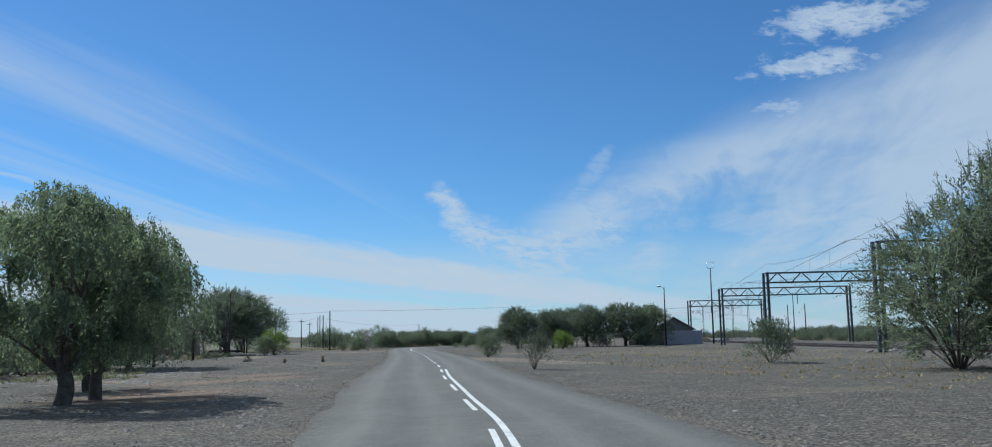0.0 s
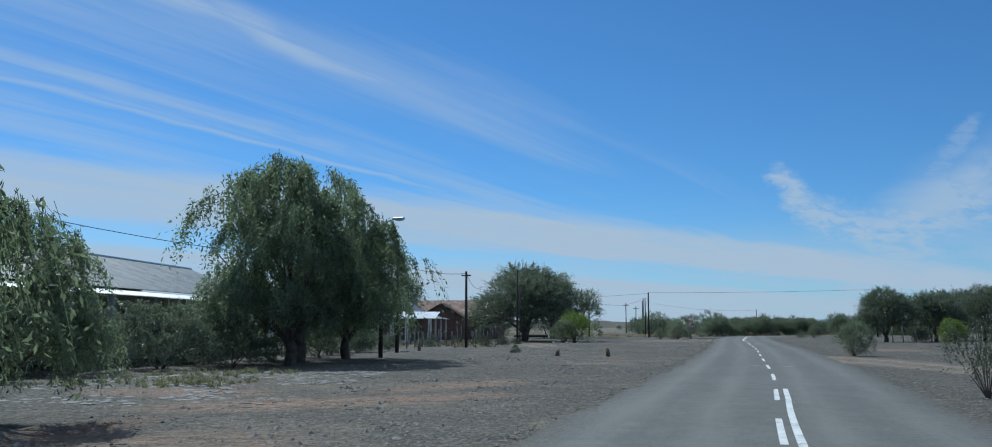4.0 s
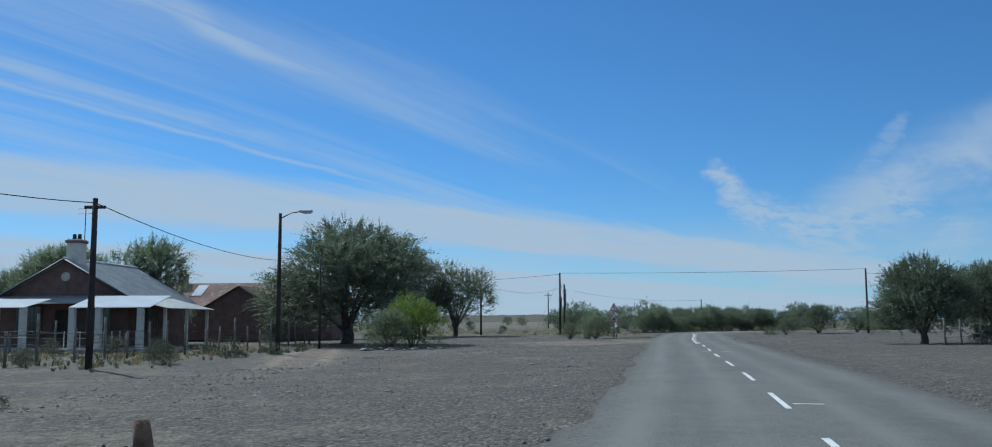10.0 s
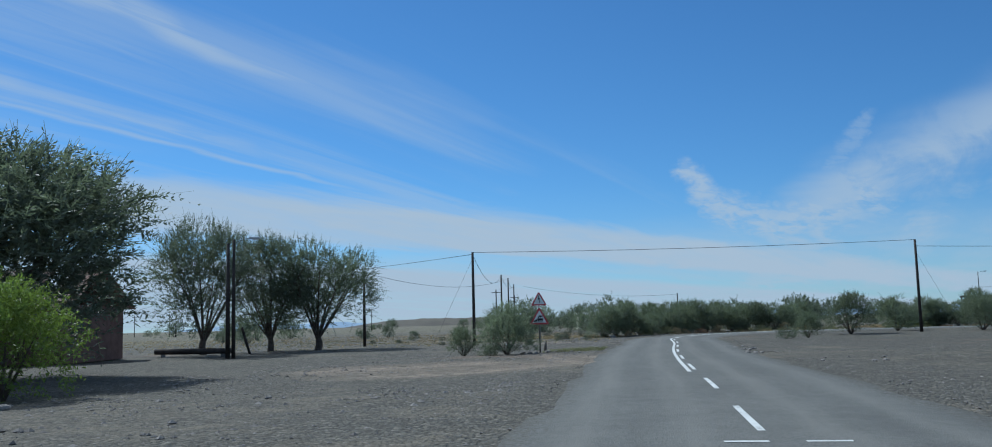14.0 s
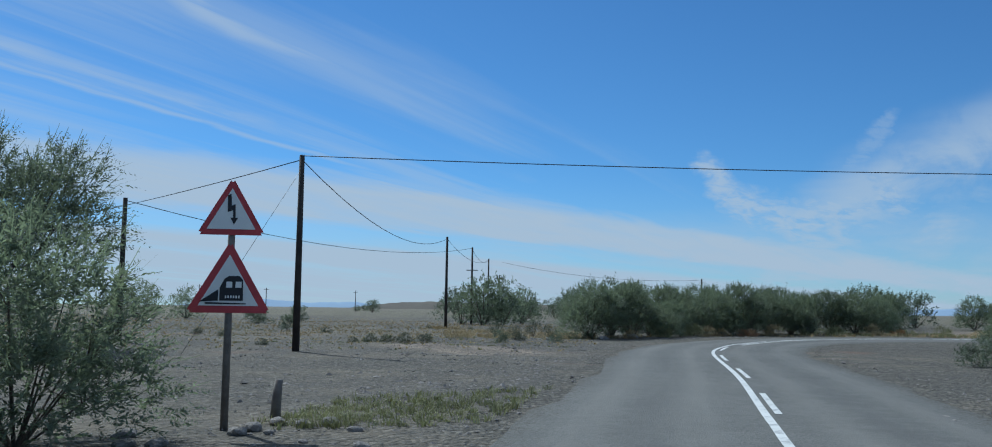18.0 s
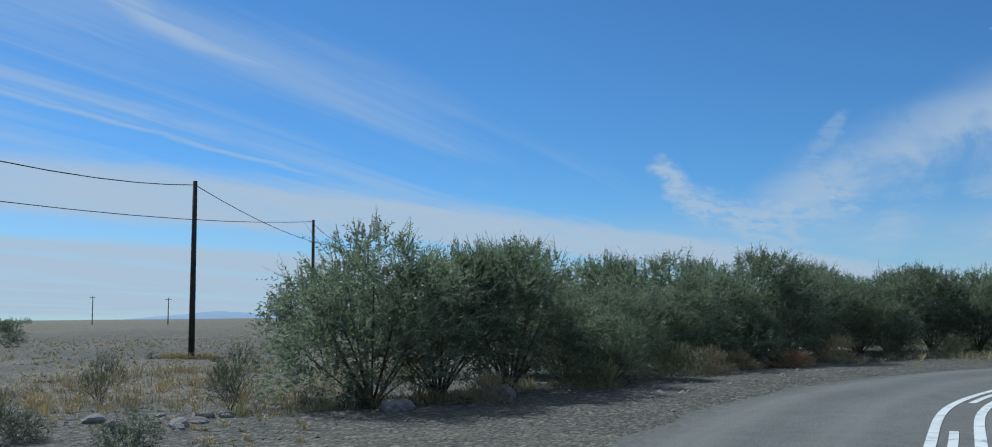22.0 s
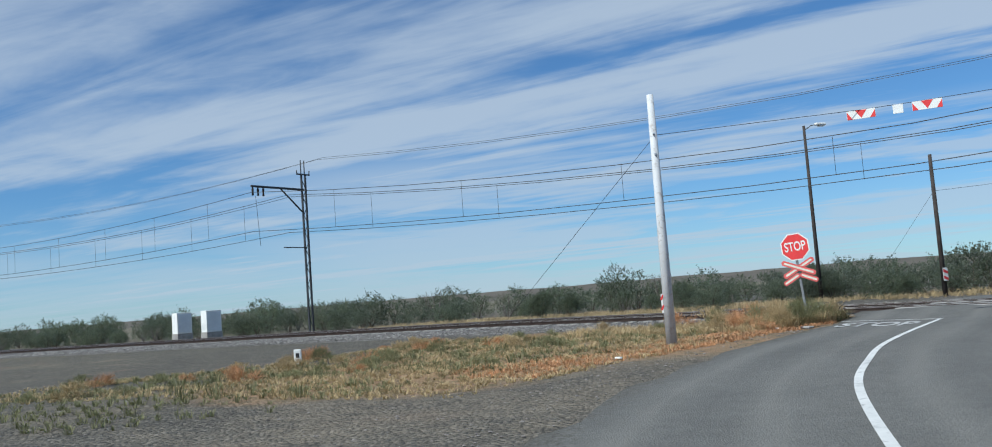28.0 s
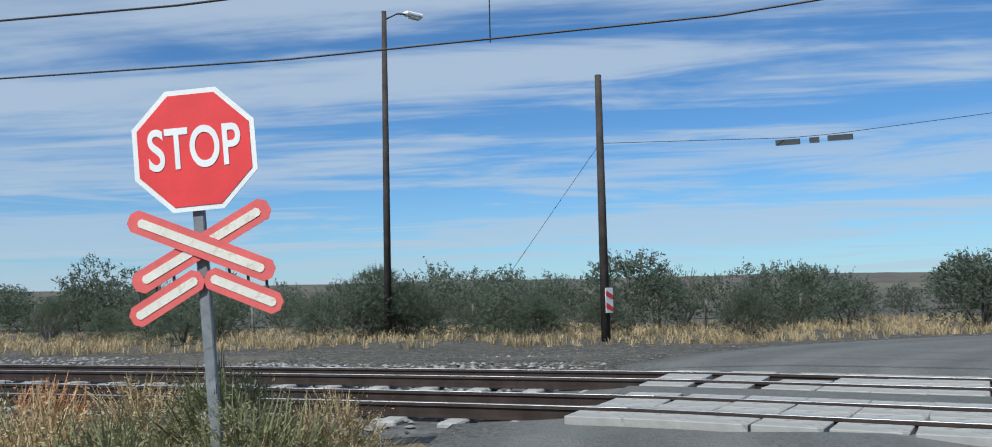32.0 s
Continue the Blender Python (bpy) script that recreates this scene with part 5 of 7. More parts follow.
# poles at the crossing
white_pole = thing("white_pole", "whitewashed concrete pole with a red and white marker strip", "pole", Matrix.Translation((78.0, 175.38, 0.0)))
part("pole", tube([(0, 0, -0.05), (0, 0, 3.0), (0, 0, 6.65)], [0.145, 0.122, 0.09], M["white_pole"], 12, "pole"), white_pole)
part("marker_strip", box(0.03, 0.05, 0.5, M["sign_white"], -0.03, 0.155, 0.82, 0.004, "marker_strip"), white_pole)
for z in (0.9, 1.16):
    part("red_bar", box(0.008, 0.052, 0.14, M["sign_red"], -0.048, 0.155, z, 0.002, "red_bar", Matrix.Rotation(0.5, 4, "X")), white_pole)
for z in (5.0, 5.55):
    part("bracket", box(0.34, 0.05, 0.05, M["zinc"], 0, 0, z, 0.005, "bracket"), white_pole)
chevron_pole = [o for o in scene.collection.objects if o.name.startswith("utility_pole") and abs(o.location.x - 98.4) < 0.1][0]
board = part("chevron_board", box(0.3, 0.015, 0.62, M["sign_white"], 0, 0, 0, 0.003, "chevron_board"), chevron_pole, "small white board with a red chevron", Matrix.Translation((-0.13, -0.06, 0.75)) @ Matrix.Rotation(radians(-62), 4, "Z"))
for k in (0, 1):
    part("red_chevron", flat_shape([(-0.14, 0.12 + 0.3 * k), (0.14, 0.02 + 0.3 * k), (0.14, 0.14 + 0.3 * k), (-0.14, 0.26 + 0.3 * k)], M["sign_red"], "red_chevron"), board, at=Matrix.Translation((0, -0.01, 0)))


def height_boards(ends, places, wide, face, label):
    """Marker boards hung on a wire over the road; places: the boards' middles and widths."""
    rope = thing("height_warning", label, "height marker")
    stops = [Vector(ends[0])] + [Vector(p[:3]) + Vector((0, 0, 0.12)) for p in places] + [Vector(ends[1])]
    part("wire", tube(stops, 0.008, M["cable"], 5, "wire"), rope)
    run = stops[-2] - stops[1]
    turn = Matrix.Rotation(math.atan2(run.y, run.x) + (0.0 if face else math.pi), 4, "Z")
    for x, y, z, part_wide in places:
        w = wide * part_wide
        plain = part_wide < 0.9
        bd = part("marker_board", box(w, 0.02, 0.24 if face else 0.15, M["sign_white" if face else "steel"], 0, 0, -0.12 if face else -0.07, 0.003, "marker_board"), rope, at=Matrix.Translation((x, y, z)) @ turn)
        if face and not plain:
            part("red_stripe", flat_shape([(-0.2 * w, 0.115), (0.0, -0.1), (0.2 * w, 0.115)], M["sign_red"], "red_stripe"), bd, at=Matrix.Translation((0, -0.011, 0)))
            for side in (-1, 1):
                part("red_stripe", flat_shape([(side * 0.49 * w, 0.09), (side * 0.3 * w, -0.115), (side * 0.49 * w, -0.115)][::side], M["sign_red"], "red_stripe"), bd, at=Matrix.Translation((0, -0.011, 0)))


height_boards(((78.0, 175.38, 5.55), (75.6, 158.5, 6.2)), ((78.61, 169.79, 5.72, 1.0), (78.28, 168.94, 5.72, 0.35), (78.01, 168.29, 5.72, 1.0)), 0.72, True, "red and white warning boards hanging on a wire over the road")
height_boards(((98.4, 160.8, 5.1), (93.6, 148.0, 6.0)), ((97.67, 155.73, 5.16, 1.0), (97.28, 155.2, 5.17, 0.4), (96.89, 154.7, 5.19, 1.0)), 0.62, False, "grey-backed warning boards hanging on a wire over the road")
utility_pole(75.6, 158.3, 6.7, label="wooden pole holding the height warning wire")
utility_pole(93.6, 147.8, 6.6, label="wooden pole holding the height warning wire")

# concrete slabs between the rails
slab = box(0.615, 0.44, 0.14, M["concrete"], 0, 0, -0.14, 0.008, "slab")
deck = thing("crossing_deck", "worn concrete slabs laid between the rails of the crossing", "level crossing", kind="structure")
middle = along_of(TRACK, 86.1, 166.6) - 2.6
rng = np.random.default_rng(3)
for row in (-0.84, -0.24, 0.22, 0.82, 2.07, 2.67, 3.13, 3.72):
    for k in range(8):
        if row == 3.13 and k == 5:
            continue
        s = middle - 2.2 + 0.63 * k + rng.uniform(-0.01, 0.01) + 0.12 * (row > 2) + 0.06 * (row < -0.5)
        p, d = lane_point(TRACK, s, row)
        part("slab", slab, deck, at=Matrix.Translation((p[0], p[1], rail_z(s) + rng.uniform(-0.03, -0.018))) @ Matrix.Rotation(math.atan2(d[1], d[0]) + rng.uniform(-0.006, 0.006), 4, "Z"))
part("infill", profile_run(TRACK, middle - 2.8, middle + 2.9, 1.45, [(-0.42, -0.12), (-0.42, -0.04), (0.4, -0.04), (0.4, -0.12)], M["asphalt"], "infill", 0.5), deck)
# sleepers
sleeper = box(0.24, 1.9, 0.16, M["concrete"], 0, 0, -0.16, 0.02, "sleeper")
for track, side in ((railway, 0.0), (second, 2.9)):
    for k in range(60):
        s = middle - 9 + 0.72 * k
        if -2.9 < s - middle < 2.9:
            continue
        p, d = lane_point(TRACK, s, side)
        part("sleeper", sleeper, track, at=Matrix.Translation((p[0], p[1], rail_z(s) - 0.15)) @ Matrix.Rotation(math.atan2(d[1], d[0]), 4, "Z"))


# overhead line masts
def lattice_mast(x, y, top, reach, label, base=0.4):
    ob = thing("railway_mast", label, "railway mast", Matrix.Translation((x, y, base - 0.05)))
    h = top - base
    along_arm = Vector((*reach, 0.0)).normalized()
    turn = Matrix.Rotation(math.atan2(along_arm.y, along_arm.x), 4, "Z")
    for dx in (-0.16, 0.16):
        part("upright", box(0.09, 0.12, h - 0.9, M["steel"], dx, 0, 0, 0.006, "upright"), ob, at=turn)
    for k in range(int((h - 1.2) / 0.55)):
        part("lacing", box(0.02, 0.05, 0.62, M["steel"], 0, 0.05, 0.2 + 0.55 * k, 0.003, "lacing", Matrix.Rotation(radians(28 * (-1) ** k), 4, "Y")), ob, at=turn)
    part("top_bar", box(1.1, 0.08, 0.08, M["steel"], 0, 0, h - 0.95, 0.005, "top_bar"), ob, at=turn)
    for dx in (-0.5, -0.12, 0.16, 0.5):
        part("horn", tube([(dx, 0, h - 0.95), (dx * 1.05, 0, h - 0.95 + (0.95 if abs(dx) < 0.3 else 0.3))], 0.035, M["steel"], 6, "horn"), ob, at=turn)
    long = Vector(reach).length
    part("arm", box(long, 0.12, 0.12, M["steel"], long / 2, 0, h - 1.95, 0.006, "arm"), ob, at=turn)
    part("brace", tube([(0.1, 0, h - 3.4), (long * 0.45, 0, h - 1.95)], 0.05, M["steel"], 6, "brace"), ob, at=turn)
    part("registration_arm", box(long * 0.45, 0.06, 0.06, M["steel"], long * 0.22, 0, h - 5.6, 0.004, "registration_arm"), ob, at=turn)
    for dx in (long - 0.1, long - 0.5, long - 0.9):
        part("insulator", tube([(dx, 0, h - 1.95), (dx, 0, h - 2.1), (dx, 0, h - 2.25), (dx, 0, h - 2.45)], [0.03, 0.08, 0.05, 0.07], M["wood"], 8, "insulator"), ob, at=turn)
    part("drop_wire", wire((long - 0.3, 0, h - 2.5), (long - 0.5, 0, h - 5.5), 0.0, 0.012, M["copper"], "drop_wire", 4), ob, at=turn)
    return ob


MASTS = ((109.7, 194.8, 11.3, (-3.6, 2.1)), (131.5, 240.5, 11.3, (-4.0, 1.2)), (145.5, 285.0, 11.3, (-4.0, 1.0)), (152.5, 328.0, 11.3, (-4.0, 0.8)))
for x, y, top, reach in MASTS:
    lattice_mast(x, y, top, reach, "steel lattice railway mast with an arm and insulators")


def line_wire(side, z, sag, radius, label, droppers=None):
    """A wire along the track, hung from mast to mast; sag is that of the long span over the crossing."""
    stops = [along_of(TRACK, x, y) for x, y, *_ in MASTS]
    stops = sorted(stops + [min(stops) - 86.0, min(stops) - 146.0, min(stops) - 206.0, max(stops) + 45.0])
    pts = []
    for a, b in zip(stops, stops[1:]):
        for u in np.linspace(0, 1, 15)[:14]:
            p, _ = lane_point(TRACK, a + (b - a) * u, side)
            pts.append((p[0], p[1], z - sag * ((b - a) / 86.0) ** 2 * 4 * u * (1 - u)))
    ob = thing("overhead_line", label, "railway wire", me=tube(pts, radius, M["copper"], 5, "overhead_line"))
    if droppers:
        low_z, low_sag = droppers
        for a, b in zip(stops, stops[1:]):
            for u in np.linspace(0.08, 0.92, 9):
                p, _ = lane_point(TRACK, a + (b - a) * u, side)
                drop = ((b - a) / 86.0) ** 2 * 4 * u * (1 - u)
                part("dropper", tube([(p[0], p[1], low_z - low_sag * drop), (p[0], p[1], z - sag * drop)], 0.009, M["copper"], 4, "dropper"), ob)


for side in (0.0, 2.9):
    line_wire(side, 6.6, 1.55, 0.016, "taut black contact wire over the railway track")
    line_wire(side, 8.95, 2.5, 0.016, "sagging catenary wire with droppers", (6.6, 1.55))
line_wire(3.15, 8.85, 2.45, 0.014, "feeder wire beside the catenary of the railway")
line_wire(6.2, 11.6, 2.1, 0.01, "thin earth wire at the mast tops")
line_wire(5.6, 11.4, 2.1, 0.01, "thin earth wire at the mast tops")


# station portals
def portal(x, y, width, top, turn, label):
    ob = thing("railway_portal", label, "railway portal", Matrix.Translation((x, y, -0.05)) @ Matrix.Rotation(turn, 4, "Z"))
    for u in (0.0, width):
        for dx in (-0.2, 0.2):
            part("leg", box(0.2, 0.3, top, M["steel"], u + dx, 0, 0, 0.008, "leg"), ob)
        for k in range(int(top / 0.8)):
            part("lacing", box(0.04, 0.05, 0.9, M["steel"], u, 0, 0.1 + 0.8 * k, 0.004, "lacing", Matrix.Rotation(radians(27 * (-1) ** k), 4, "Y")), ob)
    for z in (top - 1.0, top - 0.08):
        part("chord", box(width, 0.18, 0.15, M["steel"], width / 2, 0, z, 0.006, "chord"), ob)
    steps = int(width / 1.1)
    for k in range(steps):
        part("web", box(0.1, 0.08, 1.35, M["steel"], (k + 0.5) * width / steps, 0, top - 1.22, 0.004, "web", Matrix.Rotation(radians(45 * (-1) ** k), 4, "Y")), ob)
    for u in (0.3, 0.6):
        part("hanger", tube([(width * u, 0, top - 1.0), (width * u, 0, top - 2.1)], 0.05, M["steel"], 6, "hanger"), ob)
    return ob


for x, y, top, wide in ((35.6, 52.5, 7.3, 12.0), (43.9, 79.5, 7.2, 17.0), (54.2, 107.0, 7.2, 16.0), (66.5, 140.0, 7.0, 12.0)):
    portal(x, y, wide, top, radians(-19), "dark steel lattice portal over the railway yard")
mast = thing("floodlight_mast", "thin tall mast with a ring of lamps", "mast", Matrix.Translation((61.0, 122.0, 0.0)))
part("pole", tube([(0, 0, 0), (0, 0, 11.0)], [0.14, 0.08], M["steel"], 8, "pole"), mast)
part("lamp_frame", tube([(-0.5, 0, 11.0), (-0.55, 0, 11.9), (0.55, 0, 11.9), (0.5, 0, 11.0), (-0.5, 0, 11.0)], 0.05, M["zinc"], 6, "lamp_frame"), mast)

# relay cabinets and small posts by the rails
for x, y in ((124.5, 210.0), (122.0, 206.5)):
    cab = thing("relay_cabinet", "white metal relay cabinet standing beside the railway", "cabinet", Matrix.Translation((x, y, 0.55)) @ Matrix.Rotation(radians(-35), 4, "Z"))
    part("body", box(1.3, 0.8, 1.65, M["sign_white"], 0, 0, 0.15, 0.02, "body"), cab)
    part("plinth", box(1.36, 0.86, 0.75, M["concrete"], 0, 0, -0.6, 0.02, "plinth"), cab)
    part("door", box(1.1, 0.02, 1.4, M["roof_white"], 0, -0.41, 0.27, 0.006, "door"), cab)
marker = thing("marker_stone", "small white painted marker post with a dark mark", "post", Matrix.Translation((80.6, 186.3, 0.0)) @ Matrix.Rotation(radians(-80), 4, "Z"))
part("post", box(0.22, 0.12, 0.45, M["sign_white"], 0, 0, 0, 0.02, "post"), marker)
part("mark", box(0.1, 0.01, 0.14, M["sign_black"], 0, -0.062, 0.2, 0.002, "mark"), marker)

# far signal and railway bridge
signal = thing("railway_signal", "dark railway signal head on a pale post", "railway signal", Matrix.Translation((108.6, 228.9, -0.1)))
part("post", tube([(0, 0, 0), (0, 0, 4.2)], 0.07, M["white_pole"], 8, "post"), signal)
part("signal_head", box(0.55, 0.12, 1.5, M["sign_black"], 0, -0.1, 3.9, 0.05, "signal_head"), signal)
for z in (4.2, 4.65, 5.1):
    part("hood", tube([(0, -0.16, z), (0, -0.36, z + 0.02)], 0.12, M["sign_black"], 8, "hood"), signal)
bridge = thing("railway_bridge", "dark steel railway trestle bridge far beyond the bushes", "bridge", Matrix.Translation((103.0, 268.0, 0.0)) @ Matrix.Rotation(radians(-40), 4, "Z"))
for z in (2.7, 4.1):
    part("chord", box(7.0, 0.5, 0.3, M["wood"], 0, 0, z, 0.02, "chord"), bridge)
for k in range(9):
    part("web", box(0.16, 0.3, 1.3, M["wood"], -3.2 + 0.8 * k, 0, 2.9, 0.02, "web"), bridge)
for x in (-3.0, 3.0):
    part("pier", box(0.5, 1.2, 2.8, M["wood"], x, 0, -0.1, 0.03, "pier"), bridge)
scrap = thing("concrete_block", "broken flat concrete block lying in dry weeds", "rubble", Matrix.Translation((81.3, 171.15, 0.0)) @ Matrix.Rotation(0.6, 4, "Z"), me=box(0.34, 0.24, 0.07, M["concrete"], 0, 0, -0.02, 0.02, "concrete_block"))
for k, (x, y) in enumerate(((86.5, 167.9), (86.7, 167.75), (86.3, 168.05), (81.9, 171.9), (74.4, 176.9))):
    thing("litter_scrap", "small crumpled white scrap of litter on the ground", "litter", Matrix.Translation((x, y, land(x, y) + 0.02)) @ Matrix.Rotation(k * 1.1, 4, "Z"), group="litter", me=box(0.16, 0.1, 0.05, M["sign_white"], 0, 0, -0.01, 0.02, "litter_scrap"))

# ---- houses ----
def corrugated(width, length, mat, name, wave=0.15, depth=0.022):
    """A sheet along +y that rests on z = 0, with waves across x."""
    count = max(4, int(width / wave) * 4)
    verts, faces = [], []
    for y in (0.0, length):
        for k in range(count + 1):
            verts.append((width * k / count - width / 2, y, depth * math.sin(2 * math.pi * k / 4)))
    for k in range(count):
        faces.append((k, k + 1, k + count + 2, k + count + 1))
    base = len(verts)
    verts += [(x, y, z - 0.02) for x, y, z in verts]
    faces += [tuple(base + i for i in f)[::-1] for f in faces]
    return mesh_of(name, verts, faces, mat)


def slope(house, name, x0, y0, z0, x1, y1, z1, width, mat, label=""):
    """A roof sheet whose low edge's middle is (x0, y0, z0) and whose high edge's middle is (x1, y1, z1)."""
    run = Vector((x1 - x0, y1 - y0, z1 - z0))
    ahead = run.normalized()
    side = Vector((ahead.y, -ahead.x, 0.0)).normalized()
    m = Matrix((side, ahead, side.cross(ahead))).transposed().to_4x4()
    return part(name, corrugated(width, run.length, mat, name), house, label, Matrix.Translation((x0, y0, z0)) @ m)


def gable_wall(width, low, high, thick, mat, name, frame_at):
    bm = bmesh.new()
    vs = [bm.verts.new((x, 0, z)) for x, z in ((-width / 2, 0), (width / 2, 0), (width / 2, low), (0, high), (-width / 2, low))]
    bm.faces.new(vs)
    ret = bmesh.ops.extrude_face_region(bm, geom=list(bm.faces))
    bmesh.ops.translate(bm, vec=(0, thick, 0), verts=[g for g in ret["geom"] if isinstance(g, bmesh.types.BMVert)])
    bmesh.ops.recalc_face_normals(bm, faces=list(bm.faces))
    return bm_mesh(name, bm, mat)


def window(house, x, y, z, w, h, turn=0.0):
    win = part("window", box(w + 0.14, 0.1, h + 0.14, M["grey_wood"], 0, 0, 0, 0.01, "window"), house, at=Matrix.Translation((x, y, z)) @ Matrix.Rotation(turn, 4, "Z"))
    part("pane", box(w, 0.02, h, M["glass"], 0, -0.052, 0.07, 0.003, "pane"), win)
    for u in (-0.25, 0.0, 0.25):
        part("glazing_bar", box(0.03, 0.025, h, M["grey_wood"], u * w, -0.066, 0.07, 0.003, "glazing_bar"), win)
    part("glazing_bar", box(w, 0.025, 0.03, M["grey_wood"], 0, -0.066, 0.07 + h / 2, 0.003, "glazing_bar"), win)
    return win


def chimney(house, x, y, z0, z1, size, mat):
    st = part("chimney", box(size, size, z1 - z0, M[mat], x, y, z0, 0.02, "chimney"), house)
    part("chimney_cap", box(size + 0.14, size + 0.14, 0.16, M["brick"], x, y, z1 - 0.22, 0.02, "chimney_cap"), st)
    for dx in (-0.15, 0.15):
        part("chimney_pot", tube([(x + dx, y, z1), (x + dx, y, z1 + 0.32)], [0.12, 0.1], M["wood"], 8, "chimney_pot"), st)
    return st


# brick gable house with a veranda
hx, hy = -20.9, 110.0
house = thing("gable_house", "brick house with a grey iron gable roof, white chimney and veranda", "house")
part("gable", gable_wall(7.4, 3.0, 5.0, 0.25, M["brick"], "gable", None), house, "dark red brick gable", Matrix.Translation((hx, hy, 0)))
part("back_gable", gable_wall(7.4, 3.0, 5.0, 0.25, M["brick"], "back_gable", None), house, at=Matrix.Translation((hx, hy + 9.0, 0)))
for side in (-1, 1):
    part("side_wall", box(0.25, 8.7, 3.0, M["brick"], hx + side * 3.57, hy + 4.65, 0, 0.01, "side_wall"), house)
    slope(house, "roof_slope", hx + side * 4.1, hy + 4.5, 2.78, hx, hy + 4.5, 5.12, 9.7, M["roof"], "grey corrugated iron roof slope")
    part("barge_board", tube([(hx + side * 4.1, hy - 0.36, 2.74), (hx, hy - 0.36, 5.08)], 0.07, M["steel"], 4, "barge_board"), house)
part("ridge_cap", tube([(hx, hy - 0.35, 5.13), (hx, hy + 9.35, 5.13)], 0.09, M["zinc"], 8, "ridge_cap"), house)
vent = part("gable_vent", tube([(hx, hy - 0.04, 4.1), (hx, hy + 0.02, 4.1)], 0.26, M["plaster"], 16, "gable_vent"), house)
chimney(house, hx + 0.1, hy + 0.9, 3.6, 6.3, 0.8, "plaster")
aerial = part("aerial", tube([(hx + 0.2, hy + 1.6, 4.6), (hx + 0.2, hy + 1.6, 8.3)], 0.025, M["steel"], 6, "aerial"), house)
for z in (7.9, 8.2):
    part("aerial_rod", tube([(hx - 0.25, hy + 1.6, z), (hx + 0.65, hy + 1.6, z)], 0.012, M["steel"], 4, "aerial_rod"), aerial)
# lean-to with a cream wall
part("lean_to_wall", box(8.0, 0.25, 2.5, M["plaster"], hx - 7.8, hy + 0.6, 0, 0.01, "lean_to_wall"), house, "cream plastered lean-to wall")
part("lean_to_end", box(0.25, 6.0, 2.3, M["plaster"], hx - 11.7, hy + 3.8, 0, 0.01, "lean_to_end"), house)
slope(house, "lean_to_roof", hx - 11.9, hy + 3.6, 2.35, hx - 3.7, hy + 3.6, 3.05, 6.6, M["roof"])
window(house, hx - 6.2, hy + 0.44, 0.9, 1.4, 1.3)
window(house, hx - 9.6, hy + 0.44, 0.9, 1.2, 1.2)
chimney(house, hx - 8.1, hy + 4.6, 1.5, 5.6, 0.75, "plaster")
# veranda roofs and posts
slope(house, "veranda_roof", hx + 0.2, hy - 2.0, 2.55, hx + 0.2, hy + 0.1, 3.05, 8.6, M["roof"])
slope(house, "awning", hx - 1.3, hy - 4.6, 2.3, hx - 1.3, hy - 1.9, 2.8, 3.1, M["roof_white"], "white-painted iron awning")
slope(house, "awning", hx + 4.6, hy - 4.4, 2.28, hx + 4.6, hy - 1.6, 2.95, 4.3, M["roof_white"], "white-painted iron awning")
slope(house, "side_veranda_roof", hx + 6.5, hy + 2.2, 2.28, hx + 3.9, hy + 2.2, 2.95, 7.6, M["roof"])
for x, y in ((-2.7, -4.4), (0.1, -4.4), (2.6, -4.2), (4.0, -4.2), (6.2, -4.2), (6.2, -1.0), (6.2, 2.2), (6.2, 5.6)):
    part("veranda_post", box(0.3 if y < -4 else 0.16, 0.3 if y < -4 else 0.16, 2.3, M["plaster"], hx + x, hy + y, 0, 0.015, "veranda_post"), house)
part("veranda_floor", box(10.4, 5.0, 0.25, M["concrete"], hx + 1.6, hy - 2.2, -0.1, 0.02, "veranda_floor"), house)
for x in (-2.0, 2.0):
    window(house, hx + x, hy - 0.06, 0.8, 1.3, 1.5)
part("front_door", box(0.95, 0.08, 2.05, M["wood"], hx, hy - 0.05, 0.15, 0.01, "front_door"), house)
window(house, hx + 3.76, hy + 3.0, 0.9, 1.2, 1.3, math.pi / 2)
for k in range(10):
    part("rail_bar", box(0.04, 0.04, 0.9, M["plaster"], hx + 2.2 + k * 0.42, hy - 4.2, 0.15, 0.004, "rail_bar"), house)

# second house with a rusty roof
house2 = thing("rusty_house", "brick house with a faded rusty iron roof", "house")
part("wall", box(19.0, 7.0, 2.9, M["brick"], -20.5, 138.5, 0, 0.01, "wall"), house2)
slope(house2, "roof_slope", -20.5, 134.4, 2.8, -20.5, 138.5, 4.9, 20.0, M["roof_rust"])
slope(house2, "roof_slope", -20.5, 142.6, 2.8, -20.5, 138.5, 4.9, 20.0, M["roof_rust"])
part("gable", gable_wall(5.6, 2.7, 4.3, 0.25, M["brick"], "gable", None), house2, at=Matrix.Translation((-17.8, 131.6, 0)))
part("gable_side", box(5.3, 3.0, 2.7, M["brick"], -17.8, 133.4, 0, 0.01, "gable_side"), house2)
for side in (-1, 1):
    slope(house2, "gable_slope", -17.8 + side * 3.1, 133.4, 2.55, -17.8, 133.4, 4.4, 4.2, M["roof_rust"])
for x in (-23.0, -12.5):
    pale = slope(house2, "pale_sheet", x, 136.2, 3.78, x, 138.1, 4.75, 0.9, M["roof_white"])
chimney(house2, -25.0, 138.5, 4.0, 5.8, 0.7, "brick")

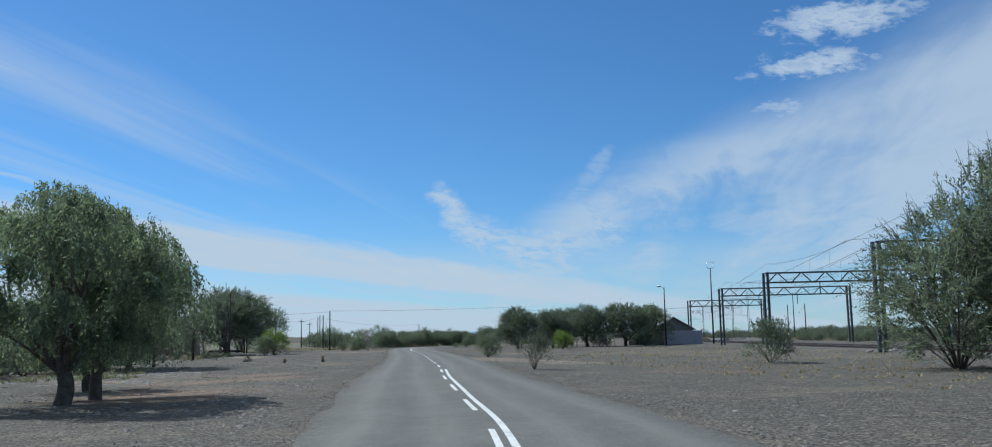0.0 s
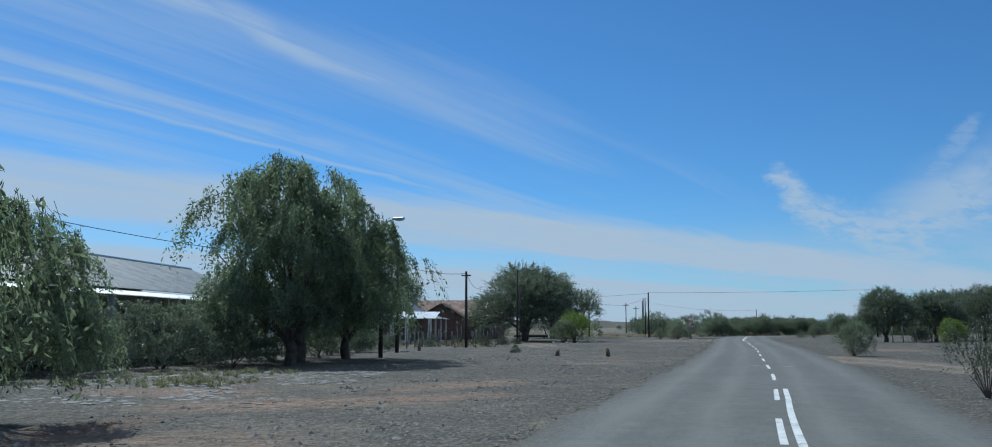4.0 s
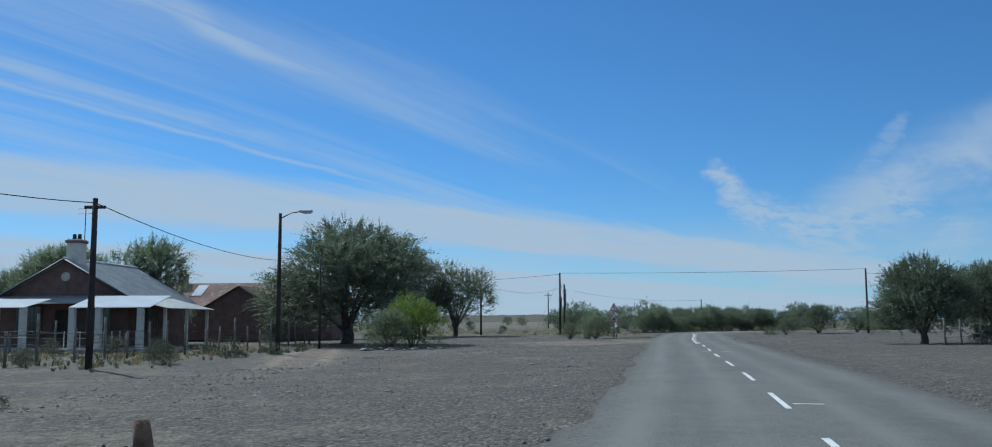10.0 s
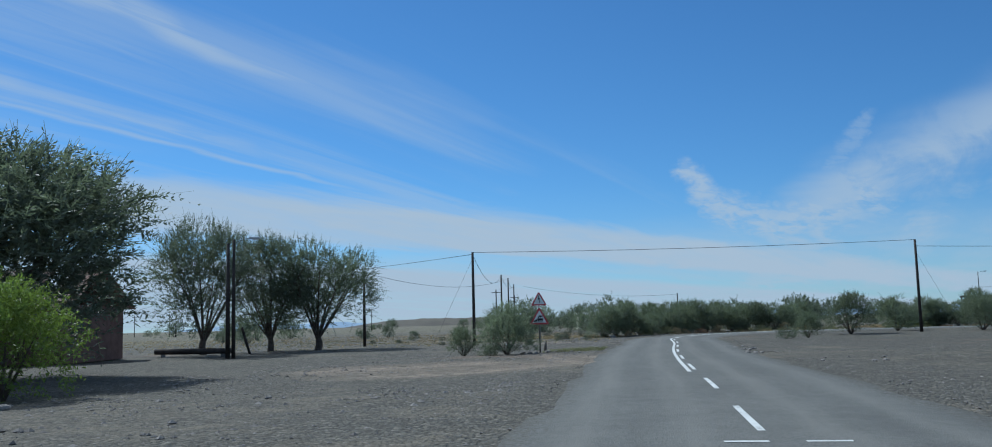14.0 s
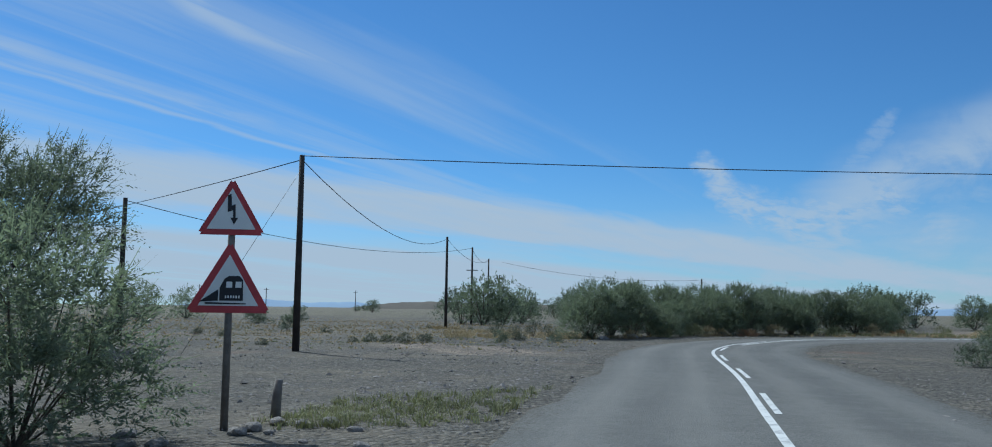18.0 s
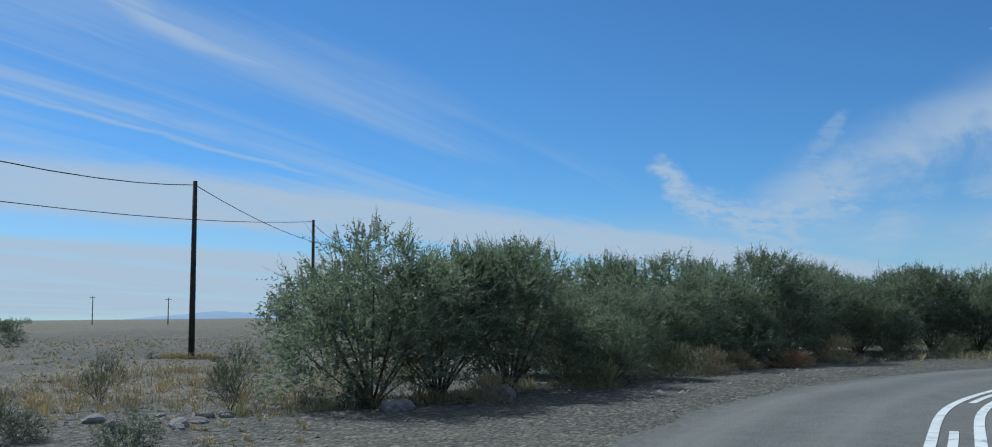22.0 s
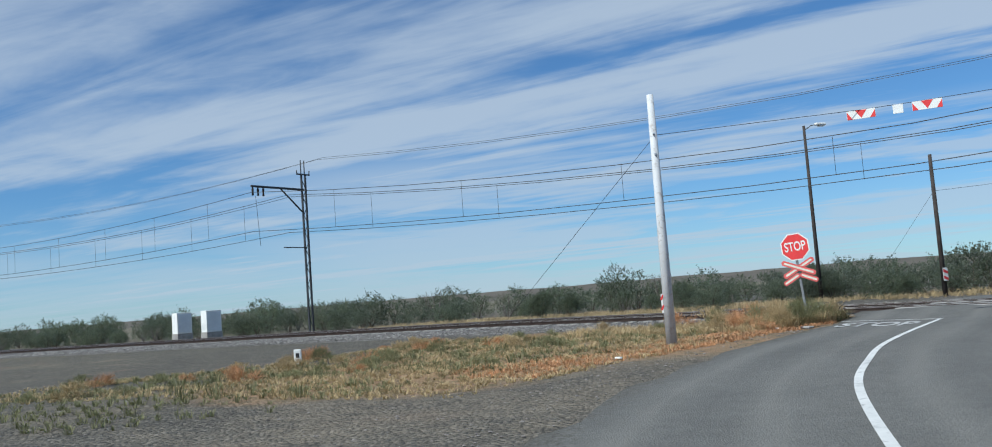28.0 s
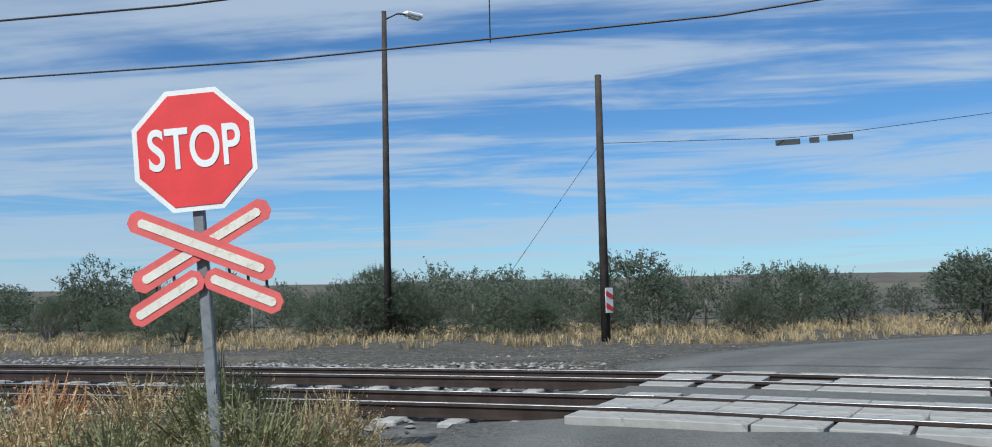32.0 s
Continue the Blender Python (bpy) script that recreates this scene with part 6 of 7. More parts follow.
# long house behind the hedge
house3 = thing("long_house", "long white-eaved house with a weathered iron roof behind a hedge", "house")
part("wall", box(0.3, 30.0, 3.0, M["plaster"], -21.6, 62.0, 0, 0.01, "wall"), house3)
part("end_wall", box(8.0, 0.3, 3.0, M["plaster"], -25.6, 77.2, 0, 0.01, "end_wall"), house3)
part("end_wall", box(8.0, 0.3, 3.0, M["plaster"], -25.6, 47.0, 0, 0.01, "end_wall"), house3)
part("back_wall", box(0.3, 30.0, 3.0, M["plaster"], -29.6, 62.0, 0, 0.01, "back_wall"), house3)
slope(house3, "roof_slope", -21.0, 62.0, 3.25, -25.6, 62.0, 5.2, 31.4, M["roof"])
slope(house3, "roof_slope", -30.2, 62.0, 3.25, -25.6, 62.0, 5.2, 31.4, M["roof"])
slope(house3, "veranda_roof", -18.2, 62.0, 2.75, -21.3, 62.0, 3.15, 30.6, M["roof_white"], "pale veranda roof")
part("ridge_cap", tube([(-25.6, 46.2, 5.22), (-25.6, 77.8, 5.22)], 0.09, M["zinc"], 8, "ridge_cap"), house3)
for k in range(9):
    part("veranda_post", box(0.22, 0.22, 2.75, M["plaster"], -18.5, 48.0 + 3.5 * k, 0, 0.015, "veranda_post"), house3)
for k in range(5):
    window(house3, -21.42, 51.0 + 5.6 * k, 0.9, 1.3, 1.4, math.pi / 2)

# low shed by the railway
shed = thing("tin_roof_shed", "low dark shed with an iron roof, one slope whitened as sunlit", "shed")
wx, wy = 57.5, 128.0
part("gable", gable_wall(6.8, 2.3, 4.0, 0.25, M["grey_wood"], "gable", None), shed, "dark gable wall", Matrix.Translation((wx, wy, 0)))
part("back_gable", gable_wall(6.8, 2.3, 4.0, 0.25, M["grey_wood"], "back_gable", None), shed, at=Matrix.Translation((wx, wy + 8.0, 0)))
for side in (-1, 1):
    part("side_wall", box(0.25, 7.75, 2.3, M["grey_wood"], wx + side * 3.27, wy + 4.12, 0, 0.01, "side_wall"), shed)
    # sun on the left slope is put in as white iron, the right stays grey
    slope(shed, "roof_slope", wx + side * 3.75, wy + 4.1, 2.15, wx, wy + 4.1, 4.12, 9.0, M["roof_white" if side < 0 else "roof"], "iron roof slope coloured white for the sun on it" if side < 0 else "")
slope(shed, "lean_to_roof", wx - 7.4, wy + 3.0, 1.75, wx - 3.6, wy + 3.0, 2.35, 6.6, M["roof"])
part("lean_to_wall", box(3.4, 5.6, 1.7, M["grey_wood"], wx - 5.3, wy + 3.2, 0, 0.01, "lean_to_wall"), shed)
part("front_wall", box(6.2, 0.2, 2.0, M["grey_plaster"], wx + 0.9, wy - 1.6, 0, 0.01, "front_wall"), shed, "grey-blue plastered yard wall")
part("chimney", box(0.7, 0.7, 2.9, M["plaster"], wx - 4.3, wy + 1.0, 1.6, 0.03, "chimney"), shed, "whitewashed chimney")
# near-black panel on the wall paints the shade inside the lean-to
part("door", box(0.9, 0.06, 1.95, M["dark"], wx - 5.4, wy + 0.36, 0.0, 0.01, "door"), shed)
far_shed = thing("far_shed", "small far-off house with a pale roof among bushes", "house")
part("wall", box(9.0, 5.0, 2.4, M["plaster"], 29.0, 262.0, 0, 0.02, "wall"), far_shed)
slope(far_shed, "roof_slope", 29.0, 258.8, 2.4, 29.0, 262.0, 3.2, 10.0, M["roof_white"])
slope(far_shed, "roof_slope", 29.0, 265.2, 2.4, 29.0, 262.0, 3.2, 10.0, M["roof_white"])

# water tank on a stand behind the houses
tank = thing("water_tank", "flat water tank on a steel stand", "water tank")
part("tank", box(3.4, 2.2, 0.9, M["steel"], -44.0, 121.0, 4.0, 0.04, "tank"), tank)
for dx, dy in ((-1.3, -0.8), (1.3, -0.8), (-1.3, 0.8), (1.3, 0.8)):
    part("leg", tube([(-44.0 + dx, 121.0 + dy, -0.05), (-44.0 + dx, 121.0 + dy, 4.0)], 0.07, M["steel"], 6, "leg"), tank)

# ---- fences ----
rng = np.random.default_rng(21)


def fence(points, gap, label, high=(1.15, 1.6), wires=(0.4, 0.75, 1.05)):
    line = smooth_line(points, 0.5)
    ob = thing("wire_fence", label, "fence")
    length = 0.5 * (len(line) - 2)
    stops = np.arange(0.2, length, gap)
    for s in stops:
        p, _ = lane_point(line, s + rng.uniform(-0.25, 0.25), rng.uniform(-0.1, 0.1))
        h, z = rng.uniform(*high), land(p[0], p[1])
        lean = rng.normal(size=2) * 0.06
        part("fence_post", tube([(p[0], p[1], z - 0.1), (p[0] + lean[0], p[1] + lean[1], z + h)], [0.055, 0.045], M["grey_wood"], 6, "fence_post"), ob)
    for z in wires:
        part("fence_wire", tube([(*lane_point(line, s, 0.0)[0], z + 0.05 * math.sin(s)) for s in np.arange(0, length, 1.5)], 0.008, M["cable"], 4, "fence_wire"), ob)
    return ob


fence([(-14.5, 78.0), (-13.2, 86.0), (-11.4, 96.0), (-10.2, 106.0), (-9.4, 116.0), (-9.5, 122.0)], 1.7, "leaning wooden garden fence posts with wire", (1.1, 1.9))
fence([(-34.0, 104.0), (-28.0, 103.5), (-20.0, 103.0), (-12.0, 102.5)], 2.0, "garden fence posts in front of the brick house", (1.1, 1.7))
fence([(-15.5, 66.0), (-16.0, 72.0), (-14.5, 78.0)], 1.5, "garden fence beside a hedge", (1.0, 1.5))
fence([(-13.0, 124.0), (-13.5, 132.0), (-14.0, 142.0)], 2.2, "wire fence on leaning posts", (1.0, 1.5))
fence([(114.0, 172.0), (108.0, 160.0), (103.5, 152.0), (112.0, 144.0)], 4.0, "low wire fence in dry grass behind the railway", (0.9, 1.2), (0.35, 0.7))
fence([(28.5, 111.2), (31.0, 112.3), (36.0, 113.0), (44.0, 114.0)], 1.4, "dark paling fence under trees", (1.2, 1.5))
for x, y in ((-15.2, 79.4), (-17.8, 80.2)):
    thing("gate_post", "pale upright gate post", "post", Matrix.Translation((x, y, -0.05)), me=box(0.14, 0.14, 1.9, M["plaster"], name="gate_post"))
thing("gate_bar", "pale crossbar of a garden gate frame", "gate", me=tube([(-15.2, 79.4, 1.75), (-17.8, 80.2, 1.75)], 0.05, M["plaster"], 6, "gate_bar"))
thing("marker_stump", "short yellowish wooden stump on the verge", "post", Matrix.Translation((-10.8, 79.3, -0.05)), me=tube([(0, 0, 0), (0.02, 0, 0.7)], [0.1, 0.09], M["grey_wood"], 8, "marker_stump"))


# ---- stones ----
def rock_mesh(seed, mat, name="rock"):
    bm = bmesh.new()
    bmesh.ops.create_icosphere(bm, subdivisions=2, radius=0.5)
    for v in bm.verts:
        v.co *= 1 + 0.45 * noise.noise(v.co * 2.0 + Vector((seed, 0, 0))) + 0.15 * noise.noise(v.co * 5.0 + Vector((0, seed, 0)))
        v.co.z *= 0.8
    return bm_mesh(name, bm, mat)


rocks = [rock_mesh(k * 3.1, M["stone"]) for k in range(4)]
for x, y, wide, tall, lean in ((-1.65, 70.4, 0.13, 0.3, 0.03), (1.05, 69.3, 0.12, 0.42, -0.06)):
    thing("wooden_stump", "short broken brown stump of a post on the gravel verge", "post", Matrix.Translation((x, y, land(x, y) - 0.05)), me=tube([(0, 0, 0), (lean * 0.5, 0, tall * 0.6), (lean, 0.02, tall + 0.05)], [wide, wide * 0.9, wide * 0.75], M["stump"], 9, "wooden_stump"))
rng = np.random.default_rng(8)
for x, y, count, reach, size in ((-1.6, 107.4, 26, 2.4, 0.34), (12.8, 133.2, 14, 1.6, 0.22), (17.0, 169.0, 12, 1.1, 0.28), (20.1, 170.1, 1, 0.1, 0.5), (21.8, 171.5, 1, 0.1, 0.55), (-12.5, 78.5, 14, 2.0, 0.3), (22.0, 120.5, 7, 1.5, 0.16), (85.0, 169.4, 8, 0.9, 0.14), (44.0, 184.5, 8, 2.0, 0.2), (22.0, 136.0, 7, 0.9, 0.2), (21.6, 131.5, 6, 0.7, 0.2), (21.0, 128.0, 6, 0.6, 0.22), (37.0, 55.0, 4, 1.5, 0.5)):
    for _ in range(count):
        a, r = rng.uniform(0, 6.28), reach * math.sqrt(rng.uniform())
        px_, py_ = x + math.cos(a) * r, y + math.sin(a) * r
        k = size * rng.uniform(0.5, 1.3)
        thing("loose_stone", "rough loose stone lying on the ground", "stone", Matrix.Translation((px_, py_, land(px_, py_) + 0.12 * k)) @ Matrix.Rotation(a, 4, "Z") @ Matrix.Diagonal((k, k * 0.8, k * 0.6, 1)), group="loose stones", me=rocks[rng.integers(4)])


def pebbles(name, places, sizes, mat, label, flat=1.0):
    """Many small eight-sided stones in one mesh."""
    n_ = len(places)
    rng = np.random.default_rng(len(places))
    base = np.array([(1, 0, 0), (-1, 0, 0), (0, 1, 0), (0, -1, 0), (0, 0, 0.5), (0, 0, -0.6)], float)
    jit = base[None] * rng.uniform(0.6, 1.3, (n_, 6, 1)) * sizes[:, None, None]
    jit[..., 2] *= flat
    turn = rng.uniform(0, 6.28, n_)
    c, s = np.cos(turn)[:, None], np.sin(turn)[:, None]
    x, y = jit[..., 0] * c - jit[..., 1] * s, jit[..., 0] * s + jit[..., 1] * c
    co = np.stack([x, y, jit[..., 2]], -1) + places[:, None]
    tri = np.array([(0, 2, 4), (2, 1, 4), (1, 3, 4), (3, 0, 4), (2, 0, 5), (1, 2, 5), (3, 1, 5), (0, 3, 5)])
    faces = (tri[None] + 6 * np.arange(n_)[:, None, None]).reshape(-1, 3)
    me = bpy.data.meshes.new(name)
    me.from_pydata(co.reshape(-1, 3).tolist(), [], faces.tolist())
    me.materials.append(mat)
    tagged(new(name, me), label, "stones", kind="stuff")


def on_land(xy, lift=0.0):
    return np.array([(x, y, land(x, y) + lift) for x, y in xy])


rng = np.random.default_rng(12)
spots = []
for _ in range(24000):
    s = rng.uniform(16, 0.5 * len(CENTRE) - 60)
    side = rng.choice((-1, 1)) * (3.3 + abs(rng.normal()) * 3.5)
    spots.append(lane_point(CENTRE, s, side)[0])
spots = np.array(spots)
pebbles("verge_gravel", on_land(spots, -0.004), rng.uniform(0.012, 0.036, len(spots)) * rng.choice((1, 1, 1, 1, 1.5), len(spots)), M["stone"], "loose grey gravel along both edges of the road")
clods = []
for _ in range(26000):
    clods.append(lane_point(CENTRE, rng.uniform(16, 230), -(4.4 + 12.0 * rng.uniform() ** 1.3))[0])
for _ in range(2500):
    clods.append(lane_point(CENTRE, rng.uniform(40, 190), 4.4 + 14.0 * rng.uniform())[0])
clods = np.array([p for p in clods if noise.noise((p[0] * 0.16, p[1] * 0.16, 5.0)) > rng.uniform(-0.45, 0.4)])
pebbles("ground_clods", on_land(clods, 0.0), rng.uniform(0.02, 0.055, len(clods)) * rng.choice((0.7, 1.0, 1.0, 1.7), len(clods)), M["stone"], "dark stones and clods of earth strewn over the bare ground")
slates = np.array([(rng.uniform(-14.0, -6.4), rng.uniform(38.0, 50.5)) for _ in range(900)])
slates = slates[[noise.noise((x * 0.35, y * 0.35, 3.0)) > -0.15 for x, y in slates]]
pebbles("slate_pieces", on_land(slates, 0.0), rng.uniform(0.06, 0.17, len(slates)), M["slate"], "flat pale slate pieces lying on the bare verge", 0.28)
spots = np.array([lane_point(TRACK, middle + rng.uniform(-16, 60), rng.uniform(-4.3, 7.5))[0] for _ in range(19000)])
keep = np.array([far_from(CENTRE, x, y) > 3.9 for x, y in spots])
spots = spots[keep]
sides = np.array([rail_side(x, y) for x, y in spots])
tops = np.array([rail_z(along_of(TRACK, x, y)) for x, y in spots])
pebbles("track_ballast", np.c_[spots, np.where((sides > -1.9) & (sides < 4.6), tops - 0.18, np.where(sides > 0, np.maximum(tops - 0.2 - 0.12 * (sides - 4.6), 0.16), tops - 0.18 - 0.045 * (-1.8 - sides)))], rng.uniform(0.03, 0.075, len(spots)), M["ballast"], "crushed grey ballast stones between and beside the rails")


# ---- grasses ----
def tufts(name, xy, height, mat, label, blades=12, spread_r=0.12, width=0.012, category="grass"):
    rng = np.random.default_rng(len(xy) + 5)
    root = on_land(xy, -0.02)
    n_ = len(root)
    height = np.broadcast_to(height, n_) * rng.uniform(0.6, 1.3, n_)
    r = np.repeat(root, blades, 0)
    h = np.repeat(height, blades) * rng.uniform(0.5, 1.1, n_ * blades)
    t = rng.uniform(0, 6.28, n_ * blades)
    lean = rng.uniform(0.15, 1.25, n_ * blades)
    out = np.stack([np.cos(t), np.sin(t), np.zeros_like(t)], 1)
    r = r + out * (spread_r * np.repeat(height, blades) * rng.uniform(0, 2.0, n_ * blades))[:, None]
    mid = r + out * (h * lean * 0.35)[:, None] + np.stack([0 * h, 0 * h, h * 0.6], 1)
    tip = r + out * (h * lean)[:, None] + np.stack([0 * h, 0 * h, h * (1 - 0.3 * lean)], 1)
    side = np.stack([-np.sin(t), np.cos(t), 0 * t], 1) * (width * rng.uniform(0.6, 1.6, n_ * blades))[:, None]
    quads = np.concatenate([np.stack([r - side, r + side, mid + side * 0.8, mid - side * 0.8], 1), np.stack([mid - side * 0.8, mid + side * 0.8, tip, tip - side * 0.1], 1)])
    tagged(new(name, quads_mesh(name, quads, mat)), label, category, kind="stuff")


def scatter(seed, count, polygon, clear_road=3.9, clear_rail=2.7):
    """Random places inside a quadrilateral, away from road and rails, thinned by noise."""
    rng = np.random.default_rng(seed)
    a, b, c, d = [np.array(p, float) for p in polygon]
    out = []
    for _ in range(count):
        u, v = rng.uniform(size=2)
        p = (a * (1 - u) + b * u) * (1 - v) + (d * (1 - u) + c * u) * v
        if far_from(CENTRE, *p) > clear_road and far_from(TRACK, *p) > clear_rail and noise.noise((p[0] * 0.4, p[1] * 0.4, seed)) > rng.uniform(-0.5, 0.35):
            out.append(p)
    return np.array(out)


VERGE = ((68.5, 179.5), (83.5, 171.0), (93, 183), (74, 194))
tufts("golden_verge_grass", scatter(1, 10500, VERGE, 3.9, 4.8), 0.125, M["gold"], "dry golden grass between road and railway", 14, 0.2, 0.006)
tufts("green_verge_grass", scatter(2, 4600, ((66, 184), (84.0, 172.5), (92, 183), (70, 196)), 4.6, 5.2), 0.15, M["straw_green"], "patches of green grass on the railway verge", 14, 0.2, 0.006)
tufts("verge_clumps", scatter(21, 170, ((70, 183), (84.0, 173.5), (90, 182), (74, 194)), 5.0, 5.4), 0.3, M["straw_green"], "grey-green weed clumps in the dry grass", 40, 0.3, 0.007)
tufts("straw_verge", scatter(22, 1500, ((81.5, 172.3), (84.3, 170.5), (91, 177.6), (86, 179)), 3.7, 3.9), 0.3, M["gold"], "tall pale straw grass beside the ballast", 14, 0.15, 0.005)
tufts("sign_weeds", scatter(3, 1500, ((82.2, 171.6), (84.2, 169.0), (87.2, 171.4), (84.4, 173.2)), 3.4, 2.4), 0.4, M["gold"], "tall dry weeds round the stop sign", 18, 0.2, 0.006)
tufts("sign_weeds_green", scatter(4, 900, ((82.6, 171.2), (84.2, 169.2), (86.2, 171.0), (83.8, 172.4)), 3.4, 2.4), 0.38, M["straw_green"], "green weeds round the stop sign", 16, 0.2, 0.006)
tufts("rust_weeds", scatter(5, 1500, ((71, 178.6), (83.6, 169.6), (84.5, 171.5), (73, 181)), 3.5, 3.6), 0.13, M["rust_grass"], "reddish dry weeds at the road edge", 14, 0.3, 0.006)
tufts("far_verge_grass", scatter(6, 6500, ((104, 198), (94, 150), (106, 140), (122, 192)), 4.2, 8.2), 0.3, M["gold"], "dry golden grass behind the railway", 14, 0.2, 0.007)
tufts("yellow_grass", scatter(7, 800, ((45.5, 186), (50, 186), (66, 206), (57, 206)), 4.0), 0.34, M["gold"], "dry yellow grass beside a dirt track", 14, 0.2, 0.007)
tufts("mixed_grass", scatter(8, 1300, ((36, 184), (47, 184), (50, 206), (38, 212)), 4.4), 0.26, M["straw_green"], "mixed green grass beside a dirt track", 14, 0.2, 0.007)
tufts("reeds", scatter(9, 800, ((52.2, 187.0), (53.8, 185.6), (56.8, 187.4), (55.4, 191.0)), 3.6), 1.5, M["reed"], "tall green reeds between bushes", 14, 0.4, 0.008)
tufts("reed_grass", scatter(41, 1900, ((51.2, 185.9), (52.6, 183.5), (56.4, 186.0), (54.6, 188.9)), 3.6), 0.75, M["reed"], "rank green grass between bushes", 16, 0.45, 0.006)
tufts("reed_seed_heads", scatter(42, 420, ((51.2, 187.0), (52.8, 185.2), (56.2, 187.4), (54.8, 190.8)), 3.6), 1.3, M["straw_green"], "pale seeding stalks standing in the reeds", 9, 0.4, 0.007)
tufts("reed_edge", scatter(43, 420, ((49.6, 184.4), (53.0, 182.2), (54.6, 183.2), (51.0, 185.8)), 3.6), 0.4, M["straw_green"], "low leafy weeds at the foot of the reeds", 16, 0.4, 0.008)
tufts("red_weeds", scatter(10, 420, ((54.5, 181.4), (61.5, 179.6), (62, 182.5), (55, 184.2)), 3.7), 0.24, M["rust_grass"], "red-brown weeds at the road edge", 14, 0.25, 0.007)
tufts("litter_weeds", scatter(23, 420, ((16, 168.5), (23, 172.5), (46, 185.5), (44, 189)), 7.0), 0.26, M["gold"], "dry straw weeds at the feet of the bushes", 18, 0.25, 0.006)
tufts("bush_edge_weeds", scatter(11, 700, ((17, 169), (24, 173), (48, 186), (40, 190)), 7.2), 0.26, M["gold"], "dry weeds under the roadside bushes", 14, 0.2, 0.007)
tufts("bush_edge_green", scatter(12, 260, ((17, 169), (24, 173), (48, 186), (40, 190)), 7.4), 0.3, M["straw_green"], "green weeds under the roadside bushes", 20, 0.25, 0.007)
tufts("field_grass", scatter(13, 4200, ((-40, 150), (20, 156), (18, 230), (-70, 260)), 5.5), 0.12, M["gold"], "thin dry grass on the open field", 9, 0.25)
tufts("field_green", scatter(14, 900, ((-10, 150), (18, 156), (16, 200), (-30, 210)), 5.5), 0.1, M["straw_green"], "low green tufts on the open field", 12, 0.3)
tufts("field_tussocks", scatter(24, 2600, ((-6, 158), (19, 160), (21, 182), (-24, 200)), 6.0), 0.075, M["straw_green"], "low olive tussocks on the stony field", 12, 0.35, 0.008)
tufts("field_straw", scatter(25, 1800, ((4, 158), (19, 163), (21, 182), (-6, 190)), 6.0), 0.08, M["gold"], "low dry straw tussocks on the stony field", 12, 0.35, 0.008)
tufts("garden_grass", scatter(15, 1500, ((-30, 96), (-9, 88), (-6, 116), (-30, 108)), 6.5), 0.28, M["gold"], "dry grass tufts along the garden fence")
tufts("garden_green", scatter(16, 500, ((-22, 92), (-7, 86), (-6, 112), (-24, 104)), 6.5), 0.3, M["leaf_grey"], "grey-green weeds along the garden fence")
tufts("sign_foot_weeds", scatter(17, 520, ((12.4, 133.6), (15.4, 134.8), (16.4, 140.2), (12.8, 137.8)), 3.6), 0.14, M["straw_green"], "green weeds at the foot of the warning sign", 14, 0.35, 0.006)
tufts("yard_grass", scatter(18, 2200, ((14, 60), (12, 20), (50, 40), (46, 110)), 7.5, 4.0), 0.13, M["gold"], "dry grass tufts near the railway yard", 9, 0.25)
tufts("verge_patch", scatter(19, 260, ((-14, 42), (-9, 43), (-9, 50), (-14, 50)), 5.0), 0.2, M["straw_green"], "small green grass patch on the verge", 14, 0.3)
for k, (x, y, size) in enumerate(((-4.3, 75.1, 0.5), (-8.0, 92.2, 0.75), (-7.3, 97.8, 0.75), (-13.0, 92.0, 0.6), (-6.0, 100.0, 0.5), (-16.0, 95.0, 0.6), (-9.6, 95.0, 0.5), (-11.2, 99.5, 0.8), (-10.0, 103.0, 0.7), (-13.5, 100.5, 0.9), (-17.0, 101.5, 0.8), (-12.0, 90.0, 0.55), (-19.5, 100.0, 0.9), (-22.0, 99.0, 0.8), (-7.8, 105.0, 0.6), (-6.8, 108.0, 0.55), (-25.0, 100.5, 0.8))):
    put_plant(f"karoo{k % 2}", x, y, size * 1.15, turn=k)


for k, (x, y, size) in enumerate(((9.4, 162.6, 0.9), (10.2, 162.3, 0.8), (11.0, 162.2, 1.0), (11.8, 162.2, 0.9), (8.6, 163.0, 0.6), (12.6, 187.0, 0.5), (9.4, 190.0, 0.6), (15.8, 167.0, 0.8), (6.0, 158.0, 0.6), (2.0, 166.0, 0.7), (5.0, 175.0, 0.8), (-1.0, 171.0, 0.8), (18.6, 171.4, 0.7), (19.4, 170.8, 0.8))):
    put_plant(f"karoo{k % 2}", x, y, size * 0.7, k * 1.7, 0.7)
for k, (x, y, size) in enumerate(((14.6, 172.4, 0.52), (17.4, 170.6, 0.45), (15.6, 166.6, 0.42), (16.6, 174.0, 0.58))):
    put_plant("sparse", x, y, size, k * 2.1)
for k, (x, y, size) in enumerate(((-24.0, 219.0, 1.2), (27.0, 226.0, 1.5), (-20.0, 222.0, 1.0), (-29.0, 226.0, 1.1))):
    put_plant(f"far{k % 4}", x, y, size, k * 1.3)
tufts("pole_foot_grass", scatter(44, 160, ((9.6, 190.2), (11.4, 190.2), (11.6, 191.8), (9.4, 191.8)), 6.0), 0.3, M["gold"], "dry grass round the foot of a pole", 16, 0.4, 0.007)
tufts("field_khaki", scatter(45, 5200, ((-34, 163), (20, 172), (20, 215), (-60, 240)), 6.0), 0.17, M["gold"], "knee-high khaki grass on the open field", 10, 0.35, 0.009)
tufts("bush_foot_grass", scatter(46, 500, ((12, 169), (19, 170.5), (20, 184), (11, 182)), 6.0), 0.32, M["gold"], "dry grass at the edge of the roadside bushes", 14, 0.3, 0.007)

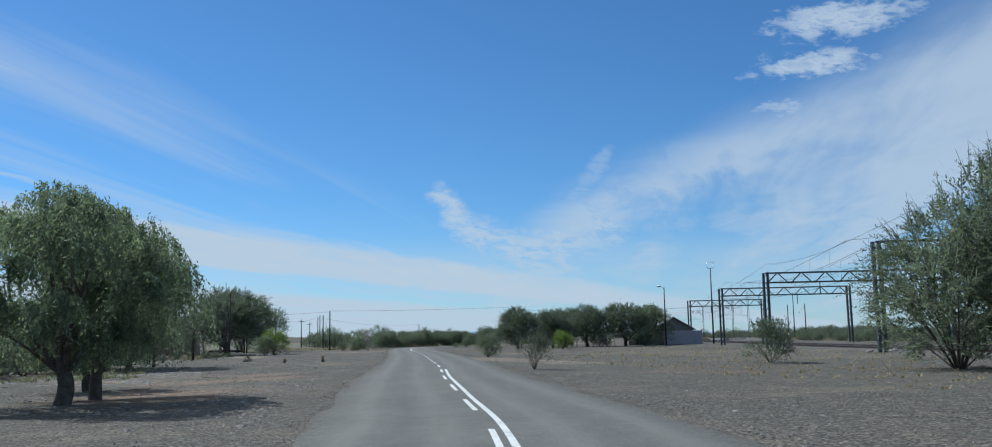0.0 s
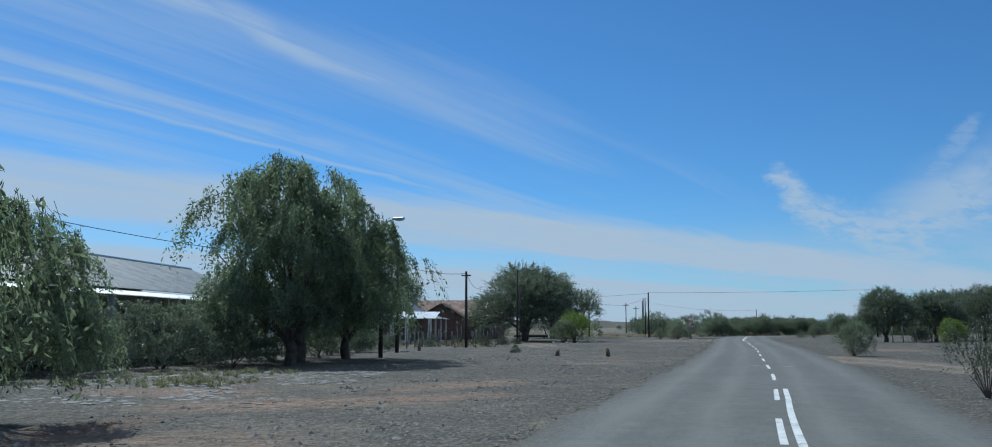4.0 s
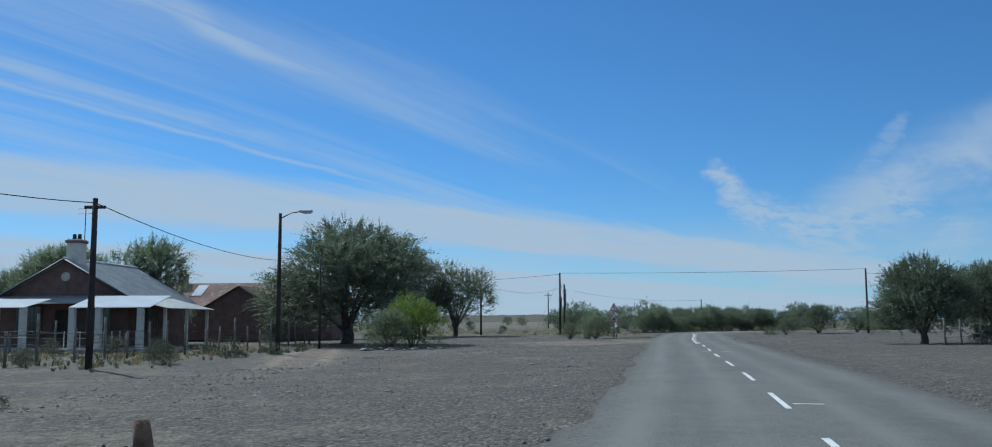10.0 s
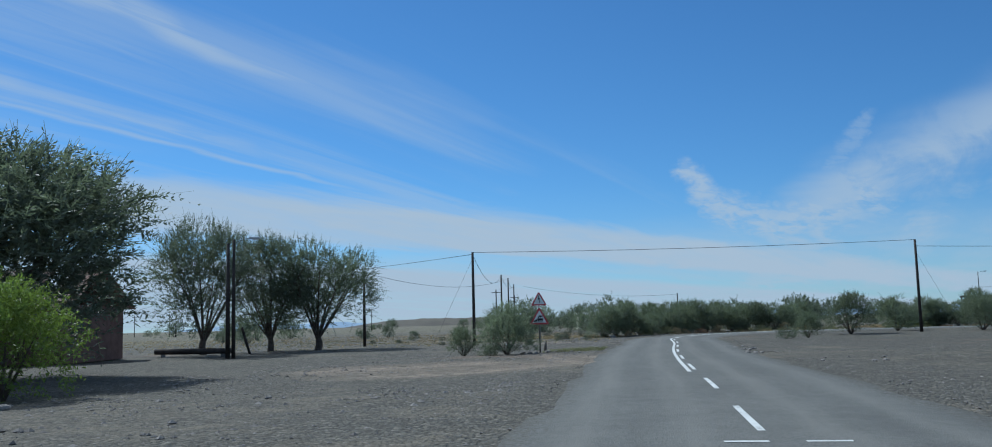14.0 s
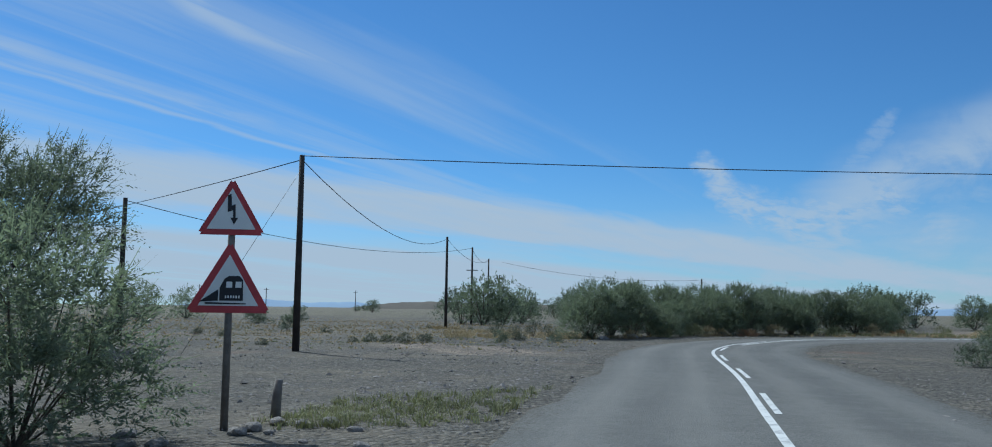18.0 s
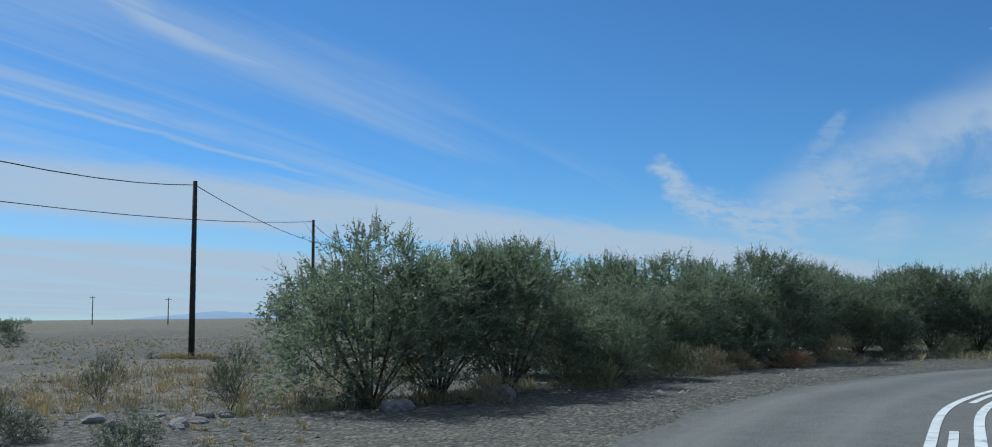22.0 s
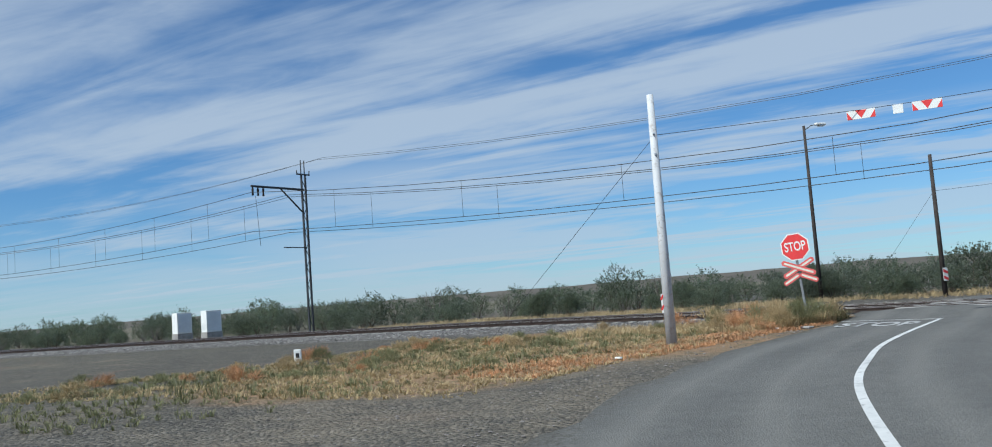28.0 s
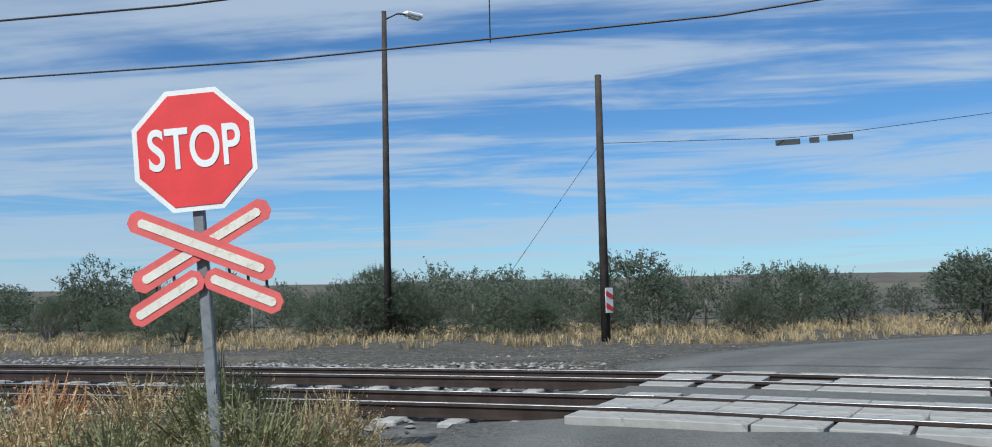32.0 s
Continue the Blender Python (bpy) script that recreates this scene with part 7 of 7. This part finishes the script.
# beam barrier and leaning posts among the thin trees
barrier = thing("log_barrier", "thick dark log barrier lying on short stubs", "barrier", Matrix.Translation((-7.6, 143.6, land(-7.6, 143.6))))
part("log", tube([(-2.2, 0.1, 0.36), (0.0, 0.0, 0.34), (2.3, -0.1, 0.33)], [0.17, 0.18, 0.16], M["wood"], 10, "log"), barrier)
for x in (-1.7, 1.8):
    part("stub", tube([(x, 0, -0.1), (x, 0, 0.2)], 0.14, M["grey_wood"], 8, "stub"), barrier)
utility_pole(-4.75, 141.0, 6.3, label="wooden pole standing close beside a street lamp pole", radius=0.13)
thing("leaning_post", "short dark post leaning beside the trees", "post", Matrix.Translation((-5.6, 148.6, -0.1)), me=tube([(0, 0, 0), (-0.55, 0.1, 1.7)], [0.09, 0.08], M["wood"], 8, "leaning_post"))


# ---- distance ----
def ridge(name, label, middle_az, spread_az, far_off, heights, depth, mat, steps=90):
    verts, faces = [], []
    for k in range(steps + 1):
        u = k / steps
        a = radians(middle_az + (u - 0.5) * spread_az)
        h = np.interp(u, np.linspace(0, 1, len(heights)), heights) * (1 + 0.12 * noise.noise((u * 30, far_off * 0.01, 0)) + 0.06 * noise.noise((u * 90, far_off * 0.01, 4)))
        for q, (dr, hh) in enumerate(((0, -6), (depth * 0.5, h * 0.55), (depth * 0.7, h), (depth, h * 1.02), (depth * 2, -6))):
            r = far_off + dr
            verts.append((30 + math.sin(a) * r, 120 + math.cos(a) * r, hh))
    for k in range(steps):
        for q in range(4):
            i = k * 5 + q
            faces.append((i, i + 5, i + 6, i + 1))
    thing(name, label, "hill", kind="structure", me=mesh_of(name, verts, faces, mat, True))


ridge("backdrop_mesa", "far flat-topped brown hill on the plain", -3, 16, 1300, (0, 9, 12, 11, 12, 8, 0), 160, M["hill"])
# both far mountains take their haze from the base colour
ridge("backdrop_mountain", "far mountain on the horizon, coloured pale blue for haze", -13, 16, 3600, (0, 14, 30, 18, 24, 8, 0), 300, M["hill_hazed"])
ridge("backdrop_mountain", "far mountains above the bushes, coloured pale blue for haze", 17, 26, 3700, (0, 24, 30, 36, 28, 20, 30, 0), 300, M["hill_hazed"])
ridge("backdrop_hills", "long low brown hills behind the railway", 96, 110, 1900, (6, 12, 14, 18, 22, 24, 27, 30, 26, 28, 22, 18, 8), 500, M["hill"], 140)
ridge("backdrop_hills", "low brown rise behind the houses", -60, 60, 1500, (0, 10, 14, 8, 12, 4), 300, M["hill"])
